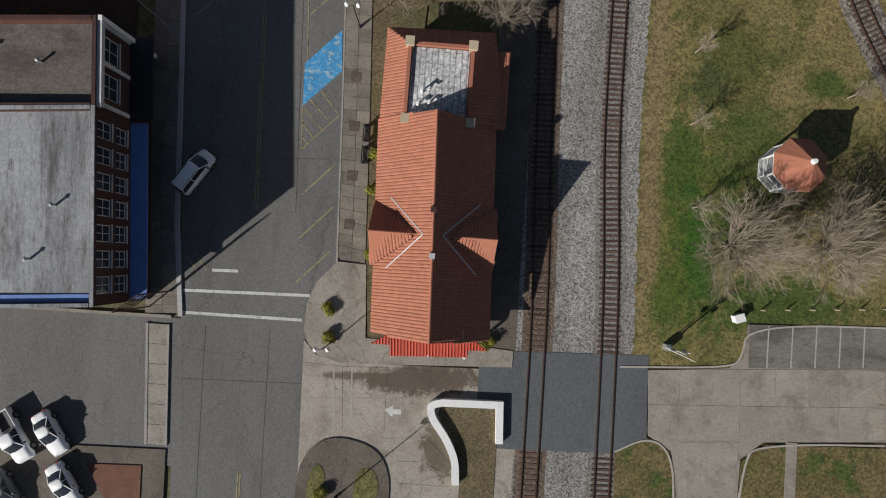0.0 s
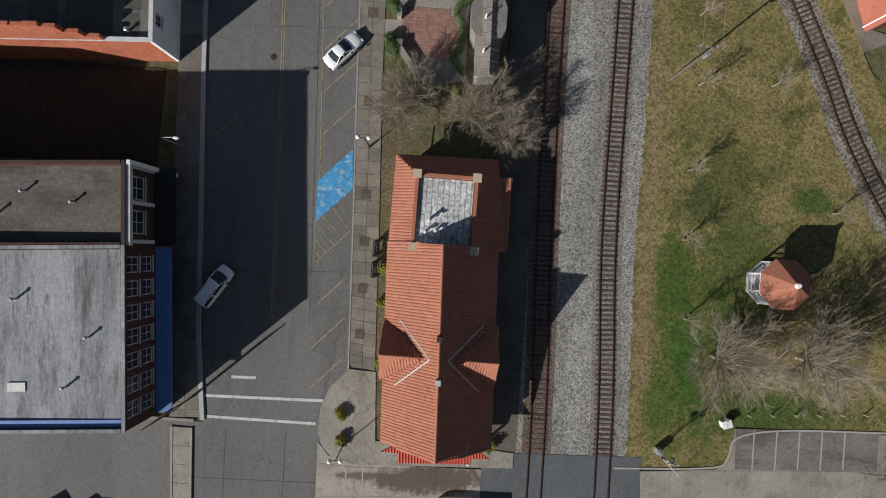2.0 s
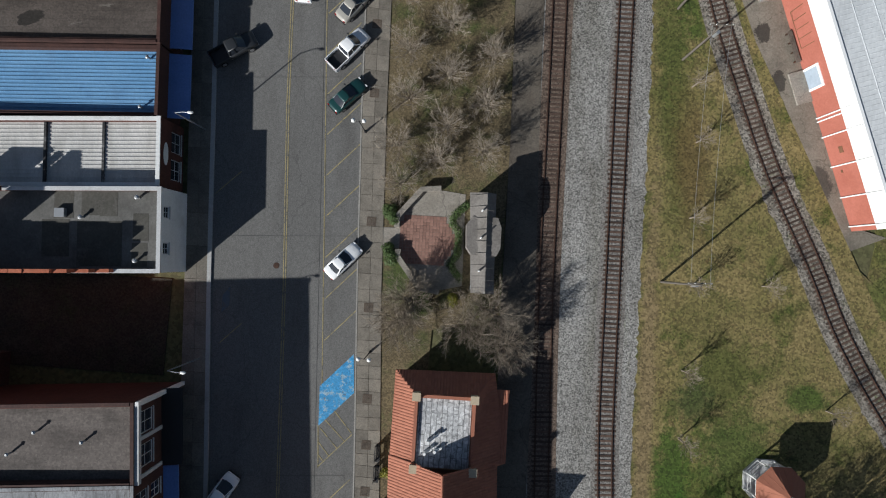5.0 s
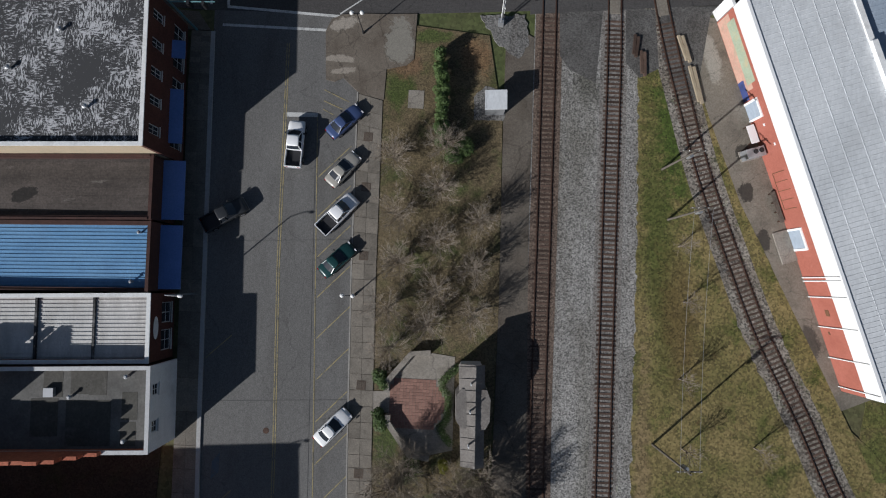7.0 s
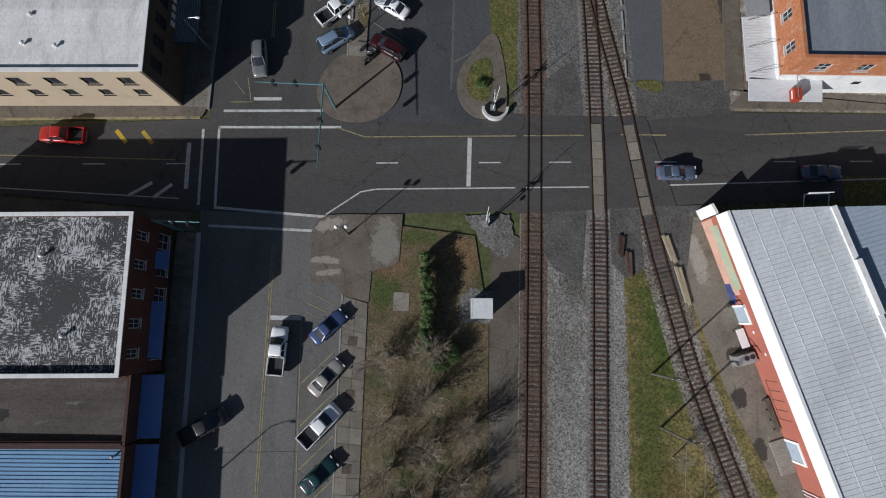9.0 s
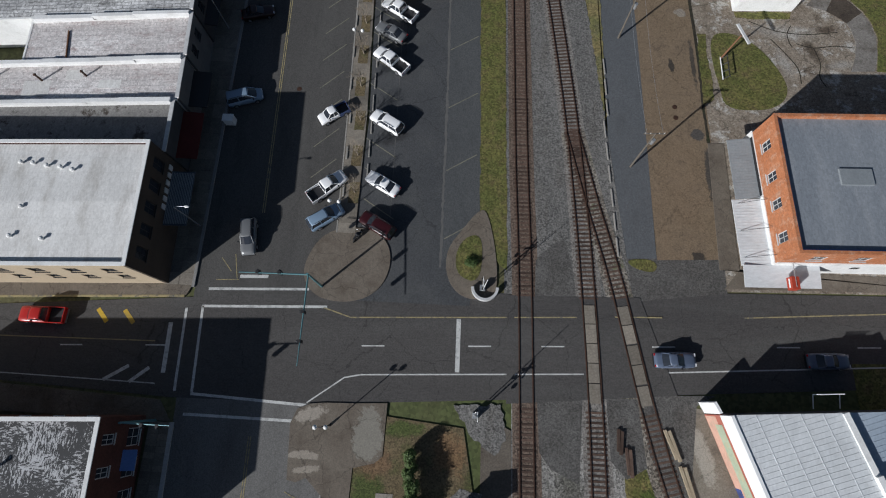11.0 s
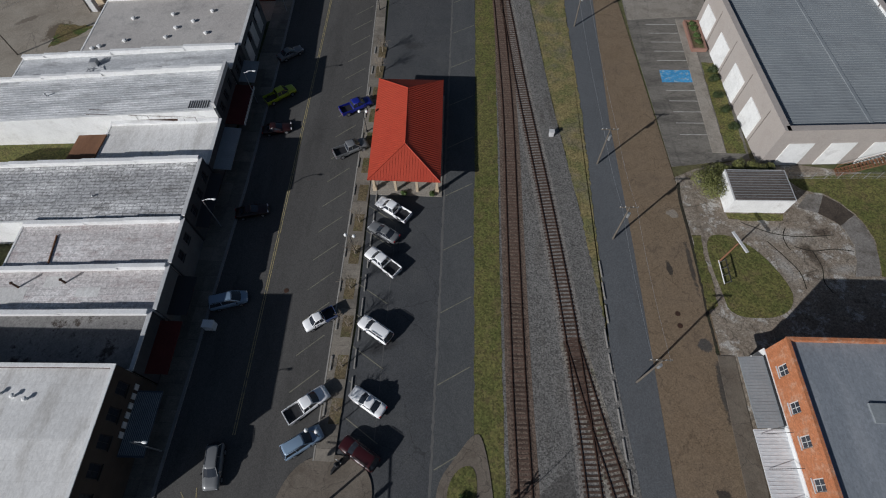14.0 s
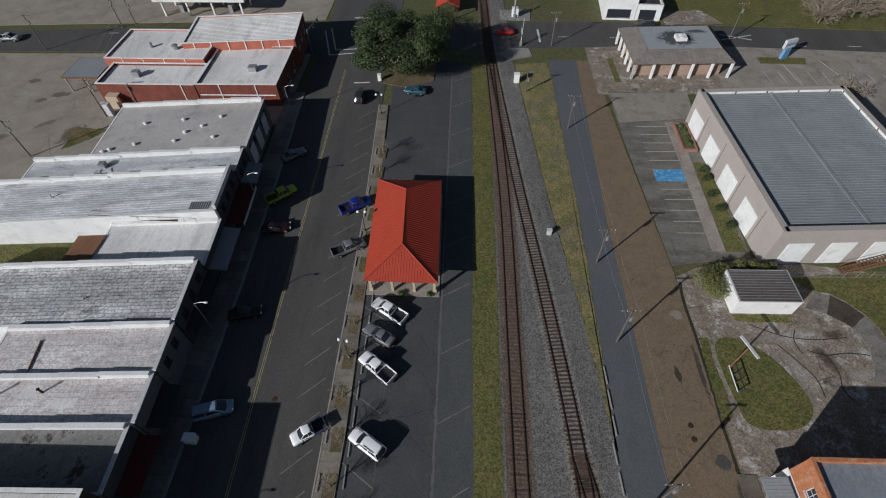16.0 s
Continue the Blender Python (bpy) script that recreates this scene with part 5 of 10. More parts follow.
def window(parent, m, o, frame_m, sill=True, cross=(2, 2)):
    """A window in the opening o of a wall under the pose m: frame and bars, pane, sill."""
    x0, x1, z0, z1 = o
    bm = bmesh.new()
    panel(bm, m @ pose(x0, 0.08, z0), x1 - x0, z1 - z0, 0.12, [(0.09, x1 - x0 - 0.09, 0.09, z1 - z0 - 0.09)])
    w = part("window", bm, frame_m, parent)
    for k in range(1, cross[0]):
        x = x0 + (x1 - x0) * k / cross[0]
        bm = bmesh.new()
        for v in box(bm, x - 0.03, x + 0.03, 0.1, 0.17, z0 + 0.09, z1 - 0.09):
            v.co = m @ v.co
        part("glazing_bar", bm, frame_m, w)
    for k in range(1, cross[1]):
        z = z0 + (z1 - z0) * k / cross[1]
        bm = bmesh.new()
        for v in box(bm, x0 + 0.09, x1 - 0.09, 0.11, 0.16, z - 0.03, z + 0.03):
            v.co = m @ v.co
        part("glazing_bar", bm, frame_m, w)
    bm = bmesh.new()
    for v in box(bm, x0 + 0.05, x1 - 0.05, 0.13, 0.15, z0 + 0.05, z1 - 0.05):
        v.co = m @ v.co
    part("pane", bm, M_GLASS, w, "dark window glass")
    if sill:
        bm = bmesh.new()
        for v in box(bm, x0 - 0.08, x1 + 0.08, -0.1, 0.1, z0 - 0.1, z0 - 0.003):
            v.co = m @ v.co
        part("sill", bm, frame_m, w)
    return w


def row(n, w, ww, z0, z1, inset=0.6):
    """n openings evenly along a wall of width w."""
    gap = (w - 2 * inset) / n
    return [(inset + gap * (i + 0.5) - ww / 2, inset + gap * (i + 0.5) + ww / 2, z0, z1) for i in range(n)]


def building(name, label, f0, f1, depth, h, roof_z, wall_m, roof_m, front=(), left=(), right=(), coping=M_TRIM, front_m=None,
             left_m=None, right_m=None, frame_m=M_TRIM, fall=0.0, ribs=None, front_h=None, category="building", cap=0.3, left_h=None, back_h=None, side_fall=0.0):
    """A flat-roofed block. The front runs from f0 to f1, the building lies to the left of that line.
    left and right are the openings of the side walls at f0 and f1; fall: how far the roof drops to the back."""
    a = math.atan2(f1[1] - f0[1], f1[0] - f0[0])
    w = math.hypot(f1[0] - f0[0], f1[1] - f0[1])
    b = thing(name, label, category, pose(f0[0], f0[1], 0, 0, 0, math.degrees(a)))
    fh = front_h or h
    t = 0.35
    walls = ((front_m or wall_m, Matrix(), w, fh, front, "front"), (right_m or wall_m, pose(w, t, 0, 0, 0, 90), depth - 2 * t, h, right, "right"),
             (left_m or wall_m, pose(0, depth - t, 0, 0, 0, -90), depth - 2 * t, left_h or h, left, "left"), (wall_m, pose(w, depth, 0, 0, 0, 180), w, back_h or h, (), "back"))
    for mat_, m, ww, hh, op, side in walls:
        bm = bmesh.new()
        panel(bm, m, ww, hh, t, op)
        for v in bm.verts:
            if v.co.z > hh - 0.01:
                v.co.z -= side_fall * v.co.y / depth
        wall = part("wall", bm, mat_, b)
        for o in op:
            window(b, m, o, frame_m, True, (2, 2))
        bm = bmesh.new()
        for v in box(bm, -0.05 if side in ("front", "back") else 0, ww + (0.05 if side in ("front", "back") else 0), -0.06, cap + 0.06, hh, hh + 0.1):
            v.co = m @ v.co
            v.co.z -= side_fall * v.co.y / depth
        part("coping", bm, coping, b)
    bm = bmesh.new()
    vs = box(bm, t + 0.003, w - t - 0.003, t + 0.003, depth - t - 0.003, roof_z - 0.3, roof_z)
    for v in vs:
        v.co.z -= fall * v.co.y / depth
    roof = part("roof", bm, roof_m, b)
    if ribs:
        bm = bmesh.new()
        x = t + ribs / 2
        while x < w - t:
            for v in box(bm, x - 0.05, x + 0.05, t + 0.02, depth - t - 0.02, roof_z - 0.02, roof_z + 0.06):
                v.co.z -= fall * v.co.y / depth
            x += ribs
        part("ribs", bm, roof_m, roof, kind="stuff")
    return b, roof, w


def vent(parent, x, y, z, r=0.18, h=0.6, m=M_STEEL):
    bm = bmesh.new()
    tube(bm, (x, y, z - 0.05), (x, y, z + h), r * 0.6, sides=8)
    tube(bm, (x, y, z + h), (x, y, z + h + 0.1), r * 1.1, r * 0.5, sides=8)
    return part("vent_pipe", bm, m, parent, "small metal roof vent")


def canopy(parent, x0, x1, d, z, m, slope=0.25, thick=0.12, ribs=0.0):
    bm = bmesh.new()
    for v in box(bm, x0, x1, -d, -0.01, z - thick, z):
        v.co.z += slope * (1 + v.co.y / d)
    c = part("awning", bm, m, parent)
    if ribs:
        bm = bmesh.new()
        x = x0 + ribs / 2
        while x < x1:
            for v in box(bm, x - 0.025, x + 0.025, -d, -0.02, z, z + 0.025):
                v.co.z += slope * (1 + v.co.y / d)
            x += ribs
        part("ribs", bm, m, c, kind="stuff")
    return c


# west side, south block
A0, A1, A2 = (-29.2, -95.7), (-30.6, -79.0), (-31.2, -71.4)
b, roof, w = building("commercial_building", "large brick commercial block with grey roof and many windows", A0, A1, 34, 8.25, 7.95, M_BRICK_DARK, M_ROOF_GREY,
                      front=row(7, 16.7, 1.5, 6.1, 7.9) + row(7, 16.7, 1.5, 4.0, 5.5), fall=0.3, coping=M_ROOF_GREY, cap=0.2)
canopy(b, 0.2, w - 0.1, 1.5, 3.3, M_AWNING_BLUE, 0.15)
for x, y in ((4, 5.5), (8.5, 3.4), (12, 10)):
    vent(roof, x, y, 7.9)
for x, y, l_, w_ in ((3.6, 9.2, 1.6, 0.8), (1.6, 12.5, 1.2, 0.6)):
    bm = bmesh.new()
    box(bm, x, x + w_, y, y + l_, 7.8, 7.96)
    part("roof_patch", bm, M_ROOF_WHITE, roof, "newer pale felt patch")
bm = bmesh.new()
box(bm, 0.36, 1.0, 0.5, 33, 7.7, 8.02)
part("gutter", bm, M_AWNING_BLUE, roof, "bluish roof edge gutter")
b, roof, w = building("commercial_building", "brick commercial block with brown roof and white corner trim", A1, A2, 30, 8.2, 7.6, M_BRICK_DARK, M_ROOF_BROWN,
                      front=row(2, 7.6, 2.2, 5.2, 7.4) , fall=0.3, right_m=M_BRICK, coping=M_BRICK_DARK, cap=0.2)
canopy(b, 0.1, w + 0.2, 2.1, 3.6, M_DARK, 0.1)
bm = bmesh.new()
box(bm, w - 0.3, w + 0.1, -0.5, -0.17, 0.1, 8.25)
part("corner_pilaster", bm, M_WHITE, b, "white full-height corner pilaster")
bm = bmesh.new()
box(bm, 0.0, w, -0.45, -0.004, 7.75, 8.15)
part("cornice", bm, M_TRIM, b, "pale cornice along the front")
for x in (0.2, w * 0.5, w - 0.5):
    bm = bmesh.new()
    box(bm, x, x + 0.35, -0.16, -0.004, 3.8, 7.7)
    part("pilaster", bm, M_TRIM, b, "pale pilaster")
for x, y in ((3, 12), (5, 9.5), (4, 5)):
    vent(roof, x, y, 7.5)
# block out of view behind it, added to throw shadow northwards
bm = bmesh.new()
rear = thing("rear_block", "unseen brick block added behind the commercial building to cast shadow", "building")
box(bm, -63, -50.2, -79, -69.2, 0, 9.2)
part("wall", bm, M_BRICK_DARK, rear)
bm = bmesh.new()
box(bm, -63.2, -50.0, -79.2, -69.0, 9.2, 9.4)
part("roof", bm, M_ROOF_DARK, rear)
# the shops north of the vacant lot
b, roof, w = building("shop_building", "low shop with stained tar roof and pale blue front", (-31.5, -59.3), (-32.0, -50.7), 22, 5.1, 4.6, M_BRICK_SUN, M_ROOF_LOW, front=row(2, 8.6, 1.2, 3.6, 4.6), front_m=M_PARAPET, right_m=M_BRICK)
for x, y in ((1.2, 2.6), (7.6, 2.5), (5.6, 8.2)):
    vent(roof, x, y, 4.6, 0.22, 0.5)
rng = random.Random(77)
for k in range(13):
    bm = bmesh.new()
    y = 4.6 + 1.35 * k
    top = 5.5 + min(1.0, (y - 4.2) / 3.4) * 2.6 + rng.uniform(-0.12, 0.12)
    box(bm, 0.0, 0.36, y, y + 1.346, 5.22, top)
    part("party_wall", bm, M_BRICK_SUN, b, "ragged raised brick party wall")
bm = bmesh.new()
box(bm, 8.24, 8.6, 17.4, 22.0, 5.42, 6.8)
part("party_wall", bm, M_BRICK, b, "raised brick party wall")
bm = bmesh.new()
box(bm, 8.2, 8.64, 15.9, 16.6, 5.42, 6.5)
part("party_wall", bm, M_BRICK, b, "raised brick party wall")
# out of view, added so that its shadow falls across the two roofs
bm = bmesh.new()
box(bm, 0.4, 3.4, 20.4, 21.6, 4.5, 10.4)
part("rear_tower", bm, M_BRICK, b, "tall narrow brick part at the back, unseen, added for its shadow")
for x0, x1, y0, y1, rise in ((5.5, 8.3, 9.2, 11.2, 0.012), (5.8, 8.2, 6.5, 8.4, 0.012), (5.7, 8.2, 4.7, 6.496, 0.014), (0.6, 3.0, 1.6, 3.2, 0.012), (3.2, 6.0, 1.5, 3.1, 0.012), (1.6, 5.4, 9.6, 12.4, 0.012), (0.6, 5.2, 4.2, 8.8, 0.01)):
    bm = bmesh.new()
    box(bm, x0, x1, y0, y1, 4.5, 4.6 + rise)
    part("roof_patch", bm, M_ROOF_SHEET, roof, "dark felt sheet on the pale roof")
bm = bmesh.new()
box(bm, 5.6, 6.5, 9.9, 10.9, 4.6, 5.0)
part("roof_unit", bm, M_STEEL, roof)
b, roof, w = building("shop_building", "shop with pale ribbed metal roof and red front with oval sign", (-32.6, -50.5), (-33.0, -43.4), 22, 4.3, 3.75, M_BRICK, M_METAL_DIRTY, front=row(2, 7.1, 2.2, 0.6, 2.4), ribs=0.42, fall=0.25, front_h=4.5, coping=M_WHITE)
for y in (6.3, 12.4):
    bm = bmesh.new()
    box(bm, 0.36, w - 0.36, y - 0.12, y + 0.12, 3.4, 3.85)
    part("ridge_cap", bm, M_ROOF_DARK, roof)
bm = bmesh.new()
for k in range(24):
    a0, a1 = 2 * math.pi * k / 24, 2 * math.pi * (k + 1) / 24
    vs = [bm.verts.new((3.5 + r * math.cos(a), -0.06, 3.5 + 0.45 * r / 1.2 * math.sin(a))) for r, a in ((0, 0), (1.2, a0), (1.2, a1))]
    bm.faces.new(vs)
part("sign", bm, M_WHITE, b, "pale oval shop sign")
b, roof, w = building("shop_building", "shop with bright blue ribbed metal roof", (-33.4, -43.2), (-33.7, -35.9), 24, 4.0, 3.35, M_BRICK_DARK, M_METAL_BLUE, front=row(2, 7.3, 2.2, 0.6, 2.4), ribs=0.4, fall=0.2, front_h=4.4, coping=M_BRICK_DARK, cap=0.06)
canopy(b, 0.2, w - 0.2, 2.2, 2.3, M_AWNING_BLUE, 0.35, ribs=0.8)
vent(roof, 1.0, 2.2, 3.3)
vent(roof, 6.2, 1.6, 3.3)
b, roof, w = building("shop_building", "shop with brown weathered sheet roof and brick parapet", (-33.7, -35.7), (-34.0, -28.9), 24, 4.5, 4.1, M_BRICK_DARK, M_ROOF_UMBER, front=row(2, 6.8, 2.0, 0.6, 2.4), fall=0.2, coping=M_BRICK_DARK, cap=0.12)
canopy(b, 0.2, w - 0.1, 2.2, 2.3, M_AWNING_BLUE, 0.35, ribs=0.8)
b, roof, w = building("corner_building", "two-storey brick corner building with flaking black and white roof", (-33.3, -28.7), (-34.1, -12.4), 30, 7.6, 7.15, M_BRICK, M_ROOF_PATCHY,
                      front=row(5, 16.3, 1.0, 4.9, 6.7) + row(5, 16.3, 1.8, 0.8, 2.8), right=row(8, 29, 1.0, 4.9, 6.7), left_m=M_TAN, coping=M_WHITE)
canopy(b, 1.5, 7.5, 1.3, 2.9, M_AWNING_BLUE, 0.3)
canopy(b, 11, 13, 1.3, 2.9, M_AWNING_BLUE, 0.3)
for x, y in ((4, 6), (12, 9), (8, 14)):
    vent(roof, x, y, 7.1, 0.25, 0.5)

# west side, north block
# front_m carries the shade of the east side in its colour
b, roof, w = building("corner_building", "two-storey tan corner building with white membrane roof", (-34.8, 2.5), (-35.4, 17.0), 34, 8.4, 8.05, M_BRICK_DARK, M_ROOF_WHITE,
                      front=row(5, 14.5, 1.4, 5.2, 7.1), left=row(8, 33.3, 1.5, 5.5, 7.0) + row(8, 33.3, 1.3, 3.0, 4.3), left_m=M_TAN, front_m=M_FRONT_BROWN_SHADE, frame_m=M_DARK, coping=M_WHITE)
bm = bmesh.new()
vs = [[bm.verts.new((x, y, z)) for x, z in ((0.36, 8.06), (7.2, 8.32), (14.1, 8.06))] for y in (0.36, 33.6)]
for k in (0, 1):
    bm.faces.new((vs[0][k], vs[0][k + 1], vs[1][k + 1], vs[1][k]))
part("roof_sheet", bm, M_ROOF_WHITE, roof, "low folded white membrane")
c = canopy(b, 6.2, 13.1, 2.7, 3.2, M_AWNING_STEEL, 0.2)
for k in range(14):
    bm = bmesh.new()
    for v in box(bm, 6.4, 12.9, -2.62 + 0.19 * k, -2.53 + 0.19 * k, 3.2, 3.235):
        v.co.z += 0.2 * (1 + v.co.y / 2.7)
    part("slat", bm, M_METAL_GREY, c, "pale slat of the canopy")
for x, y in ((11.8, 14), (11.7, 12.6), (11.4, 11), (11.2, 9.4), (10.9, 8), (6.5, 12.6), (3.2, 13), (2.9, 9.5)):
    vent(roof, x, y, 8.15, 0.25, 0.35, M_WHITE)
for k in range(6):
    bm = bmesh.new()
    box(bm, 8.0 + k * 1.0, 8.62 + k * 1.0, -0.1, -0.004, 3.55, 4.25)
    part("writing_bar", bm, M_TRIM, b, "pale bar of the shop sign")
NORTH = [  # front from, to (y), front x, lean of the front, height, roof drop, depth, fall to the back, roof, awning, awning depth, vents, label
    (17.2, 24.2, -35.4, 0.05, 5.4, 0.5, 40, 0.4, M_ROOF_TORN, M_AWNING_RED, 2.4, 1, "shop with dark stained roof in the shade of its neighbour"),
    (24.4, 30.2, -35.3, 0.06, 5.5, 0.5, 40, 0.6, M_ROOF_PINK, M_DARK, 2.2, 0, "shop with pale streaked roof and patches"),
    (30.4, 36.8, -35.4, 0.065, 5.8, 0.4, 21.5, 0.4, M_ROOF_PINK, None, 0, 0, "shop with pinkish white weathered roof"),
    (37.0, 46.6, -35.7, 0.065, 6.2, 0.5, 40, 0.8, M_ROOF_SILVER, M_DARK, 1.6, 1, "wide shop with silver speckled roof of lapped sheets"),
    (46.8, 55.4, -36.2, 0.07, 4.6, 0.3, 17, 0.3, M_ROOF_WHITE, M_METAL_GREY, 2.4, 1, "low shop with white roof beside a tall white wall"),
    (55.6, 64.6, -36.9, 0.075, 6.7, 0.5, 40, 1.5, M_METAL_LIGHT, M_AWNING_RED, 2.8, 1, "tall shop with long white side wall and grey ribbed roof"),
    (64.8, 70.4, -37.3, 0.08, 6.0, 0.4, 36, 1.0, M_METAL_LIGHT, M_METAL_GREY, 2.4, 0, "narrow shop with pale stained roof"),
    (70.6, 84.9, -37.5, 0.07, 5.8, 0.35, 27, 0.5, M_ROOF_FLAT, None, 0, 0, "shop with flat grey roof and rows of vents")]
for n_, (y0, y1, fx, lean, h, drop, deep, fall, rm, am, ad, vents, label) in enumerate(NORTH):
    width = y1 - y0
    # front walls get materials with the shade already in the colour
    b, roof, w = building("shop_building", label, (fx, y0), (fx - lean * width, y1), deep, h, h - drop, M_WHITE, rm, front_m=M_FRONT_PALE_SHADE if n_ in (1, 2, 7) else M_FRONT_SHADE, left_h=h - drop - 0.02, back_h=h - drop - 0.1, side_fall=fall,
                          front=row(max(2, int(width / 2.5)), width, 1.2, h - 2.3, h - 0.9) if h > 5.5 else (), fall=fall, coping=M_WHITE, frame_m=M_DARK, ribs=0.5 if n_ == 5 else None, cap=0.12)
    if am:
        canopy(b, 0.3, w - 0.3, ad, 2.9, am, 0.4, ribs=0.4 if am is M_METAL_GREY else 0)
    # the party wall steps down towards the back
    rng = random.Random(40 + n_)
    y, top = 0.35, 0.42 if h > 5 else 0.2
    while y < deep - 2:
        e = min(deep - 0.4, y + rng.uniform(4, 9))
        bm = bmesh.new()
        x = w - rng.uniform(0.4, 0.55)
        z = h + 0.1 - fall * e / deep
        box(bm, x, w + 0.08, y, e, z - 0.05, z + max(0.1, top) + 0.5 * fall * (e - y) / deep)
        part("parapet_step", bm, M_PARAPET, b)
        y, top = e, top - 0.04
    # uneven front cap
    bm = bmesh.new()
    box(bm, -0.02, w + 0.02, -0.12, 0.36, h + 0.1, h + (0.9 if n_ == 5 else 0.2))
    part("front_cap", bm, M_TRIM, b)
    if n_ == 7:
        for x, y in ((8.5, 20.4), (9.2, 13.6), (9.7, 6.9), (7.1, 9.6), (5.5, 12.2), (2.6, 20.1), (3.1, 13.3), (3.8, 6.7), (0.9, 25), (1.4, 24)):
            bm = bmesh.new()
            z = h - drop - fall * y / deep
            tube(bm, (x, y, z - 0.05), (x, y, z + 0.3), 0.26, sides=10)
            tube(bm, (x, y, z + 0.3), (x, y, z + 0.42), 0.4, 0.22, sides=10)
            part("roof_vent", bm, M_WHITE, roof, "white mushroom roof vent")
        for k in range(3):
            bm = bmesh.new()
            box(bm, 1.2 + 4.2 * k, 3.6 + 4.2 * k, -0.14, -0.004, 1.0, 4.6)
            part("arched_bay", bm, M_TRIM, b, "pale bay of the shop front")
    elif n_ == 6:
        bm = bmesh.new()
        box(bm, 2.6, 3.6, 22.4, 23.4, 4.6, 5.9)
        part("chimney", bm, M_STEEL, roof)
        for k in range(7):
            bm = bmesh.new()
            a_ = rng.uniform(0, 3.1)
            obox(bm, pose(1.6 + rng.uniform(-0.9, 0.9), 22.4 + rng.uniform(-1.6, 1.6), 5.15, rng.uniform(-20, 20), rng.uniform(-20, 20), math.degrees(a_)), 1.4, 0.08, 0.08)
            part("scrap_pipe", bm, M_STEEL, roof, "loose metal scrap on the roof")
    elif n_ == 1:
        for x, y, hh in ((3.9, 12.6, 0.9), (3.4, 18.2, 1.2), (3.0, 25.8, 1.6), (2.6, 25.2, 0.4)):
            bm = bmesh.new()
            z = h - drop - fall * y / deep
            tube(bm, (x, y, z - 0.05), (x, y, z + hh), 0.14, 0.12, sides=8)
            tube(bm, (x, y, z + hh), (x, y, z + hh + 0.15), 0.22, 0.1, sides=8)
            part("stove_pipe", bm, M_RAIL, roof, "rusty stove pipe")
    for k in range(vents):
        vent(roof, w * rng.uniform(0.25, 0.6), rng.uniform(9, deep - 5), h - drop - 0.6 * fall, 0.16, 0.4, M_STEEL)
    if n_ == 1:
        for x, y, a_, b_ in ((1.2, 17, 2.2, 3.4), (3.4, 13, 1.4, 2.2), (2.0, 8, 1.2, 2.8), (0.9, 24, 2.6, 3.0)):
            bm = bmesh.new()
            box(bm, x, x + a_, y, y + b_, 4.4, 5.012 - fall * y / deep)
            part("roof_patch", bm, M_ROOF_WHITE, roof, "newer pale felt patch")
    if n_ == 2:
        bm = bmesh.new()
        for v in box(bm, 0.5, 4.6, 15.6, 15.72, 4.9, 5.28):
            v.co.y += 0.12 * v.co.x
        part("roof_ridge", bm, M_RUST, roof, "rusty seam across the roof")
    if n_ == 5:
        bm = bmesh.new()
        box(bm, 0.5, 2.1, 1.4, 4.6, 6.0, 6.2)
        light = part("roof_light", bm, M_METAL_LIGHT, roof, "slatted roof light")
        for k in range(9):
            bm = bmesh.new()
            box(bm, 0.55, 2.05, 1.5 + 0.34 * k, 1.66 + 0.34 * k, 6.2, 6.24)
            part("slat", bm, M_DARK, light)
        # white scalloped edge of the red canopy
        for k in range(12):
            bm = bmesh.new()
            tube(bm, (0.6 + 0.7 * k, -2.86, 2.82), (0.6 + 0.7 * k, -2.8, 2.82), 0.34, sides=10)
            part("scallop", bm, M_TRIM, b, "pale scalloped canopy edge")
# back part of the low shop, and the iron stair on the tall white wall
b = thing("shop_extension", "rusty sheet roof of the low shop's back extension", "building")
bm = bmesh.new()
box(bm, -57.6, -53.4, 47.4, 51.8, 0, 3.7)
part("wall", bm, M_WHITE, b)
bm = bmesh.new()
for v in box(bm, -57.8, -53.36, 47.35, 52.0, 3.7, 3.85):
    v.co.z += 0.09 * (v.co.x + 57.8)
part("roof", bm, M_RUST, b)
st = thing("iron_stair", "rusty iron stair and landing against the tall white wall", "stair")
bm = bmesh.new()
box(bm, -56.5, -40, 54.7, 55.6, 4.62, 4.7)
part("landing", bm, M_RAIL, st)
for k in range(9):
    bm = bmesh.new()
    box(bm, -57.2 - 0.35 * k, -56.85 - 0.35 * k, 54.6, 55.6, 4.3 - 0.45 * k, 4.36 - 0.45 * k)
    part("tread", bm, M_RAIL, st)
for y in (54.62, 55.55):
    bm = bmesh.new()
    tube(bm, (-56.6, y, 5.6), (-40, y, 5.6), 0.03, sides=5)
    tube(bm, (-56.6, y, 5.6), (-60.2, y, 1.4), 0.03, sides=5)
    part("handrail", bm, M_RAIL, st)
for k in range(10):
    bm = bmesh.new()
    tube(bm, (-56.4 + 1.8 * k, 54.62, 4.65), (-56.4 + 1.8 * k, 54.62, 5.6), 0.025, sides=5)
    part("baluster", bm, M_RAIL, st)
for x in (-56.4, -59.8):
    bm = bmesh.new()
    tube(bm, (x, 54.7, 0), (x, 54.7, 4.6 if x > -57 else 1.4), 0.05, sides=6)
    part("post", bm, M_RAIL, st)

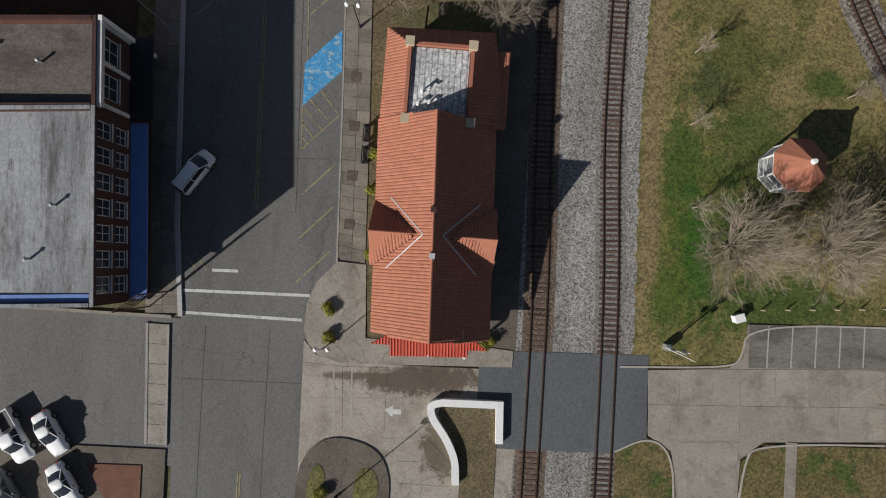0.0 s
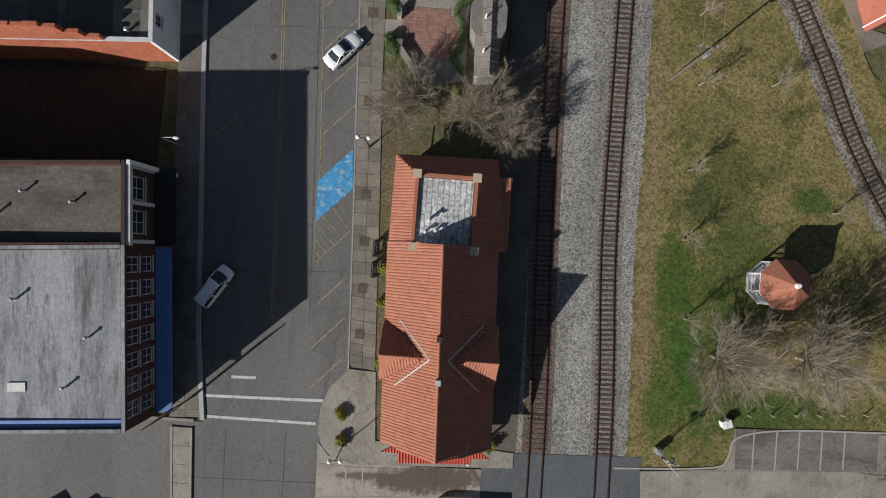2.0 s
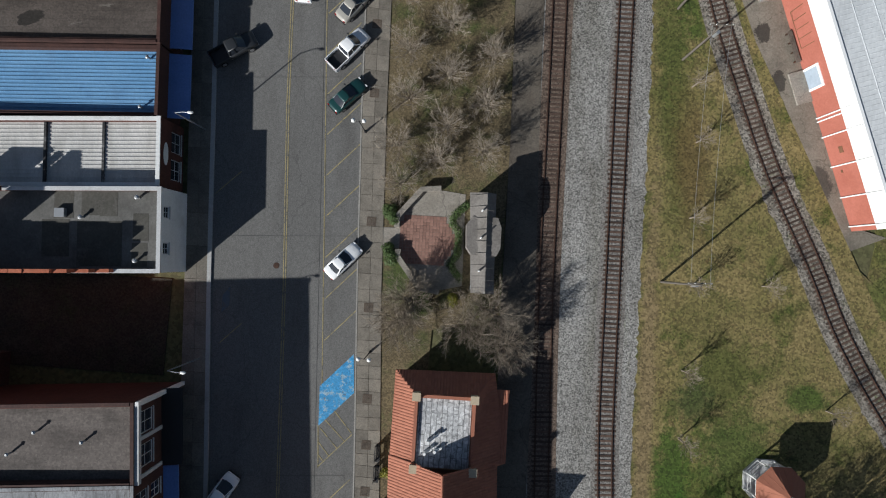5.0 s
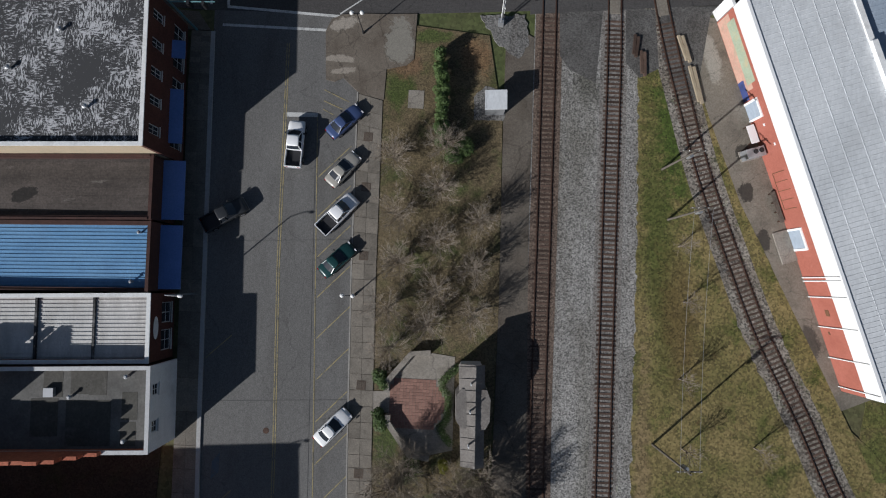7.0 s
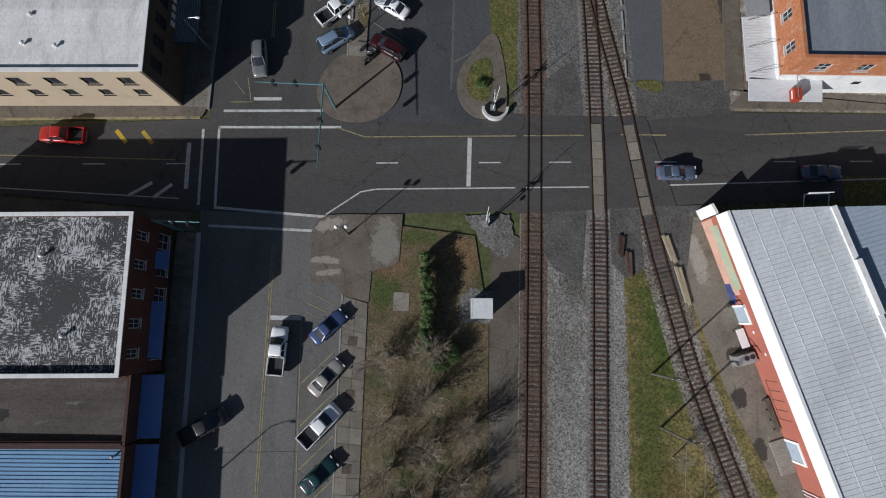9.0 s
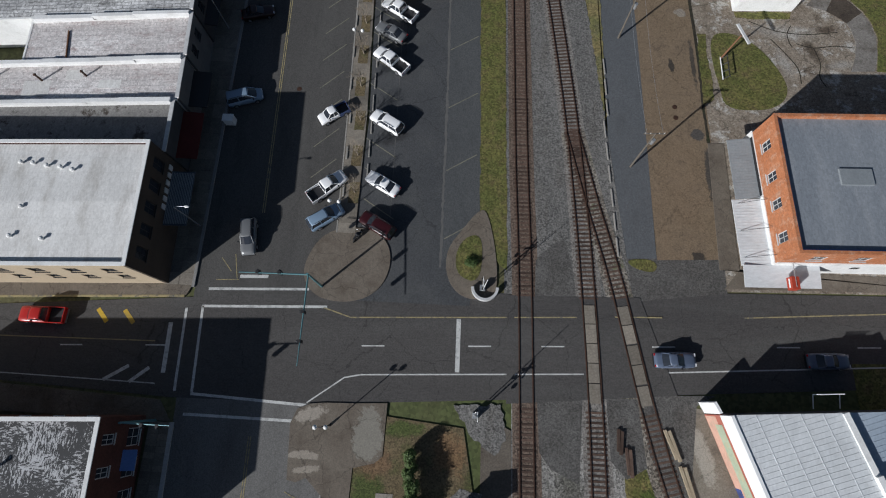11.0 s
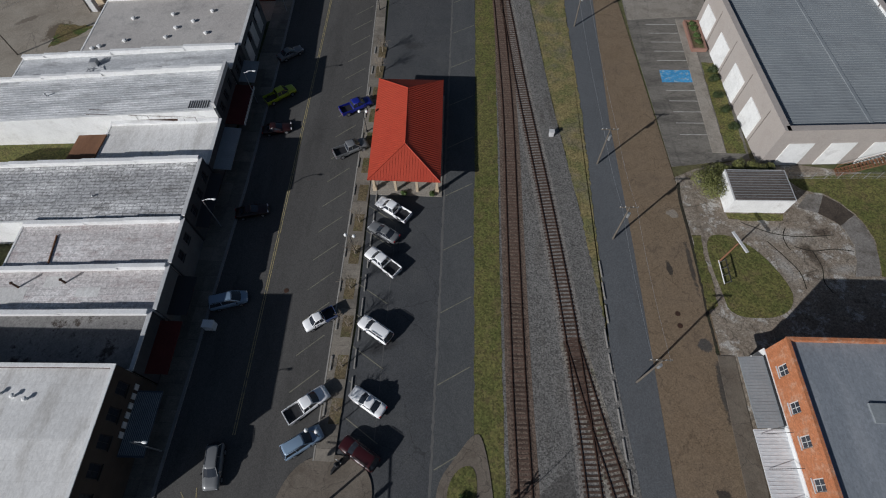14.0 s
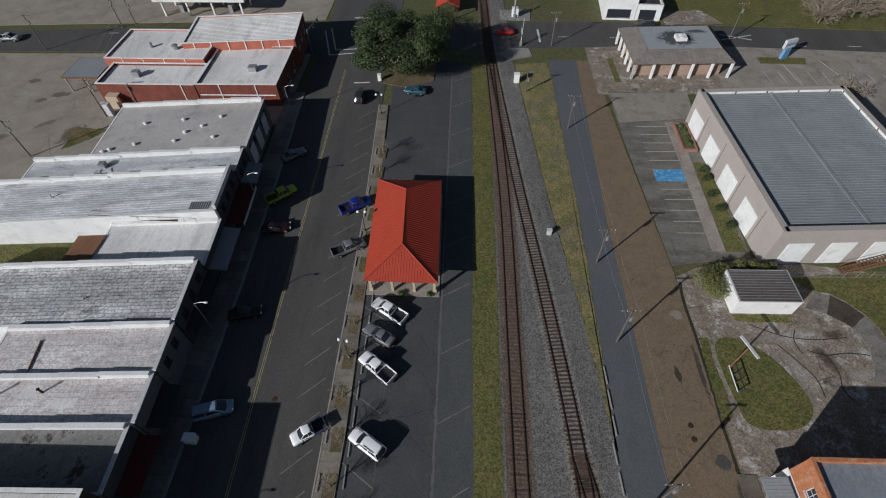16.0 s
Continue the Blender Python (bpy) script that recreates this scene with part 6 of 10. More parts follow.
# red brick building of three joined parts
b, roof, w = building("brick_building", "low red brick building with white roof, downpipes and trim bands", (-38.3, 91.2), (-38.5, 106), 16.4, 4.8, 4.5, M_BRICK_NW, M_ROOF_WHITE, front=row(3, 14.6, 1.8, 0.8, 2.8), coping=M_WHITE)
for y in (4.2, 11.5):
    bm = bmesh.new()
    box(bm, -0.12, -0.004, y, y + 0.18, 0, 4.8)
    part("downpipe", bm, M_WHITE, b, "white downpipe")
bm = bmesh.new()
box(bm, -0.08, -0.004, 0.6, 16, 2.4, 2.6)
part("trim_band", bm, M_WHITE, b)
bm = bmesh.new()
box(bm, 5.0, 6.4, 5.4, 7.0, 4.4, 5.5)
part("roof_unit", bm, M_STEEL, roof)
b, roof, w = building("brick_building", "rear wing of the red brick building with stepped white roofs", (-54.9, 90.9), (-54.9, 98.9), 20.4, 4.7, 4.3, M_BRICK_NW, M_ROOF_WHITE, coping=M_WHITE)
for y in (2.6, 13.8):
    bm = bmesh.new()
    box(bm, -0.12, -0.004, y, y + 0.18, 0, 4.7)
    part("downpipe", bm, M_WHITE, b, "white downpipe")
bm = bmesh.new()
box(bm, -1.6, -0.004, 16.2, 18.6, 2.6, 2.75)
box(bm, -1.6, -1.5, 16.2, 18.6, 0, 2.6)
part("porch", bm, M_TAN, b, "small slatted rear porch")
bm = bmesh.new()
box(bm, 3.0, 4.2, 12.6, 14.0, 4.2, 5.5)
part("roof_unit", bm, M_STEEL, roof)
b, roof, w = building("brick_building", "raised middle part with a red clerestory wall and white roof", (-55.7, 99.2), (-55.7, 111.6), 21.5, 5.5, 5.25, M_BRICK_CLER, M_ROOF_WHITE, coping=M_WHITE)
for y in (4, 8.5, 13, 17.5):
    bm = bmesh.new()
    box(bm, -0.1, -0.004, y, y + 0.15, 4.3, 5.5)
    part("downpipe", bm, M_WHITE, b)
for x, y, r in ((4.4, 7.8, 0.6), (5.0, 13.4, 0.35)):
    bm = bmesh.new()
    tube(bm, (x, y, 5.1), (x, y, 6.1), r, sides=10)
    tube(bm, (x, y, 6.1), (x, y, 6.3), r * 1.25, r * 0.6, sides=10)
    part("roof_fan", bm, M_STEEL, roof)
b, roof, w = building("brick_building", "tall north part with a red clerestory wall and ribbed white roof", (-37.9, 106.1), (-39.1, 118.3), 24, 6.4, 6.25, M_BRICK_CLER, M_ROOF_WHITE, front=row(3, 12, 1.8, 3.2, 4.8), coping=M_WHITE, ribs=0.6, front_m=M_BRICK_NW)
for k in range(6):
    bm = bmesh.new()
    box(bm, -0.14, -0.004, 3.4 + 3.6 * k, 3.6 + 3.6 * k, 4.6, 6.4)
    part("downpipe", bm, M_WHITE, b)
b2 = thing("roof_canopy", "flat blue-grey canopy with brown edge on posts behind the brick building", "canopy")
bm = bmesh.new()
box(bm, -85.4, -77.4, 94.8, 102.5, 3.3, 3.6)
part("fascia", bm, M_RUST, b2)
bm = bmesh.new()
box(bm, -85.2, -77.4, 95.0, 102.3, 3.6, 3.64)
part("deck", bm, M_METAL_GREY, b2)
for x, y in ((-85, 95.3), (-80.5, 95.3), (-85, 102), (-80.5, 102)):
    bm = bmesh.new()
    box(bm, x - 0.12, x + 0.12, y - 0.12, y + 0.12, 0, 3.31)
    part("post", bm, M_STEEL, b2)

# east side: orange brick building at the crossing
b, roof, w = building("brick_building", "orange brick two-storey building with grey roof and white ground floor", (34.5, 23.7), (34.9, 7.3), 30, 7.6, 7.2, M_BRICK_ORANGE, M_ROOF_STEEL_BLUE,
                      front=[(a_, a_ + 1.2, 4.7, 6.3) for a_ in (2.3, 6.2, 9.5, 13.4)], right=row(6, 29.3, 1.6, 4.9, 6.3), frame_m=M_TRIM, coping=M_BRICK_ORANGE, cap=0.25)
bm = bmesh.new()
panel(bm, pose(-0.2, -0.1, 0.0), w + 0.25, 3.6, 0.095, [])
part("ground_floor_facing", bm, M_WHITE, b, "white painted ground floor facing")
bm = bmesh.new()
box(bm, w + 0.004, w + 0.1, 0.0, 29.6, 0.0, 4.0)
part("ground_floor_facing", bm, M_WHITE, b, "white painted ground floor facing")
bm = bmesh.new()
for v in box(bm, w + 0.1, w + 2.6, -3.2, 5.2, 2.6, 2.72):
    v.co.z += 0.3 * (1 - (v.co.x - w - 0.1) / 2.5)
part("awning", bm, M_METAL_PALE, b, "white street canopy")
for y in (9.0, 14.5, 15.8, 21.0):
    bm = bmesh.new()
    box(bm, w + 0.1, w + 0.13, y, y + 0.9, 2.2, 2.8)
    part("pane", bm, M_GLASS, b, "small dark window")
canopy(b, 0.6, 8.4, 2.7, 2.7, M_METAL_GREY, 0.5, ribs=0.35)
canopy(b, 8.5, w + 0.1, 3.2, 2.7, M_METAL_PALE, 0.35, ribs=0.35)
bm = bmesh.new()
box(bm, 0.6, 8.2, -0.17, -0.11, 3.0, 3.55)
part("shop_fascia", bm, M_DARK, b, "dark flaking shop fascia")
for x0, y0, x1, y1 in ((9, -0.1, 9, -2.6), (12.4, -0.1, 12.4, -2.8), (15.6, -0.1, 15.6, -2.8)):
    bm = bmesh.new()
    tube(bm, (x0, y0, 4.3), (x1, y1, 2.85), 0.03, sides=5)
    part("tie_rod", bm, M_DARK, b)
bm = bmesh.new()
box(bm, 0.36, w - 0.36, 0.36, 0.5, 7.2, 7.5)
box(bm, w - 0.5, w - 0.36, 0.5, 29.6, 7.2, 7.5)
part("roof_upstand", bm, M_AWNING_BLUE, roof, "dark blue roofing upstand")
bm = bmesh.new()
box(bm, 6.6, 8.5, 6.1, 9.6, 7.15, 7.42)
part("roof_hatch", bm, M_METAL_GREY, roof)
b3 = thing("shop_sign", "small red and white hanging shop sign", "sign", pose(36.4, 5.0, 3.3))
bm = bmesh.new()
box(bm, -0.4, 0.4, -0.7, 0.7, 0.0, 0.9)
part("board", bm, M_RED_METAL, b3)
bm = bmesh.new()
box(bm, -0.41, 0.41, -0.5, 0.5, 0.35, 0.55)
part("writing_bar", bm, M_WHITE, b3, "pale unreadable writing")
bm = bmesh.new()
tube(bm, (0, 2.2, 0.9), (0, -0.5, 0.95), 0.04)
part("bracket", bm, M_STEEL, b3)


def tiled_plane(parent, a, b, c, d, material, pitch, r, label="", name="roof_slope"):
    """A sloping roof plane a b (eave) c d (ridge) with raised rows running from eave to ridge."""
    a, b, c, d = (Vector(p) for p in (a, b, c, d))
    n = (b - a).cross(d - a)
    if n.length < 1e-6:
        n = (b - a).cross(c - a)
    n.normalize()
    if n.z < 0:
        n = -n
    bm = bmesh.new()
    lo = [bm.verts.new(p - n * 0.14) for p in (a, b, c, d)]
    hi = [bm.verts.new(p) for p in (a, b, c, d)]
    bm.faces.new(hi)
    bm.faces.new(lo[::-1])
    for i in range(4):
        j = (i + 1) % 4
        bm.faces.new((lo[i], lo[j], hi[j], hi[i]))
    bmesh.ops.remove_doubles(bm, verts=bm.verts, dist=0.0005)
    slope = part(name, bm, material, parent, label)
    # rows: straight up the slope, cut where the plane narrows
    e = (b - a).normalized()
    up = n.cross(e)
    if up.z < 0:
        up = -up
    width = (b - a).length
    loc = [((p - a).dot(e), (p - a).dot(up)) for p in (a, b, c, d)]
    bm = bmesh.new()
    x = pitch / 2
    lo_x, hi_x = min(p[0] for p in loc), max(p[0] for p in loc)
    x = lo_x + pitch / 2
    while x < hi_x:
        ys = []
        for i in range(4):
            p, q = loc[i], loc[(i + 1) % 4]
            if (p[0] - x) * (q[0] - x) < 0:
                ys.append(p[1] + (q[1] - p[1]) * (x - p[0]) / (q[0] - p[0]))
        if len(ys) >= 2 and max(ys) - min(ys) > 0.05:
            y0, y1 = min(ys), max(ys)
            p0, p1 = a + e * x + up * y0, a + e * x + up * y1
            ring = []
            for p in (p0, p1):
                ring.append([bm.verts.new(p + e * u + n * h) for u, h in ((-r, -0.02), (-r * 0.6, r * 0.75), (0, r), (r * 0.6, r * 0.75), (r, -0.02))])
            for k in range(4):
                bm.faces.new((ring[0][k], ring[0][k + 1], ring[1][k + 1], ring[1][k]))
            bm.faces.new(ring[0][::-1])
        x += pitch
    part("tile_relief", bm, material, slope, kind="stuff")
    return slope


def coursed_plane(parent, a, b, c, d, material, step=0.42, lift=0.05, label="", name="roof_slope"):
    """A sloping roof plane a b (eave) c d (ridge) of overlapping tile courses that run along the eave."""
    a, b, c, d = (Vector(p) for p in (a, b, c, d))
    e = (b - a).normalized()
    n = e.cross((c + d) / 2 - a).normalized()
    if n.z < 0:
        n = -n
    up = n.cross(e)
    if up.z < 0:
        up = -up
    loc = [((p - a).dot(e), (p - a).dot(up)) for p in (a, b, c, d)]
    bm = bmesh.new()
    lo = [bm.verts.new(p - n * 0.14) for p in (a, b, c, d)]
    hi = [bm.verts.new(p) for p in (a, b, c, d)]
    bm.faces.new(hi)
    bm.faces.new(lo[::-1])
    for i in range(4):
        j = (i + 1) % 4
        bm.faces.new((lo[i], lo[j], hi[j], hi[i]))
    bmesh.ops.remove_doubles(bm, verts=bm.verts, dist=0.0005)
    slope = part(name, bm, material, parent, label)

    def rise(x):
        ys = []
        for i in range(4):
            p, q = loc[i], loc[(i + 1) % 4]
            if (p[0] - x) * (q[0] - x) < 0:
                ys.append(p[1] + (q[1] - p[1]) * (x - p[0]) / (q[0] - p[0]))
        return (min(ys), max(ys)) if len(ys) >= 2 else (0, 0)

    bm = bmesh.new()
    rng = random.Random(7)
    wide = 0.31
    lo_x, hi_x = min(p[0] for p in loc), max(p[0] for p in loc)
    x = lo_x + wide / 2
    while x < hi_x:
        y0, y1 = rise(x)
        k = round((y1 - y0) / step)
        for r in range(k):
            ya, yb = y0 + (y1 - y0) * r / k, y0 + (y1 - y0) * (r + 1) / k + 0.03
            h = lift * rng.uniform(1.5, 2.0)
            o = rng.uniform(-0.012, 0.012)
            ends = []
            for y, up_ in ((ya, 0.024), (yb, 0.002)):
                ends.append([bm.verts.new(a + e * (x + o + u * wide) + up * y + n * (up_ + v * h)) for u, v in ((-0.46, 0.0), (-0.24, 0.9), (0.24, 0.9), (0.46, 0.0))])
            for q in range(3):
                bm.faces.new((ends[0][q], ends[0][q + 1], ends[1][q + 1], ends[1][q]))
            bm.faces.new(ends[0][::-1])
        x += wide
    part("tile_relief", bm, material, slope, kind="stuff")
    return slope


def cap_line(parent, p, q, r, material, name="ridge_cap"):
    bm = bmesh.new()
    tube(bm, p, q, r, sides=8)
    return part(name, bm, material, parent)


# ---- the old depot with clay tile roof ----
depot = thing("depot", "old station depot with terracotta tile roof and flat-roofed end", "station")
EV, RZ = 2.9, 7.1
TX = lambda y: -2.0 + (y + 76.9) * -0.0406      # the ridge leans with the street
def DX(off, y):
    return TX(y) + off
S, N, T = -96.9, -67.9, -76.7
# walls
bm = bmesh.new()
prism(bm, [(DX(-4.6, -96.6), -96.6), (DX(4.6, -96.6), -96.6), (DX(4.6, -68.9), -68.9), (DX(-4.6, -68.9), -68.9)], 0, EV + 0.3)
part("wall", bm, M_TAN, depot, "tan plaster walls under the eaves")
bm = bmesh.new()
ring = [(DX(-3.6, -96.7), -96.7, EV), (DX(3.6, -96.7), -96.7, EV), (DX(0, -96.7), -96.7, RZ - 0.25)]
lo = [bm.verts.new(p) for p in ring]
hi = [bm.verts.new((p[0], p[1] + 0.3, p[2])) for p in ring]
bm.faces.new(lo)
bm.faces.new(hi[::-1])
for i in range(3):
    bm.faces.new((lo[i], lo[(i + 1) % 3], hi[(i + 1) % 3], hi[i]))
part("gable_wall", bm, M_TAN, depot)
# main slopes
coursed_plane(depot, (DX(-5.6, S), S, EV), (DX(-5.6, T), T, EV), (DX(0, T), T, RZ), (DX(0, S), S, RZ), M_RED_TILE, 0.42, 0.026, "sunlit salmon clay tile slope")
coursed_plane(depot, (DX(5.6, T), T, EV), (DX(5.6, S), S, EV), (DX(0, S), S, RZ), (DX(0, T), T, RZ), M_RED_TILE, 0.42, 0.026, "shaded clay tile slope")
cap_line(depot, (DX(0, S), S, RZ + 0.02), (DX(0, T), T, RZ + 0.02), 0.14, M_RED_TILE)
# north end: skirt roof round a flat deck
FX0, FX1, FY0, FY1, FZ = -5.0, 0.8, -76.6, -70.0, 4.4
bm = bmesh.new()
box(bm, FX0 + 0.2, FX1 - 0.2, FY0 - 0.6, FY1 - 0.2, EV, FZ)
part("tower_core", bm, M_TAN, depot)
bm = bmesh.new()
box(bm, FX0 + 0.25, FX1 - 0.25, FY0 - 0.5, FY1 - 0.25, FZ, FZ + 0.05)
deck = part("flat_roof", bm, M_ROOF_SILVER, depot, "flat grey roof deck with white vents")
coursed_plane(depot, (-7.5, T - 0.2, EV), (-7.4, N, EV), (FX0 + 0.1, FY1 - 0.1, FZ + 0.25), (FX0 + 0.1, T - 0.2, FZ + 0.25), M_RED_TILE, 0.42, 0.026)
coursed_plane(depot, (-7.4, N, EV), (2.9, N + 0.2, EV), (FX1 - 0.1, FY1 - 0.1, FZ + 0.25), (FX0 + 0.1, FY1 - 0.1, FZ + 0.25), M_RED_TILE, 0.42, 0.026)
coursed_plane(depot, (2.9, N + 0.2, EV), (4.4, T - 0.2, EV), (FX1 - 0.1, T - 0.2, FZ + 0.25), (FX1 - 0.1, FY1 - 0.1, FZ + 0.25), M_RED_TILE, 0.42, 0.026)
coursed_plane(depot, (2.9, -69.4, EV - 0.15), (4.5, -69.4, EV - 0.15), (4.4, T, EV + 0.05), (2.9, T, EV + 0.6), M_RED_TILE, 0.42, 0.026)
for x, y in ((FX0, FY1), (FX1, FY1), (FX0 + 0.1, FY0 - 0.5), (FX1 + 0.2, FY0 - 0.5)):
    bm = bmesh.new()
    box(bm, x - 0.35, x + 0.35, y - 0.35, y + 0.35, EV, FZ + 0.7)
    box(bm, x - 0.42, x + 0.42, y - 0.42, y + 0.42, FZ + 0.7, FZ + 0.82)
    part("corner_pier", bm, M_TAN, depot, "stone corner pier")
for a, b in (((FX0, FY1), (FX1, FY1)), ((FX0, FY0), (FX0, FY1)), ((FX1, FY0), (FX1, FY1))):
    bm = bmesh.new()
    prism(bm, strip([a, b], 0.16), FZ - 0.3, FZ + 0.35)
    part("parapet", bm, M_RED_TILE, depot)
for x, y, h in ((-3.6, -74.4, 0.9), (-3.9, -75.6, 0.7), (-3.0, -74.0, 0.5), (-2.9, -75.4, 0.6)):
    bm = bmesh.new()
    tube(bm, (x, y, FZ), (x, y, FZ + h), 0.16, sides=8)
    tube(bm, (x, y, FZ + h * 0.5), (x + 0.7, y + 0.4, FZ + h * 0.5), 0.12, sides=8)
    part("vent_pipe", bm, M_WHITE, deck, "white roof vent pipe")
# cross gables with pale verge boards
for side in (-1, 1):
    e = DX(side * 5.75, -87.5)
    k = DX(side * 0.9, -87.5)
    z1, z0 = 5.95, EV + 0.05
    lx = lambda z: DX(side * 5.6 * (RZ - z) / (RZ - EV), -87.5)
    a1, a2 = (e, -84.5, z0), (e, -90.6, z0)
    r0, r1 = (e, -87.55, z1), (lx(z1 + 0.02), -87.55, z1 + 0.02)
    if side < 0:
        coursed_plane(depot, a1, (lx(z0), -84.5, z0 + 0.03), r1, r0, M_RED_TILE, 0.42, 0.026)
        coursed_plane(depot, (lx(z0), -90.6, z0 + 0.03), a2, r0, r1, M_RED_TILE, 0.42, 0.026)
    else:
        coursed_plane(depot, (lx(z0), -84.5, z0 + 0.03), a1, r0, r1, M_RED_TILE, 0.42, 0.026)
        coursed_plane(depot, a2, (lx(z0), -90.6, z0 + 0.03), r1, r0, M_RED_TILE, 0.42, 0.026)
    cap_line(depot, (r0[0], r0[1], r0[2] + 0.03), (r1[0], r1[1], r1[2] + 0.05), 0.11, M_RED_TILE)
    bm = bmesh.new()
    f = [bm.verts.new((e - side * 0.35, y, z)) for y, z in ((-84.7, z0 - 0.1), (-90.4, z0 - 0.1), (-87.55, z1 - 0.15))]
    g = [bm.verts.new((e - side * 0.65, v.co.y, v.co.z)) for v in f]
    bm.faces.new(f)
    bm.faces.new(g[::-1])
    for i in range(3):
        bm.faces.new((f[i], f[(i + 1) % 3], g[(i + 1) % 3], g[i]))
    part("gable_wall", bm, M_TAN, depot)
    for y in (-84.3, -90.8):
        top = (lx(z1 + 0.5), -87.55, z1 + 0.55)
        foot = (lx(EV + 1.1), y, EV + 1.25)
        bm = bmesh.new()
        tube(bm, top, foot, 0.07, sides=4)
        part("valley_flashing", bm, M_TRIM, depot, "pale metal valley flashing")
for x, y, z in ((DX(-2.6, -96.2), -96.2, 4.3), (DX(2.7, -96.2), -96.2, 4.3)):
    bm = bmesh.new()
    box(bm, x - 0.3, x + 0.3, y - 0.3, y + 0.3, z - 1.0, z + 0.5)
    box(bm, x - 0.38, x + 0.38, y - 0.38, y + 0.38, z + 0.5, z + 0.62)
    part("chimney", bm, M_TAN, depot)
for y in (-85.4, -89.4):
    bm = bmesh.new()
    box(bm, TX(y) - 0.25, TX(y) + 0.25, y - 0.25, y + 0.25, RZ - 0.3, RZ + 0.45)
    part("ridge_vent", bm, M_BRICK_DARK if y > -87 else M_TRIM, depot)
# striped red metal porch roof at the south end
for a, b, c, d in (((-4.9, -99.1, 2.5), (2.5, -98.7, 2.5), (2.5, -96.9, 3.0), (-4.9, -97.2, 3.0)), ((-6.7, -98.0, 2.8), (-4.9, -98.0, 2.8), (-4.9, -96.9, 3.1), (-4.95, -96.9, 3.1)), ((2.5, -98.0, 2.8), (4.3, -97.9, 2.8), (2.55, -96.7, 3.1), (2.5, -96.7, 3.1))):
    tiled_plane(depot, a, b, c, d, M_RED_METAL, 0.3, 0.07, "striped red metal porch roof", "porch_roof")
for x in (-4.6, -1.2, 2.2):
    bm = bmesh.new()
    box(bm, x - 0.1, x + 0.1, -98.9, -98.7, 0.1, 2.55)
    part("post", bm, M_WHITE, depot)

# ---- open shelter with red metal hip roof ----
shelter = thing("market_shelter", "open shelter with bright red metal hip roof on pale posts", "shelter")
c = [(-13.8, 45.9), (-3.5, 45.9), (-4.2, 66.4), (-14.6, 66.4)]
ez, rz = 3.4, 5.6
r0, r1 = (-8.75, 50.9, rz), (-9.35, 62.0, rz)
P3 = [(x, y, ez) for x, y in c]
tiled_plane(shelter, P3[0], P3[1], r0, r0, M_RED_METAL, 0.4, 0.035)
tiled_plane(shelter, P3[1], P3[2], r1, r0, M_RED_METAL, 0.4, 0.035)
tiled_plane(shelter, P3[2], P3[3], r1, r1, M_RED_METAL, 0.4, 0.035)
tiled_plane(shelter, P3[3], P3[0], r0, r1, M_RED_METAL, 0.4, 0.035)
for p, q in ((r0, r1), (P3[0], r0), (P3[1], r0), (P3[2], r1), (P3[3], r1)):
    cap_line(shelter, Vector(p) + Vector((0, 0, 0.03)), Vector(q) + Vector((0, 0, 0.03)), 0.07, M_RED_METAL, "hip_cap")
bm = bmesh.new()
prism(bm, [(-13.4, 46.4), (-3.9, 46.4), (-4.6, 66), (-14.2, 66)], ez - 0.35, ez - 0.12)
part("ceiling_boards", bm, M_WHITE, shelter)
for f in range(7):
    for x0, x1 in ((-13.2, -14.0), (-4.1, -4.8)):
        y = 46.8 + f * 3.15
        x = x0 + (x1 - x0) * f / 6
        bm = bmesh.new()
        box(bm, x - 0.18, x + 0.18, y - 0.18, y + 0.18, 0, ez - 0.34)
        box(bm, x - 0.28, x + 0.28, y - 0.28, y + 0.28, 0, 0.9)
        part("post", bm, M_TAN, shelter)
for x in (-10.1, -7.0):
    bm = bmesh.new()
    box(bm, x - 0.18, x + 0.18, 46.6, 46.95, 0, ez - 0.34)
    part("post", bm, M_TAN, shelter)
slab("pavement", [(-13.9, 45.9), (-3.4, 45.9), (-4.1, 66.5), (-14.7, 66.5)], -0.1, 0.12, M_CONCRETE, "concrete floor of the open shelter", "shelter floor")

# ---- the mill ----
mill = thing("mill", "long mill with ribbed metal roofs, salmon wall and white parapet", "mill")
W0, W1 = Vector((27.15, -9.2, 0)), Vector((41.3, -50.4, 0))
d = (W1 - W0).normalized()
n = Vector((-d.y, d.x, 0))
TURN = Matrix.Rotation(math.atan2(d.y, d.x), 4, "Z")
at_wall = lambda s_, out, z: Matrix.Translation(W0 + d * s_ - n * out + Vector((0, 0, z))) @ TURN    # x along the wall, y away from the street
NE = Vector((62.0, -6.6, 0))
SE = W1 + n * 32


def mill_wall(p, q, z0, z1, m, name="wall", label="", thick=0.35, out=0.0):
    bm_ = bmesh.new()
    v = (q - p).normalized()
    w_ = Vector((-v.y, v.x, 0))
    prism(bm_, [tuple((p - w_ * out)[:2]), tuple((q - w_ * out)[:2]), tuple((q + w_ * thick)[:2]), tuple((p + w_ * thick)[:2])], z0, z1)
    return part(name, bm_, m, mill, label)


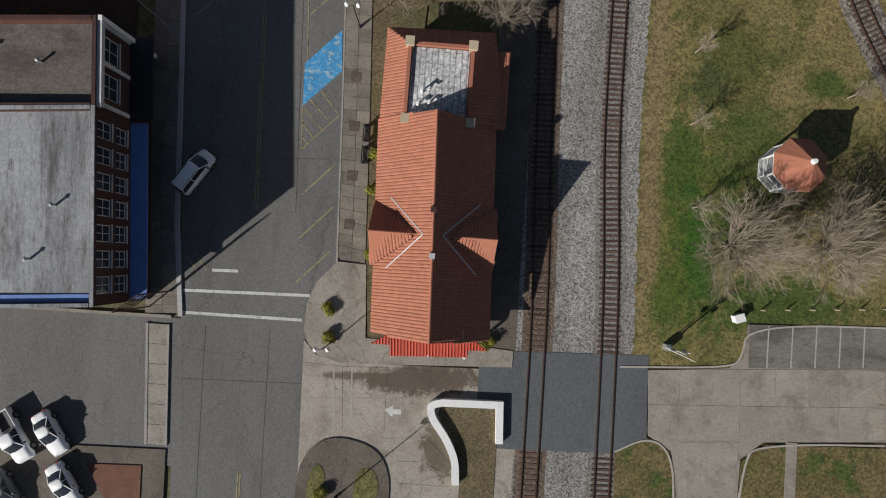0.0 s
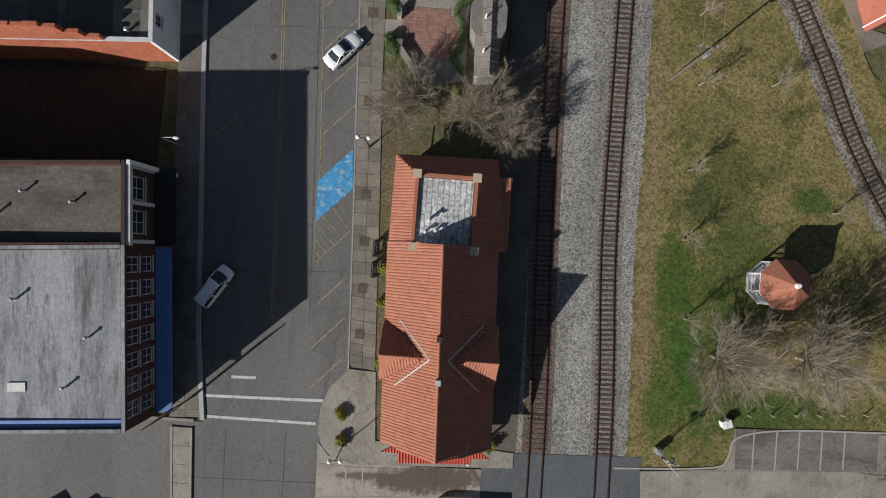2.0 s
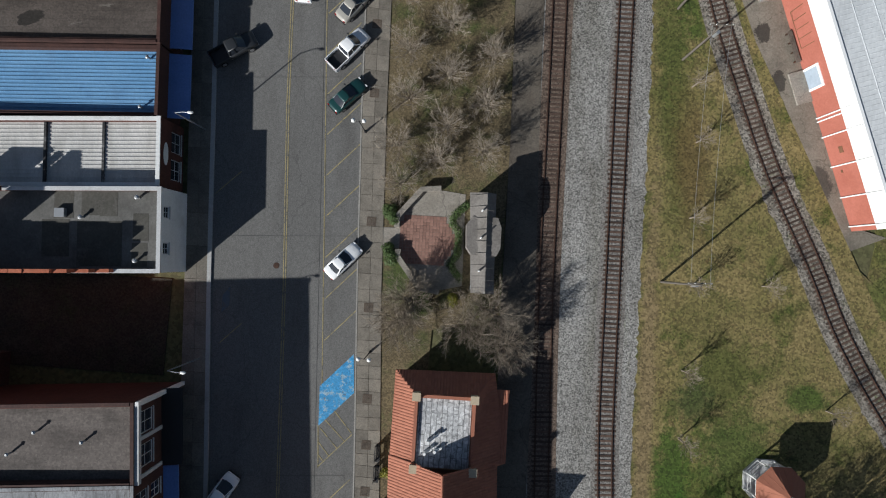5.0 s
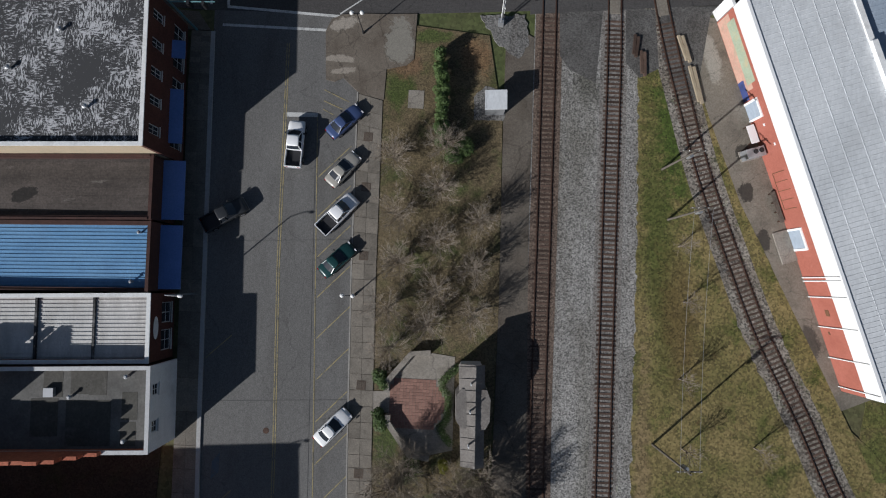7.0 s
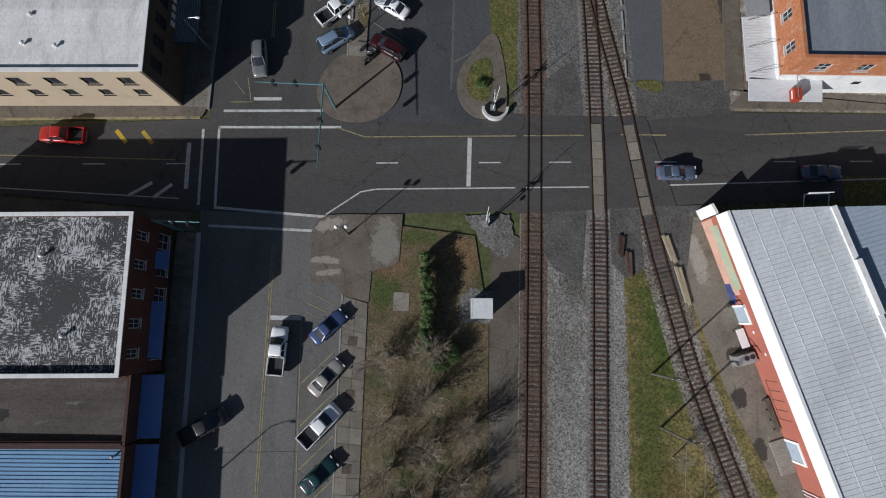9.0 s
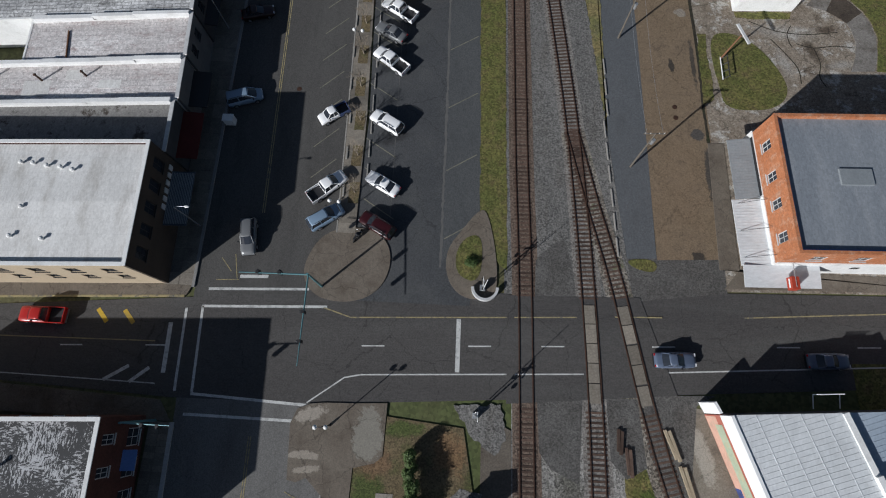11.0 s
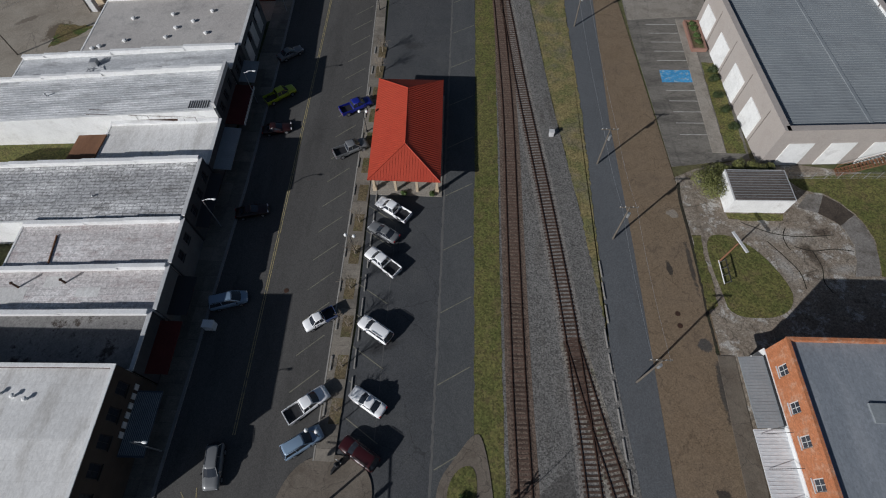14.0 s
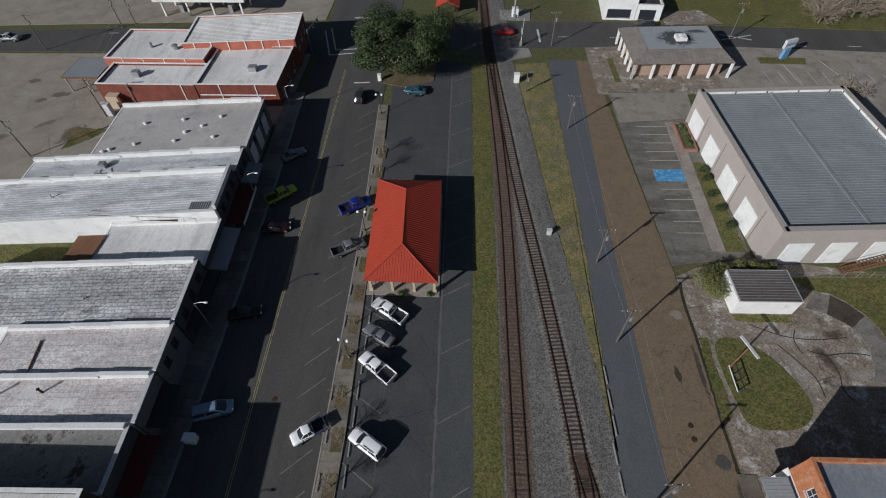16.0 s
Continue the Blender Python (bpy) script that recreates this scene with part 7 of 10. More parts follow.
west = mill_wall(W0, W1, 0, 3.3, M_MILL_RED, "wall", "salmon red painted brick wall")
mill_wall(W0, W1, 3.3, 5.45, M_BRIGHT, "parapet", "bright white painted parapet", 0.3, 0.03)
mill_wall(W1 + n * 0.36, SE, 0, 5.2, M_BRICK)
mill_wall(SE, NE, 0, 5.2, M_BRICK)
# north front: shade is put into the wall colour
mill_wall(NE, W0 + n * 0.36 + d * 0.002, 0, 5.3, M_FRONT_SHADE, "wall", "street front with its shade put into the wall colour")
e0, e1 = W0 + n * 0.32 + Vector((0, 0, 5.3)), W1 + n * 0.32 + Vector((0, 0, 5.3))
rg0, rg1 = Vector((37.85, -8.35, 6.0)), W1 + n * 10.4 + Vector((0, 0, 6.0))
pale_roof = tiled_plane(mill, e0, e1, rg1, rg0, M_METAL_PALE, 0.5, 0.03, "pale ribbed metal roof")
tiled_plane(mill, rg0 - Vector((0, 0, 0.45)), rg1 - Vector((0, 0, 0.45)), SE + Vector((0, 0, 5.2)), NE + Vector((0, 0, 5.2)), M_METAL_BLUISH, 0.5, 0.03, "bluish ribbed metal roof")
for k in range(1, 5):
    f = k / 5
    bm = bmesh.new()
    tube(bm, e0.lerp(rg0, f) + Vector((0, 0, 0.012)), e1.lerp(rg1, f) + Vector((0, 0, 0.004)), 0.035, sides=4)
    part("sheet_lap", bm, M_METAL_PALE, pale_roof)
# stepped white wall between the two roofs
for k in range(7):
    p, q = rg0.lerp(rg1, k / 7), rg0.lerp(rg1, (k + 1) / 7)
    bm = bmesh.new()
    prism(bm, strip([p[:2], q[:2]], 0.3), 4.9, 6.15 + 0.28 * (k % 2))
    part("parapet_step", bm, M_WHITE, mill, "white stepped fire wall")
bm = bmesh.new()
prism(bm, strip([(27.3, -9.0), (26.75, -7.9)], 0.16), 0, 3.4)
part("wing_wall", bm, M_WHITE, mill, "white wing wall at the corner")
# glazed doors in white frames
for s_, w_ in ((11.2, 2.0), (26.3, 2.3)):
    bm = bmesh.new()
    for x in (-w_ / 2, w_ / 2):
        obox(bm, at_wall(s_ + x, 0.06, 1.05), 0.24, 0.12, 2.1)
    obox(bm, at_wall(s_, 0.06, 2.2), w_ + 0.24, 0.12, 0.24)
    door = part("door_frame", bm, M_BRIGHT, mill, "white door frame")
    bm = bmesh.new()
    obox(bm, at_wall(s_, 0.03, 1.05), w_ - 0.26, 0.05, 2.06)
    part("pane", bm, M_METAL_BLUISH, door, "pale blue glazed door leaf")
# boarded opening, downpipes, mural
bm = bmesh.new()
for k in range(5):
    obox(bm, at_wall(18.6 + k * 1.05, 0.02, 1.7), 0.07, 0.04, 1.9)
obox(bm, at_wall(20.7, 0.02, 0.75), 4.2, 0.04, 0.07)
part("shutter_frame", bm, M_RUST, mill, "dark edges of the red painted shutters")
for s_ in (30.6, 31.0, 32.8, 36.2, 39.7, 43.0):
    bm = bmesh.new()
    tube(bm, W0 + d * s_ - n * 0.09, W0 + d * s_ - n * 0.09 + Vector((0, 0, 5.3)), 0.08, sides=6)
    part("downpipe", bm, M_BRIGHT, mill, "white downpipe")
for s_, z in ((34.6, 1.9), (36.9, 1.2), (13.2, 2.0), (15.6, 2.6)):
    bm = bmesh.new()
    obox(bm, at_wall(s_, 0.03, z), 0.7 if z == 1.9 else 0.3, 0.05, 0.5 if z == 1.9 else 0.2)
    part("wall_patch", bm, M_RUST if z < 2 else M_WHITE, mill, "worn patch on the wall")
MURAL = [surf(nm, c, tuple(v * 1.25 for v in c), 0.8, 5, dirt=dc, dirt_amount=0.2, dirt_scale=0.9) for nm, c, dc in (("mural_pink", (0.50, 0.30, 0.23), (0.42, 0.36, 0.26)), ("mural_green", (0.32, 0.37, 0.27), (0.5, 0.42, 0.26)), ("mural_blue", (0.05, 0.07, 0.2), (0.04, 0.05, 0.12)))]
for i, (sa, sb, z0, z1) in enumerate(((0.15, 9.0, 0.1, 2.2), (1.0, 8.4, 1.5, 2.85), (7.6, 9.9, 0.1, 1.1))):
    bm = bmesh.new()
    for v in box(bm, sa, sb, -0.014 - 0.012 * i, 0.0, z0, z1):
        v.co = Matrix.Translation(W0) @ TURN @ v.co
    part("mural", bm, MURAL[i], mill, "faded painted mural on the wall")
# sign frame on the street front
sg = thing("roof_sign", "white lettered sign frame over the street front of the mill", "sign", pose(37.6, -7.1, 4.2, 0, 0, 4))
bm = bmesh.new()
for x in (-1.3, 1.4):
    tube(bm, (x, -0.9, -0.4), (x, 0.5, 0.0), 0.05, sides=5)
tube(bm, (-1.3, 0.5, 0), (1.4, 0.5, 0), 0.05, sides=5)
tube(bm, (-1.3, 0.5, 0.7), (1.4, 0.5, 0.7), 0.05, sides=5)
part("frame", bm, M_BRIGHT, sg)
for k in range(5):
    bm = bmesh.new()
    box(bm, -1.1 + 0.48 * k, -0.76 + 0.48 * k, 0.46, 0.54, 0.12, 0.58)
    part("writing_bar", bm, M_BRIGHT, sg, "white bar in place of a letter")
# white table, wooden bench, concrete step and scrap by the wall
tb = thing("table", "white topped table against the mill wall", "table", at_wall(13.7, 0.7, 0.04), "")
bm = bmesh.new()
box(bm, -1.05, 1.05, -0.45, 0.45, 0.7, 0.76)
part("tabletop", bm, M_BRIGHT, tb)
for x in (-0.95, 0.95):
    for y in (-0.36, 0.36):
        bm = bmesh.new()
        box(bm, x - 0.04, x + 0.04, y - 0.04, y + 0.04, 0, 0.7)
        part("leg", bm, M_RAIL, tb)
wb = thing("wooden_bench", "brown slatted wooden bench by the mill wall", "bench", at_wall(22.3, 0.5, 0.04), "")
for k in range(4):
    bm = bmesh.new()
    box(bm, -1.8, 1.8, -0.25 + 0.14 * k, -0.14 + 0.14 * k, 0.42, 0.47)
    part("slat", bm, M_POLE, wb)
for x in (-1.6, -0.55, 0.55, 1.6):
    bm = bmesh.new()
    box(bm, x - 0.06, x + 0.06, -0.25, 0.27, 0, 0.42)
    part("leg", bm, M_RAIL, wb)
slab("pavement", [tuple((W0 + d * s_ - n * o)[:2]) for s_, o in ((25.0, 0.02), (28.6, 0.02), (28.6, 1.75), (25.0, 1.75))], 0.0, 0.2, M_CONCRETE, "raised concrete step before the mill door", "step")
ac = thing("air_unit", "grey twin-fan air conditioning unit on the apron", "air conditioner", pose(31.0, -24.6, 0.04, 0, 0, 18))
bm = bmesh.new()
box(bm, -1.05, 1.05, -0.55, 0.55, 0.12, 1.3)
part("casing", bm, M_STEEL, ac)
for x in (0.1, 0.75):
    bm = bmesh.new()
    tube(bm, (x - 0.1, 0.1, 1.3), (x - 0.1, 0.1, 1.34), 0.28, sides=14)
    part("fan", bm, M_DARK, ac, "dark fan grille")
bm = bmesh.new()
box(bm, -1.15, 1.15, -0.65, 0.65, 0, 0.12)
part("plinth", bm, M_CONCRETE, ac)

# ---- wide hall with grey metal roof, shack, bank ----
b, roof, w = building("hall", "wide beige hall with grey ribbed metal roof behind a parapet", (41.0, 87.8), (43.3, 53.8), 26, 7.2, 6.5, M_TAUPE, M_METAL_GREY, cap=0.8, ribs=0.55, coping=M_TAUPE)
for k in range(4):
    bm = bmesh.new()
    box(bm, 6.6 + k * 7.6, 6.72 + k * 7.6, -0.05, -0.004, 0.05, 6.4)
    part("wall_joint", bm, M_MANSARD, b, "dark wall joint")
for k in range(4):
    bm = bmesh.new()
    box(bm, 1.6 + k * 7.6, 6.0 + k * 7.6, -0.12, -0.004, 0.1, 4.4)
    part("wall_panel", bm, M_WHITE, b, "white recessed wall panel")
for k in range(4):
    bm = bmesh.new()
    box(bm, w + 0.004, w + 0.12, 2 + k * 6, 5.6 + k * 6, 0.1, 4.6)
    part("wall_panel", bm, M_WHITE, b, "white recessed wall panel")
bm = bmesh.new()
box(bm, 0.5, w - 0.5, 12.7, 13.2, 6.5, 6.62)
part("ridge_cap", bm, M_METAL_GREY, roof)
for x0, x1, y0, y1 in ((0.355, 0.42, 0.45, 25.55), (0.45, w - 0.45, 25.58, 25.645)):
    bm = bmesh.new()
    box(bm, x0, x1, y0, y1, 6.5, 7.18)
    part("parapet_lining", bm, M_WHITE, b, "white sheet lining inside the parapet")
for k in range(5):
    bm = bmesh.new()
    box(bm, 0.42, 0.5, 1.0 + k * 5.6, 1.15 + k * 5.6, 6.5, 7.2)
    part("parapet_post", bm, M_RAIL, b)
for k in range(7):
    bm = bmesh.new()
    box(bm, 1.0 + k * 5.4, 1.15 + k * 5.4, 25.5, 25.58, 6.5, 7.2)
    part("parapet_post", bm, M_RAIL, b)
b, roof, w = building("shack", "small white shack with flat grey roof", (36.35, 50.2), (36.5, 45.0), 8.2, 2.9, 2.6, M_WHITE, M_METAL_GREY, ribs=0.5, coping=M_TRIM, cap=0.1)
bm = bmesh.new()
box(bm, 0.12, w - 0.02, 0.12, 8.08, 2.995, 3.04)
sheet = part("sheet_roof", bm, M_ROOF_BROWN, b, "weathered dark grey sheet roof")
for k in range(11):
    bm = bmesh.new()
    box(bm, 0.3 + 0.44 * k, 0.36 + 0.44 * k, 0.14, 8.06, 3.04, 3.075)
    part("seam", bm, M_METAL_GREY, sheet)
b, roof, w = building("bank", "low bank pavilion with mansard roof and white columns", (34.2, 116.4), (34.8, 104.2), 17.5, 3.9, 3.5, M_BANK, M_ROOF_DARK)
for a_, b_, c_, d_ in (((-1.6, -1.6), (w + 1.6, -1.6), (w - 1.7, 1.6), (1.0, 1.6)), ((w + 1.6, -1.6), (w + 1.6, 19.1), (w - 1.7, 16.9), (w - 1.7, 1.6)), ((w + 1.6, 19.1), (-1.6, 19.1), (1.0, 16.9), (w - 1.7, 16.9)), ((-1.6, 19.1), (-1.6, -1.6), (1.0, 1.6), (1.0, 16.9))):
    tiled_plane(b, (*a_, 3.5), (*b_, 3.5), (*c_, 5.0), (*d_, 5.0), M_MANSARD, 0.6, 0.02, "", "mansard")
bm = bmesh.new()
box(bm, 0.95, w - 1.65, 1.55, 16.95, 4.6, 4.9)
part("flat_roof", bm, M_BANK_ROOF, b)
bm = bmesh.new()
box(bm, 5.4, 7.4, 8.4, 10.6, 4.85, 5.6)
for x in (5.9, 6.9):
    tube(bm, (x, 9.5, 5.6), (x, 9.5, 5.7), 0.4, sides=12)
part("roof_unit", bm, M_WHITE, b)
for k in range(6):
    for x, y in ((w + 1.2, -1.2 + k * 4), (-1.2 + k * (w + 2.4) / 5, -1.2)):
        bm = bmesh.new()
        box(bm, x - 0.22, x + 0.22, y - 0.22, y + 0.22, 0, 3.45)
        part("column", bm, M_WHITE, b)
b, roof, w = building("far_building", "distant white office with dark shop window", (31.5, 129.2), (39.0, 128.8), 12, 5.0, 4.6, M_WHITE, M_ROOF_SILVER, front=[(0.8, 6.4, 0.6, 2.6)], frame_m=M_DARK)
b, roof, w = building("far_building", "distant low white annex with dark garage opening", (39.1, 128.9), (45.0, 128.5), 10, 3.8, 3.4, M_WHITE, M_ROOF_DARK, front=[(0.8, 4.6, 0.2, 2.6)], frame_m=M_DARK)
gas = thing("filling_station_canopy", "flat white filling station canopy on posts", "canopy")
bm = bmesh.new()
box(bm, -80.6, -57, 128.6, 137, 3.9, 4.5)
part("deck", bm, M_WHITE, gas)
for x in (-79, -72.5, -66, -58.6):
    for y in (129.6, 135.6):
        bm = bmesh.new()
        box(bm, x - 0.2, x + 0.2, y - 0.2, y + 0.2, 0, 3.91)
        part("post", bm, M_WHITE, gas)
for x in (-75.5, -62.5):
    bm = bmesh.new()
    box(bm, x - 0.5, x + 0.5, 131.6, 133.6, 0.02, 1.9)
    part("pump", bm, M_STEEL, gas, "grey fuel pump")
far_shelter = thing("far_shelter", "small shelter with bright red metal roof beyond the far street", "shelter")
tiled_plane(far_shelter, (-9.4, 129.0, 2.9), (-9.4, 137, 2.9), (-6.5, 137, 4.3), (-6.5, 129.0, 4.3), M_RED_METAL, 0.4, 0.035)
tiled_plane(far_shelter, (-3.6, 137, 2.9), (-3.6, 129.0, 2.9), (-6.5, 129.0, 4.3), (-6.5, 137, 4.3), M_RED_METAL, 0.4, 0.035)
for x in (-8.8, -4.2):
    for y in (129.6, 133, 136.4):
        bm = bmesh.new()
        box(bm, x - 0.12, x + 0.12, y - 0.12, y + 0.12, 0, 3.0)
        part("post", bm, M_RAIL, far_shelter)


# ---- vehicles ----
def loft(bm, rows):
    """A rounded body from stations along x: (x, half width, sill height, top height)."""
    rings = []
    for x, w, z0, z1 in rows:
        half = ((w * 0.55, z0), (w * 0.93, z0 + 0.03), (w, z0 + (z1 - z0) * 0.45), (w * 0.97, z1 - 0.13), (w * 0.87, z1 - 0.02), (w * 0.45, z1 + 0.02))
        rings.append([bm.verts.new((x, -y, z)) for y, z in half] + [bm.verts.new((x, y, z)) for y, z in reversed(half)])
    for r, q in zip(rings, rings[1:]):
        for k in range(12):
            j = (k + 1) % 12
            bm.faces.new((r[k], r[j], q[j], q[k]))
    bm.faces.new(rings[0][::-1])
    bm.faces.new(rings[-1])


def paint_m(name, c):
    return plain(name, c, 0.3, 0.0, 0.6)


def car(kind):
    """A template vehicle pointing along +x, wheels on z = 0: body, cabin glass, roof, wheels, lights, mirrors."""
    long_, wide = dict(sedan=(4.6, 1.78), suv=(4.65, 1.86), pickup=(5.35, 1.9), van=(4.7, 1.86))[kind]
    h, L = wide / 2, long_ / 2
    t = thing(kind if kind != "pickup" else "pickup_truck", kind, "car")
    bm = bmesh.new()
    tail = dict(sedan=((-L, .78, .44, .74), (-L + .08, .9, .36, .9), (-L + .3, .97, .3, .97), (-L + 1.0, 1, .25, 1.0)),
                suv=((-L, .84, .46, 1.0), (-L + .07, .93, .4, 1.08), (-L + .3, .99, .32, 1.12), (-L + 1.0, 1, .3, 1.12)),
                van=((-L, .86, .44, 1.0), (-L + .07, .95, .38, 1.08), (-L + .3, .99, .3, 1.12), (-L + 1.0, 1, .28, 1.12)),
                pickup=((-L + 1.95, .99, .42, 1.04), (-L + 2.1, 1, .42, 1.08)))[kind]
    nose = dict(sedan=((L - 1.6, 1, .25, .97), (L - .9, .98, .27, .91), (L - .4, .93, .3, .83), (L - .14, .84, .34, .74), (L, .68, .4, .62)),
                suv=((L - 1.5, 1, .3, 1.1), (L - .8, .98, .32, 1.04), (L - .35, .94, .34, .97), (L - .1, .86, .38, .86), (L, .74, .44, .72)),
                van=((L - 1.3, 1, .28, 1.07), (L - .7, .97, .3, .98), (L - .35, .92, .32, .88), (L - .1, .83, .36, .76), (L, .7, .42, .64)),
                pickup=((L - 1.5, 1, .42, 1.11), (L - .8, .99, .42, 1.08), (L - .3, .96, .44, 1.02), (L - .08, .9, .46, .92), (L, .82, .5, .78)))[kind]
    loft(bm, [(x, w * h, z0, z1) for x, w, z0, z1 in tail + ((0.2, 1, .25 if kind != "pickup" else .42, tail[-1][3]),) + nose])
    body = part("body", bm, M_CARS["white"], t, smooth=True)
    if kind == "pickup":
        bm = bmesh.new()
        for s in (-1, 1):
            box(bm, -L + .02, -L + 1.94, s * h * .98 - .07 * (s > 0), s * h * .98 + .07 * (s < 0), .45, 1.06)
        box(bm, -L, -L + .08, -h * .96, h * .96, .45, 1.05)
        part("bed", bm, M_CARS["white"], t)
        bm = bmesh.new()
        box(bm, -L + .085, -L + 1.93, -h * .9, h * .9, .5, .62)
        part("bed_liner", bm, M_DARK, t, "dark truck bed")
    # glass house
    g = dict(sedan=((-L + .75, -L + 1.5, L - 2.35, L - 1.45), .97, 1.42), suv=((-L + .06, -L + .42, L - 2.1, L - 1.25), 1.08, 1.68), van=((-L + .06, -L + .35, L - 1.75, L - .85), 1.08, 1.75), pickup=((-L + 2.0, -L + 2.25, L - 2.0, L - 1.2), 1.06, 1.72))[kind]
    (x0, x1, x2, x3), z0, z1 = g
    bm = bmesh.new()
    bow = .14 if kind != "pickup" else .05
    lo = [(x0, -h * .86), (x3, -h * .8), (x3 + .14, -h * .3), (x3 + .14, h * .3), (x3, h * .8), (x0, h * .86), (x0 - bow, h * .35), (x0 - bow, -h * .35)]
    hi = [(x1, -h * .68), (x2, -h * .68), (x2 + .08, -h * .3), (x2 + .08, h * .3), (x2, h * .68), (x1, h * .68), (x1 - bow * .5, h * .35), (x1 - bow * .5, -h * .35)]
    a = [bm.verts.new((*p, z0 - .05)) for p in lo]
    b = [bm.verts.new((*p, z1)) for p in hi]
    bm.faces.new(b)
    bm.faces.new(a[::-1])
    for i in range(8):
        bm.faces.new((a[i], a[(i + 1) % 8], b[(i + 1) % 8], b[i]))
    part("window_glass", bm, M_GLASS, t, "dark tinted glass")
    bm = bmesh.new()
    rims = []
    for grow, z in ((.03, z1 - .03), (.05, z1 + .01), (-.12, z1 + .055)):
        rims.append([bm.verts.new((x + grow * (1 if x > (x1 + x2) / 2 else -1), y * (1 + grow * 1.2), z)) for x, y in hi])
    for r, q in zip(rims, rims[1:]):
        for k in range(8):
            bm.faces.new((r[k], r[(k + 1) % 8], q[(k + 1) % 8], q[k]))
    bm.faces.new(rims[-1])
    bm.faces.new(rims[0][::-1])
    part("roof", bm, M_CARS["white"], t, smooth=True)
    for s in (-1, 1):
        for xa, xb, k in ((x0 + .02, x1, .86), (x3 - .02, x2, .82), ((x1 + x2) / 2, (x1 + x2) / 2, .85)):
            bm = bmesh.new()
            tube(bm, (xa, s * h * k, z0), (xb, s * h * .69, z1), .05, sides=4)
            part("pillar", bm, M_CARS["white"], t)
    if kind in ("suv", "van"):
        for s in (-1, 1):
            bm = bmesh.new()
            tube(bm, (x1 + .3, s * h * .66, z1 + .1), (x2 - .3, s * h * .66, z1 + .1), .03, sides=4)
            part("roof_rail", bm, M_DARK, t)
    for sx, sy in ((-L + .95, -1), (-L + .95, 1), (L - .95, -1), (L - .95, 1)):
        r = .33 if kind in ("sedan", "van") else .39
        bm = bmesh.new()
        tube(bm, (sx, sy * (h - .2), r), (sx, sy * (h + .02), r), r, sides=14)
        wheel = part("tyre", bm, M_TYRE, t)
        bm = bmesh.new()
        tube(bm, (sx, sy * (h + .015), r), (sx, sy * (h + .035), r), r * .62, sides=12)
        part("rim", bm, M_RIM, wheel)
    for s in (-1, 1):
        bm = bmesh.new()
        box(bm, L - .16, L - .03, s * h * .62 - .16, s * h * .62 + .16, .62, .76)
        part("headlight", bm, M_HEADLIGHT, t)
        bm = bmesh.new()
        box(bm, -L - .015, -L + .1, s * h * .7 - .12, s * h * .7 + .12, .7, .88)
        part("tail_light", bm, M_RED_LIGHT, t)
        bm = bmesh.new()
        box(bm, x3 - .45, x3 - .28, s * (h + .09) - .09, s * (h + .09) + .09, z0 + .02, z0 + .18)
        part("mirror", bm, M_DARK, t)
    for x, w_ in ((L - .04, .85), (-L - .03, .85)):
        bm = bmesh.new()
        box(bm, x - .05, x + .08, -h * w_, h * w_, .38, .56)
        part("bumper", bm, M_DARK if kind != "pickup" else M_RIM, t)
    return t


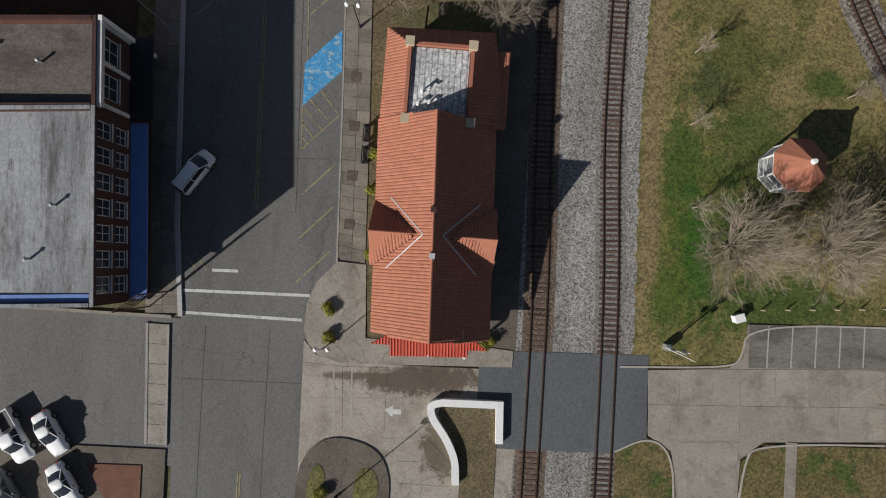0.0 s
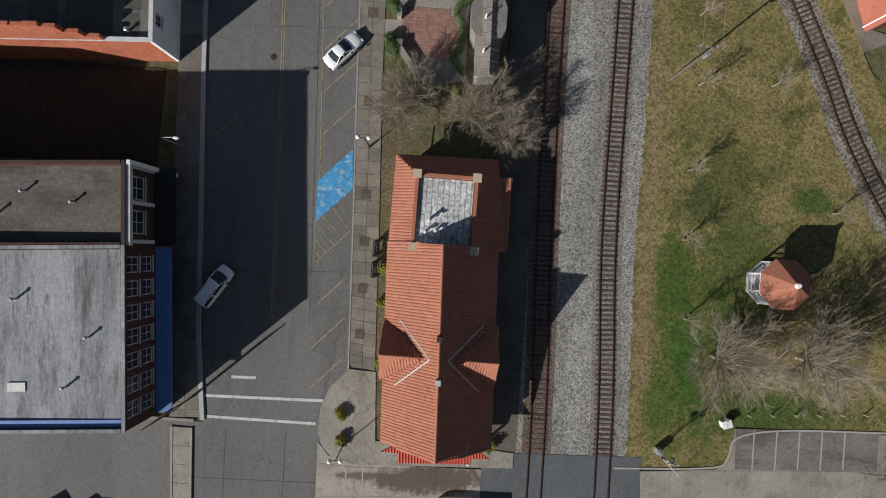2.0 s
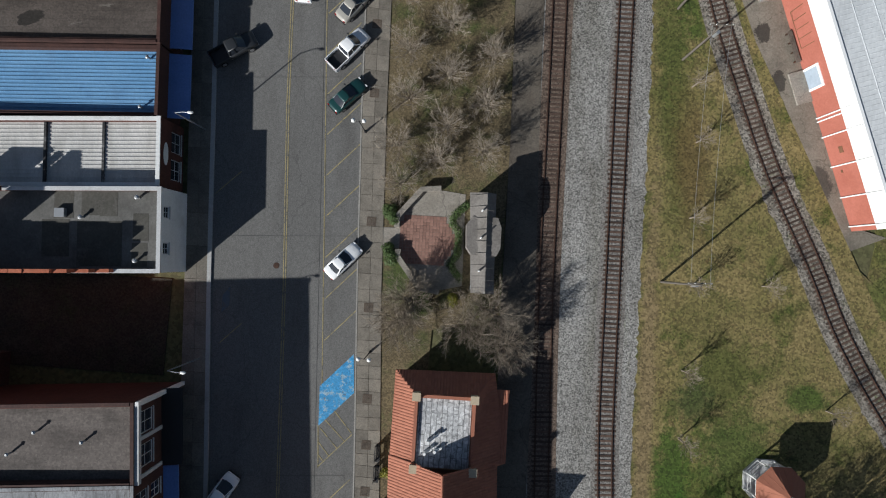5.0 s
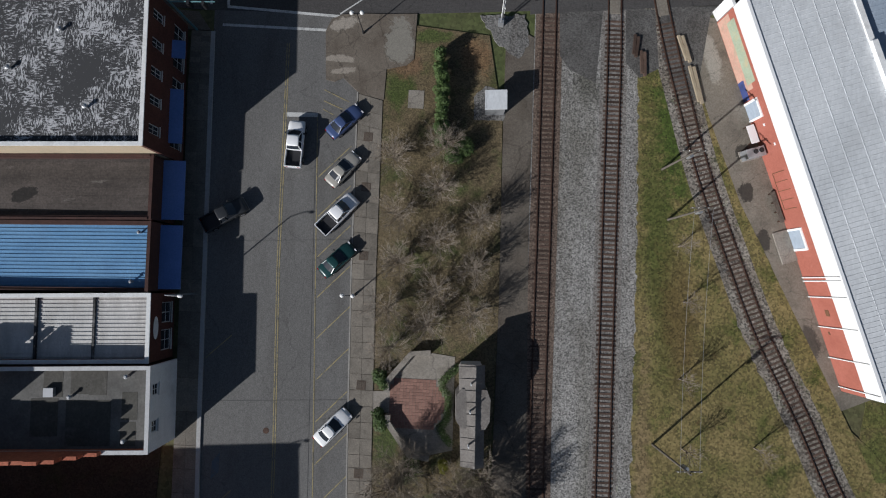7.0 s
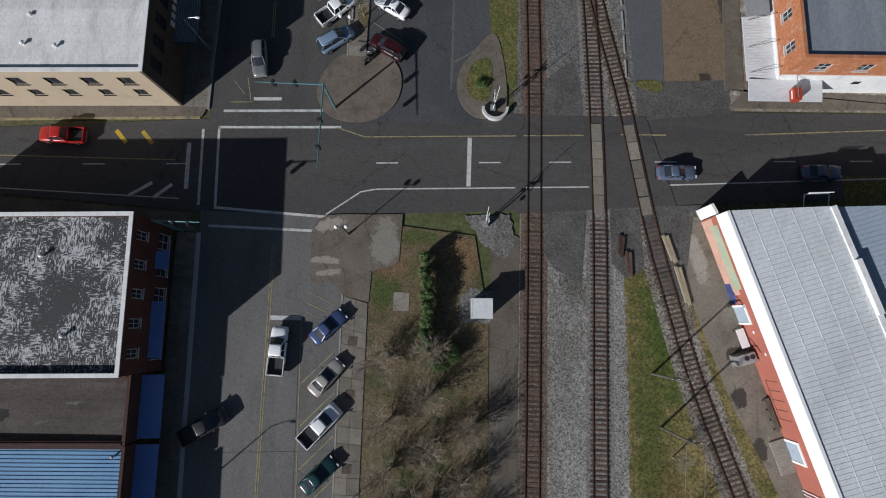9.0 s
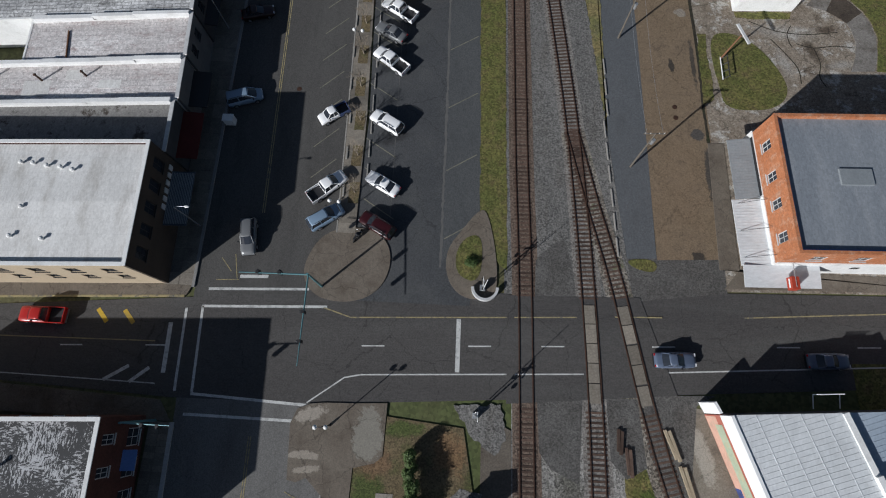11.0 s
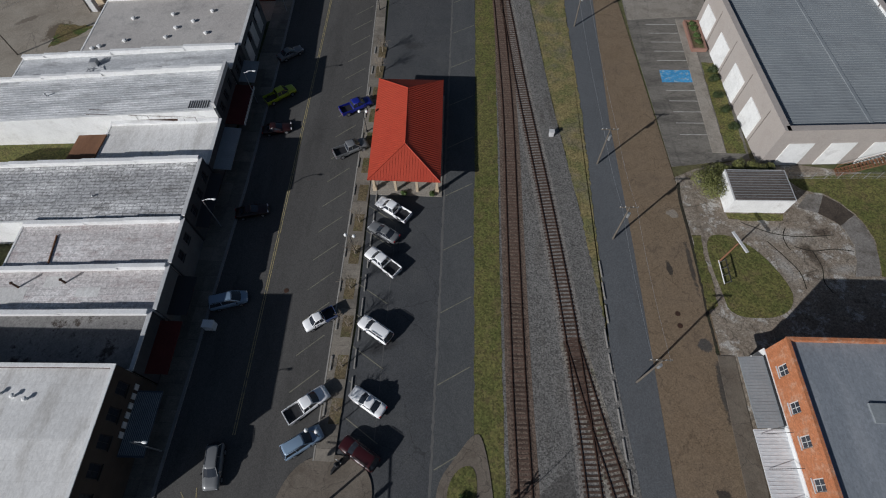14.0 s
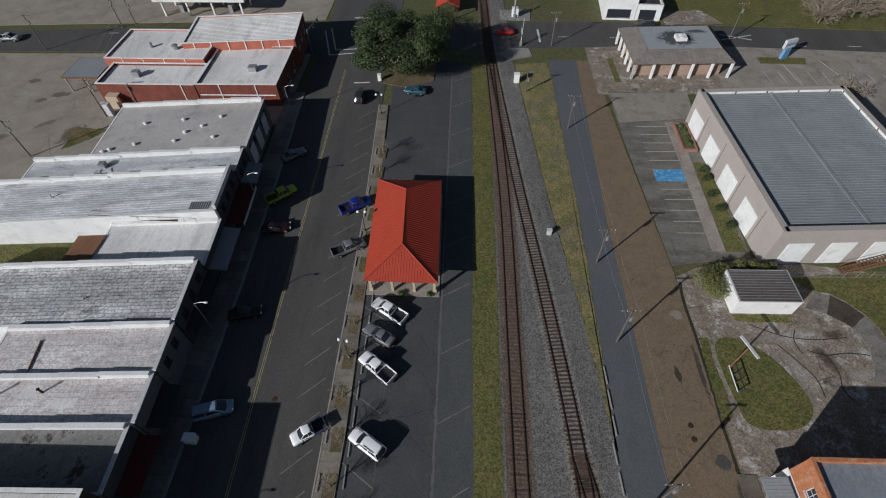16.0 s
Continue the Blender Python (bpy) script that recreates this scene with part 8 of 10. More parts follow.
M_CARS = {k: paint_m(k + "_car_paint", c) for k, c in dict(white=(.88, .88, .88), silver=(.36, .37, .38), beige=(.38, .36, .32), blue=(.06, .09, .2), lightblue=(.2, .28, .38), green=(.012, .05, .05), dark=(.03, .032, .035), grey=(.16, .165, .17),
          darkred=(.035, .006, .008), maroon=(.022, .007, .007), red=(.42, .02, .015), lime=(.35, .42, .02), royal=(.012, .02, .22), slate=(.10, .125, .18), teal=(.02, .09, .12)).items()}
FLEET = [  # kind, paint, x, y, heading, where it stands
    ("pickup", "white", -20.4, -26.0, 88, "stopped in the street"), ("sedan", "blue", -15.0, -23.1, 45, "in an angled bay"), ("sedan", "beige", -14.8, -28.6, 50, "in an angled bay"),
    ("pickup", "white", -15.1, -33.7, 48, "with black bed in an angled bay"), ("sedan", "green", -14.8, -38.8, 45, "in an angled bay"), ("sedan", "white", -14.1, -57.0, 47, "in an angled bay"),
    ("pickup", "dark", -27.8, -34.4, 32, "in the shade at the kerb"), ("van", "white", -25.6, -82.8, 57, "parked in the shade at the kerb"), ("pickup", "red", -48.4, -2.0, 180, "by the side street kerb"),
    ("sedan", "slate", 24.2, -3.6, 3, "driving on the cross street"), ("sedan", "slate", 41.0, -2.9, 3, "driving in the shade of the mill"), ("suv", "grey", -25.9, 8.6, -82, "leaving the shade"),
    ("pickup", "white", -17.1, 15.6, 40, "with black bed in an angled bay"), ("suv", "lightblue", -16.8, 11.6, 35, "in an angled bay"), ("sedan", "white", -10.2, 16.3, 150, "in the parking lot"),
    ("suv", "darkred", -10.4, 10.8, 150, "in the parking lot"), ("suv", "white", -10.4, 25.0, 148, "in the parking lot"), ("pickup", "white", -17.5, 26.0, 214, "with blue bed in an angled bay"),
    ("pickup", "white", -10.6, 34.5, 143, "in the parking lot"), ("sedan", "grey", -11.0, 39.2, 150, "in the parking lot"), ("pickup", "white", -10.1, 43.0, 148, "beside the shelter"),
    ("pickup", "grey", -17.8, 54.0, 30, "in an angled bay"), ("pickup", "royal", -18.3, 63.0, 32, "in an angled bay"), ("van", "lightblue", -29.6, 28.0, 18, "in the shade at the kerb"),
    ("sedan", "maroon", -30.1, 41.8, 15, "in the shade at the kerb"), ("sedan", "maroon", -30.1, 57.6, 15, "in the shade at the kerb"), ("pickup", "lime", -31.3, 65.1, 40, "in the shade at the kerb"),
    ("sedan", "grey", -31.8, 75.5, 40, "in the shade at the kerb"), ("suv", "dark", -22.6, 94.0, 88, "driving up the street"), ("sedan", "teal", -11.5, 96.5, 172, "under the oak"),
    ("sedan", "red", 7.3, 121.5, 182, "on the far cross street"), ("suv", "dark", 40.5, 125.0, 185, "by the far office"), ("pickup", "silver", -112.8, 116.5, 0, "on the far street"),
    ("pickup", "white", -40.9, -109.9, 305, "in the side street lot"), ("sedan", "white", -37.4, -109.4, 305, "in the side street lot"), ("sedan", "white", -35.6, -114.3, 305, "in the south lot"),
    ("sedan", "grey", -41.2, -115.4, 305, "in the south lot")]
MODEL = {}
for kind, colour, x, y, a, where in FLEET:
    if kind not in MODEL:
        MODEL[kind] = car(kind)
        ob = MODEL[kind]
    else:
        ob = copy_thing(MODEL[kind], pose(0, 0, 0))
    ob.matrix_world = pose(x, y, 0.012, 0, 0, a) @ Matrix.Diagonal((*((0.78, 0.86, 0.95) if where.startswith("with blue") else (1, 1, 1)), 1))
    word = dict(pickup="pickup truck", van="minivan").get(kind, kind)
    shade = dict(royal="royal blue", darkred="dark red", lightblue="pale blue", dark="black").get(colour, colour)
    tagged(ob, f"{shade} {word} {where}", "car", "cars")
    for o in ob.children:
        if o.name.split(".")[0] in ("body", "roof", "bed", "pillar"):
            o.material_slots[0].link = "OBJECT"
            o.material_slots[0].material = M_CARS["blue" if where.startswith("with blue") and o.name.startswith("bed") else colour]


# ---- trees and shrubs ----
def leafy(bm, c, r, n, size, rng, flat=0.8):
    """Small leaf quads over and inside an uneven mass."""
    for _ in range(n):
        v = Vector((rng.gauss(0, 1), rng.gauss(0, 1), rng.gauss(0, 1))).normalized() * r * rng.uniform(0.55, 1.05)
        p = Vector(c) + Vector((v.x, v.y, v.z * flat))
        nrm = (v.normalized() + Vector((rng.uniform(-.7, .7), rng.uniform(-.7, .7), rng.uniform(-.2, .9)))).normalized()
        s = nrm.orthogonal().normalized()
        u = nrm.cross(s)
        a = rng.uniform(0, 6.28)
        s, u = s * math.cos(a) + u * math.sin(a), u * math.cos(a) - s * math.sin(a)
        k = size * rng.uniform(0.6, 1.3)
        bm.faces.new([bm.verts.new(p + s * k * i + u * k * 0.55 * j) for i, j in ((-1, 0), (0, -1), (1, 0), (0, 1))])


def shrub(name, label, x, y, r, h, material, seed, leaves=1100, size=0.085, group="shrubs", base=0.05):
    rng = random.Random(seed)
    t = thing(name, label, "shrub", pose(x, y, base), group)
    bm = bmesh.new()
    for k in range(5):
        a = rng.uniform(0, 6.28)
        leafy(bm, (math.cos(a) * r * 0.4, math.sin(a) * r * 0.4, h * rng.uniform(0.35, 0.62)), r * 0.62, leaves // 5, size, rng, h / r * 0.6)
    part("foliage", bm, material, t)
    bm = bmesh.new()
    for k in range(4):
        a = k * 1.6
        tube(bm, (0, 0, -0.06), (math.cos(a) * r * 0.4, math.sin(a) * r * 0.4, h * 0.55), 0.03, 0.015, sides=4)
    part("stems", bm, M_BARK_DARK, t)
    return t


def vase_tree(name, height, spread, seed, counts, bark, twig=0.007, trunk_share=0.16):
    """A leafless tree whose branches rise and fan out straight from a low trunk, ending in fine twigs."""
    rng = random.Random(seed)
    t = thing(name, "leafless tree with fine pale twigs", "tree")
    trunk, crown = bmesh.new(), bmesh.new()
    r0 = 0.016 * height + 0.02
    fork = Vector((0, 0, height * trunk_share))
    tube(trunk, (0, 0, -0.1), fork, r0 * 1.25, r0, sides=8, caps=False)

    def grow(p, d, length, r, level):
        bm_ = trunk if level == 0 else crown
        mid = p + d * length * 0.5 + Vector((rng.uniform(-1, 1), rng.uniform(-1, 1), rng.uniform(-1, 1))) * length * 0.035
        q = mid + (d + Vector((0, 0, 0.12))).normalized() * length * 0.5
        tube(bm_, p, mid, r, r * 0.75, sides=5 if level < 2 else 3, caps=False)
        tube(bm_, mid, q, r * 0.75, max(twig * 0.6, r * 0.4), sides=5 if level < 2 else 3, caps=False)
        if level + 1 >= len(counts):
            return
        for k in range(counts[level + 1]):
            f = rng.uniform(0.25, 1.0)
            side = d.orthogonal().normalized()
            side.rotate(Matrix.Rotation(rng.uniform(0, 2 * math.pi), 3, d))
            tilt = rng.uniform(0.3, 0.95)
            nd = (d * math.cos(tilt) + side * math.sin(tilt)).normalized()
            at_ = p.lerp(mid, f * 2) if f < 0.5 else mid.lerp(q, f * 2 - 1)
            grow(at_, nd, length * rng.uniform(0.4, 0.62), max(twig, r * 0.5), level + 1)

    for k in range(counts[0]):
        az = 2.4 * k + rng.uniform(-0.3, 0.3)
        tilt = spread * math.sqrt((k + 0.4) / counts[0]) + rng.uniform(-0.06, 0.06)
        d = Vector((math.cos(az) * math.sin(tilt), math.sin(az) * math.sin(tilt), math.cos(tilt)))
        grow(fork - Vector((0, 0, rng.uniform(0, 0.25) * fork.z)), d, height * rng.uniform(0.42, 0.58), r0 * 0.42, 0)
    part("trunk", trunk, bark, t)
    part("crown", crown, bark, t, "fine bare twigs", kind="stuff")
    return t


small = [vase_tree("bare_tree", 4.3, 1.0, s, (20, 5, 5, 3), M_BARK) for s in (1, 2, 3)]
PARK = [(-9.1, -27.0), (-3.5, -25.4), (-3.7, -30.2), (-8.3, -33.4), (0.9, -33.6), (-3.8, -36.0), (-8.0, -38.7), (0.5, -39.0), (-3.6, -41.6), (-8.9, -43.9), (0.5, -44.2), (-4.5, -45.4), (-8.4, -48.2)]
for i, (x, y) in enumerate(PARK):
    m = pose(x, y, 0.06, 0, 0, 67 * i)
    ob = small[i] if i < 3 else copy_thing(small[i % 3], m)
    ob.matrix_world = m
    tagged(ob, "leafless many-stemmed tree in the park", "tree", "park trees")
mid = [vase_tree("bare_tree", 5.6, 1.05, s, (22, 6, 6, 4), M_BARK_DARK, 0.007) for s in (11, 12)]
for i, (x, y, a) in enumerate([(2.2, -61.5, 0), (4.2, -64.8, 130), (-0.2, -62.8, 220), (-7.6, -63.2, 60), (-6.6, -60.8, 200)]):
    m = pose(x, y, 0.05, 0, 0, a)
    ob = mid[i] if i < 2 else copy_thing(mid[i % 2], m)
    ob.matrix_world = m
    tagged(ob, "leafless dense-twigged tree by the depot", "tree", "depot trees")
big = vase_tree("bare_tree", 8.6, 1.2, 21, (30, 7, 6, 4), M_BARK_DARK, 0.008, 0.2)
big.matrix_world = pose(27.4, -86.2, 0.02)
tagged(big, "large leafless tree on the lawn beside the gazebo", "tree", "lawn trees")
for x, y, a in ((36.6, -85.7, 100), (46.5, -102.5, 40)):
    tagged(copy_thing(big, pose(x, y, 0.02, 0, 0, a)), "large leafless tree on the lawn beside the gazebo", "tree", "lawn trees")
thin = vase_tree("young_tree", 3.2, 0.6, 31, (8, 4, 4, 2), M_BARK_DARK, 0.009, 0.34)
thin.matrix_world = pose(23.5, -66.7, 0.02)
tagged(thin, "slender young leafless tree on the lawn", "tree", "young trees")
for x, y, a in ((23.5, -74.1, 50), (24.2, -82.5, 80), (24.0, -57.5, 120), (23.6, -50, 10), (23.9, -41.6, 200), (23.2, -35.4, 300), (31.8, -57.0, 20), (39.3, -70.1, 150)):
    tagged(copy_thing(thin, pose(x, y, 0.02, 0, 0, a)), "slender young leafless tree on the lawn", "tree", "young trees")

for i, (x, y, r, h) in enumerate(((-11.3, -95.2, 0.9, 0.9), (-11.2, -98.2, 0.8, 0.9), (-8.0, -79.8, 0.8, 0.9), (-8.0, -83.0, 0.8, 0.9), (-7.8, -89.6, 0.6, 0.7), (4.6, -97.6, 0.9, 0.9), (-10.9, -113.2, 1.0, 1.0), (-2.2, -60.6, 0.9, 1.6))):
    shrub("shrub", "yellow-green clipped shrub in a planted bed", x, y, r, h, M_LEAF_LIGHT, 50 + i)
for i, (x, y, r, h) in enumerate(((-9.2, -52.1, 1.0, 1.3), (-9.0, -56.4, 1.0, 1.3), (-9.4, -51.2, .9, 1.2), (-9.2, -55.5, .9, 1.2))):
    shrub("shrub", "dark round evergreen shrub at the memorial entrance", x, y, r, h, M_LEAF, 70 + i, 1600)
for i in range(8):
    shrub("shrub", "dark clipped evergreen of the hedge row", -4.35 + i * 0.06, -15.2 - i * 1.35, 1.0, 2.6, M_LEAF, 80 + i, 2200, 0.1, "hedge row")
for i, (x, y) in enumerate(((-1.2, -25.4), (-2.4, -26.4))):
    shrub("shrub", "dark evergreen bush in the park", x, y, 1.2, 2.0, M_LEAF, 95 + i, 2000, 0.1)
hedge = thing("hedge", "low clipped evergreen hedge bent round the memorial", "hedge", group="memorial hedge")
bm = bmesh.new()
rng = random.Random(100)
for p, _ in along([(-0.9, -50.0), (-2.4, -51.4), (-2.5, -52.2), (-1.7, -53.1), (-1.75, -55.7), (-2.6, -56.7), (-1.3, -58.2)], 0.3):
    leafy(bm, (p.x, p.y, 0.5), 0.52, 150, 0.07, rng, 0.9)
part("foliage", bm, M_LEAF, hedge)
bm = bmesh.new()
for p, _ in along([(-0.9, -50.0), (-2.4, -51.4), (-1.7, -53.1), (-1.75, -55.7), (-2.6, -56.7), (-1.3, -58.2)], 0.6):
    tube(bm, (p.x, p.y, 0.05), (p.x, p.y, 0.55), 0.03, sides=4)
part("stems", bm, M_BARK_DARK, hedge)
for i, (x, y) in enumerate(((40.8, 74.0), (40.4, 71.8), (40.5, 67.9), (40.8, 65.0), (41.2, 61.1))):
    shrub("shrub", "small round clipped shrub on the lawn before the hall", x, y, 0.95, 1.2, M_LEAF_OAK, 120 + i, 1500, 0.08)
for i, (x, y, r, h) in enumerate(((34.9, 49.3, 2.9, 3.4), (37.4, 51.6, 1.5, 2.4), (39.6, 51.9, 1.5, 2.7), (41.8, 52.0, 1.5, 2.6), (43.5, 52.0, 1.1, 2.4))):
    shrub("shrub", "loose olive-green bush against the shack", x, y, r, h, M_LEAF_OLIVE, 140 + i, 3400, 0.13)
slab("ground", ragged(blob([(19.6, 8.0), (20.4, 7.0), (22.8, 6.4), (23.4, 7.4), (22.6, 8.2)]), 0.4, 0.12), -0.1, 0.05, M_GRASS_GREEN, "tuft of grass at the end of the access road", "lawn")
shrub("shrub", "low dull bush in the kerbed tip", 1.2, 6.8, 0.85, 0.7, M_LEAF, 150, 900, 0.09)


def oak(x, y, r, h, seed):
    rng = random.Random(seed)
    t = thing("oak_tree", "broad dark evergreen oak", "tree", pose(x, y, 0))
    bm = bmesh.new()
    tube(bm, (0, 0, -0.1), (0, 0, h * 0.3), 0.5, 0.38, sides=8)
    tips = []
    for k in range(9):
        a = 2 * math.pi * k / 9 + rng.uniform(-.3, .3)
        q = Vector((math.cos(a) * r * 0.55, math.sin(a) * r * 0.55, h * rng.uniform(0.45, 0.7)))
        tube(bm, (0, 0, h * 0.28), q, 0.22, 0.07, sides=5)
        tips.append(q)
    part("trunk", bm, M_BARK_DARK, t)
    bm = bmesh.new()
    for q in tips + [Vector((rng.uniform(-r, r) * 0.7, rng.uniform(-r, r) * 0.7, h * rng.uniform(0.55, 0.85))) for _ in range(26)]:
        leafy(bm, q * rng.uniform(0.9, 1.15), r * rng.uniform(0.22, 0.38), 1100, 0.22, rng, 0.75)
    part("crown", bm, M_LEAF_OAK, t)
    return t


oak(-14.6, 104.5, 10.5, 11.0, 5)


# ---- lamps, poles, wires, signals ----
def street_lamp(x, y, a=0.0, h=4.2):
    t = thing("street_lamp", "pale post lamp with two opal globes beside the street", "street lamp", pose(x, y, 0.1, 0, 0, a), "street lamps")
    bm = bmesh.new()
    tube(bm, (0, 0, 0), (0, 0, 0.6), 0.16, 0.1, 8)
    tube(bm, (0, 0, 0.6), (0, 0, h), 0.06, 0.05, 8)
    part("post", bm, M_DARK, t)
    bm = bmesh.new()
    tube(bm, (-0.55, 0, h - 0.1), (0.55, 0, h - 0.1), 0.035, sides=6)
    part("arm", bm, M_DARK, t)
    for s in (-0.55, 0.55):
        bm = bmesh.new()
        ball(bm, (s, 0, h + 0.12), 0.24, 10)
        part("globe", bm, M_LAMP, t, smooth=True)
    return t


lamp = street_lamp(-12.7, -42.6)
for x, y in ((-10.6, -66.8), (-10.9, -98.6), (-13.6, -12.4), (-15.0, 12.2), (-14.6, 36.1), (-15.9, 58), (-17.6, 89)):
    copy_thing(lamp, pose(x, y, 0.1, 0, 0, random.uniform(-8, 8)))


street_lamp(-9.3, -113.8, 10, 5.4)


def utility_pole(x, y, h, a, arm=2.4):
    t = thing("utility_pole", "weathered wooden utility pole with crossarm and insulators", "utility pole", pose(x, y, 0, 0, 0, a), "utility poles")
    bm = bmesh.new()
    tube(bm, (0, 0, -0.1), (0, 0, h), 0.14, 0.09, 8)
    part("pole", bm, M_POLE, t)
    for z in (h - 0.35,):
        bm = bmesh.new()
        box(bm, -arm / 2, arm / 2, 0.1, 0.22, z - 0.06, z + 0.06)
        bar = part("crossarm", bm, M_POLE, t)
        for s in (-0.45, -0.2, 0.2, 0.45):
            bm = bmesh.new()
            tube(bm, (s * arm, 0.16, z + 0.06), (s * arm, 0.16, z + 0.22), 0.035, 0.02, 6)
            part("insulator", bm, M_LAMP, bar)
    bm = bmesh.new()
    tube(bm, (0.3, 0, h - 2.2), (0.3, 0, h - 1.4), 0.22, sides=10)
    part("transformer", bm, M_STEEL, t)
    return t


POLES = [(20.8, -57.2, 8.6), (21.2, -26.7, 7.6), (22.0, -32.4, 8.0), (20.9, 20.3, 8.2), (20.4, 39.9, 7.6), (19.6, 53.1, 7.4), (18.7, 85.5, 7.2), (-73.2, 86.6, 8.4), (-81.5, 74.0, 8), (18.1, 116.4, 7.8), (58.8, 119.6, 8.5), (-82, 120.8, 8.2), (-87.7, 123.3, 8), (-101.2, 112.2, 8.4), (11.3, 97.5, 4.6)]
for x, y, h in POLES:
    utility_pole(x, y, h, 2)


def wire(p, q, sag=0.5):
    bm = bmesh.new()
    last = None
    for k in range(11):
        f = k / 10
        c = Vector(p).lerp(Vector(q), f) - Vector((0, 0, sag * 4 * f * (1 - f)))
        if last is not None:
            tube(bm, last, c, 0.014, sides=3, caps=False)
        last = c
    tagged(new("overhead_wire", finish(bm, "overhead_wire", M_STEEL)), "thin overhead wire between utility poles", "wire", "overhead wires")


for a, b in ((0, 2), (3, 4), (4, 5), (5, 6), (7, 8), (7, 11), (11, 12), (12, 13)):
    (x0, y0, h0), (x1, y1, h1) = POLES[a], POLES[b]
    for s in (-0.9, 0.9):
        wire((x0 + s, y0, h0 - 0.2), (x1 + s, y1, h1 - 0.2))


def signal(x, y, arms, h=5.8):
    t = thing("traffic_signal", "teal steel mast with traffic signals hung from its arms", "traffic signal", pose(x, y, 0.1), "traffic signals")
    bm = bmesh.new()
    tube(bm, (0, 0, -0.15), (0, 0, h + 0.4), 0.15, 0.11, 8)
    part("mast", bm, M_GREEN_STEEL, t)
    for a, length in arms:
        c, s_ = math.cos(radians(a)), math.sin(radians(a))
        bm = bmesh.new()
        tube(bm, (0, 0, h), (length * c, length * s_, h + 0.3), 0.1, 0.05, 8)
        arm = part("arm", bm, M_GREEN_STEEL, t)
        for f in (0.42, 0.74):
            bm = bmesh.new()
            box(bm, -0.16, 0.16, -0.28, 0.05, h - 0.75, h + 0.2)
            for k in range(3):
                tube(bm, (0, -0.28, h - 0.55 + 0.3 * k), (0, -0.42, h - 0.55 + 0.3 * k), 0.12, sides=8)
            bm.transform(pose(length * f * c, length * f * s_, 0.1, 0, 0, a))
            part("signal_head", bm, M_DARK, arm)


signal(-16.4, 3.0, ((181, 7.4), (-89, 9.6)))
signal(-33.0, -12.9, ((0, 5.0),))


def crossing_signal(x, y, a):
    t = thing("crossing_signal", "railway crossing signal with crossbuck, lamps and raised gate arm", "crossing signal", pose(x, y, 0, 0, 0, a), "crossing signals")
    bm = bmesh.new()
    tube(bm, (0, 0, 0), (0, 0, 4.2), 0.08, sides=8)
    part("post", bm, M_STEEL, t)
    for s in (-45, 45):
        bm = bmesh.new()
        obox(bm, pose(0, -0.1, 3.7, 0, s, 0), 1.3, 0.03, 0.2)
        part("crossbuck_board", bm, M_WHITE, t)
    for s in (-0.5, 0.5):
        bm = bmesh.new()
        tube(bm, (s, -0.05, 2.7), (s, -0.2, 2.7), 0.2, sides=12)
        part("lamp", bm, M_DARK, t)
    bm = bmesh.new()
    tube(bm, (0.35, 0, 1.0), (0.5, 0.2, 6.8), 0.06, 0.03, sides=6)
    part("gate_arm", bm, M_WHITE, t)
    bm = bmesh.new()
    box(bm, -0.3, 0.3, -0.3, 0.3, 0, 0.9)
    part("mechanism_box", bm, M_STEEL, t)
    return t


crossing_signal(2.2, -10.6, 90)
crossing_signal(2.6, 3.6, -90)
crossing_signal(22.4, -96.6, 180)
# round pale stand behind the northern crossing signal
bm = bmesh.new()
prism(bm, [(2.9 + r * math.cos(math.pi * (1 + k / 16)), 3.7 + r * math.sin(math.pi * (1 + k / 16))) for r, ks in ((1.3, range(17)), (1.6, range(16, -1, -1))) for k in ks], 0, 0.7)
tagged(new("guard_rail", finish(bm, "guard_rail", M_TRIM)), "curved white guard rail round the crossing signal", "guard rail")

# signal hut in the park
hut = thing("signal_hut", "small pale metal signal hut on a gravel pad", "hut", pose(1.9, -20.4, 0.05, 0, 0, 2))
bm = bmesh.new()
box(bm, -1.05, 1.05, -0.95, 0.95, 0, 2.2)
part("body", bm, M_STEEL, hut)
bm = bmesh.new()
for v in box(bm, -1.2, 1.2, -1.1, 1.1, 2.2, 2.3):
    v.co.z += 0.12 * (v.co.x / 1.2)
part("roof", bm, M_METAL_PALE, hut)
slab("pavement", ragged([(-0.4, -22.0), (3.0, -22.0), (3.2, -18.4), (0.8, -18.0), (-0.5, -19.4)], 0.5, 0.15), -0.1, 0.09, M_GRAVEL_N, "gravel pad round the signal hut", "gravel pad")
slab("pavement", [(-8.0, -21), (-6.2, -21), (-6.2, -18.9), (-8.0, -18.9)], -0.1, 0.1, M_CONCRETE, "small square concrete pad", "pad")
slab("pavement", ragged([(-0.2, -9.6), (5.0, -9.3), (5.6, -13.0), (4.4, -14.6), (1.8, -12.8)], 0.5, 0.2), -0.1, 0.075, M_GRAVEL_N, "pale gravel round the crossing signal", "gravel pad")

# ---- memorial plaza ----
slab("pavement", [(-8.5, -51.6), (-6.0, -48.8), (-3.9, -48.6), (-1.2, -48.9), (-1.0, -59), (-3.4, -59.6), (-5.6, -59.3), (-8.2, -55.8)], -0.1, 0.10, M_CONCRETE, "pale concrete floor of the memorial plaza", "plaza")
slab("pavement", [(-10.9, -53.1), (-8.3, -53.0), (-8.2, -55.3), (-10.9, -55.4)], -0.1, 0.105, M_PAD, "pale concrete entrance path", "path")
plaza = thing("brick_paving", "pink brick paving in the memorial plaza", "paving")
tagged(plaza, kind="structure")
bm = bmesh.new()
box(bm, -0.17, 0.17, -0.17, 0.17, 0, 0.03)
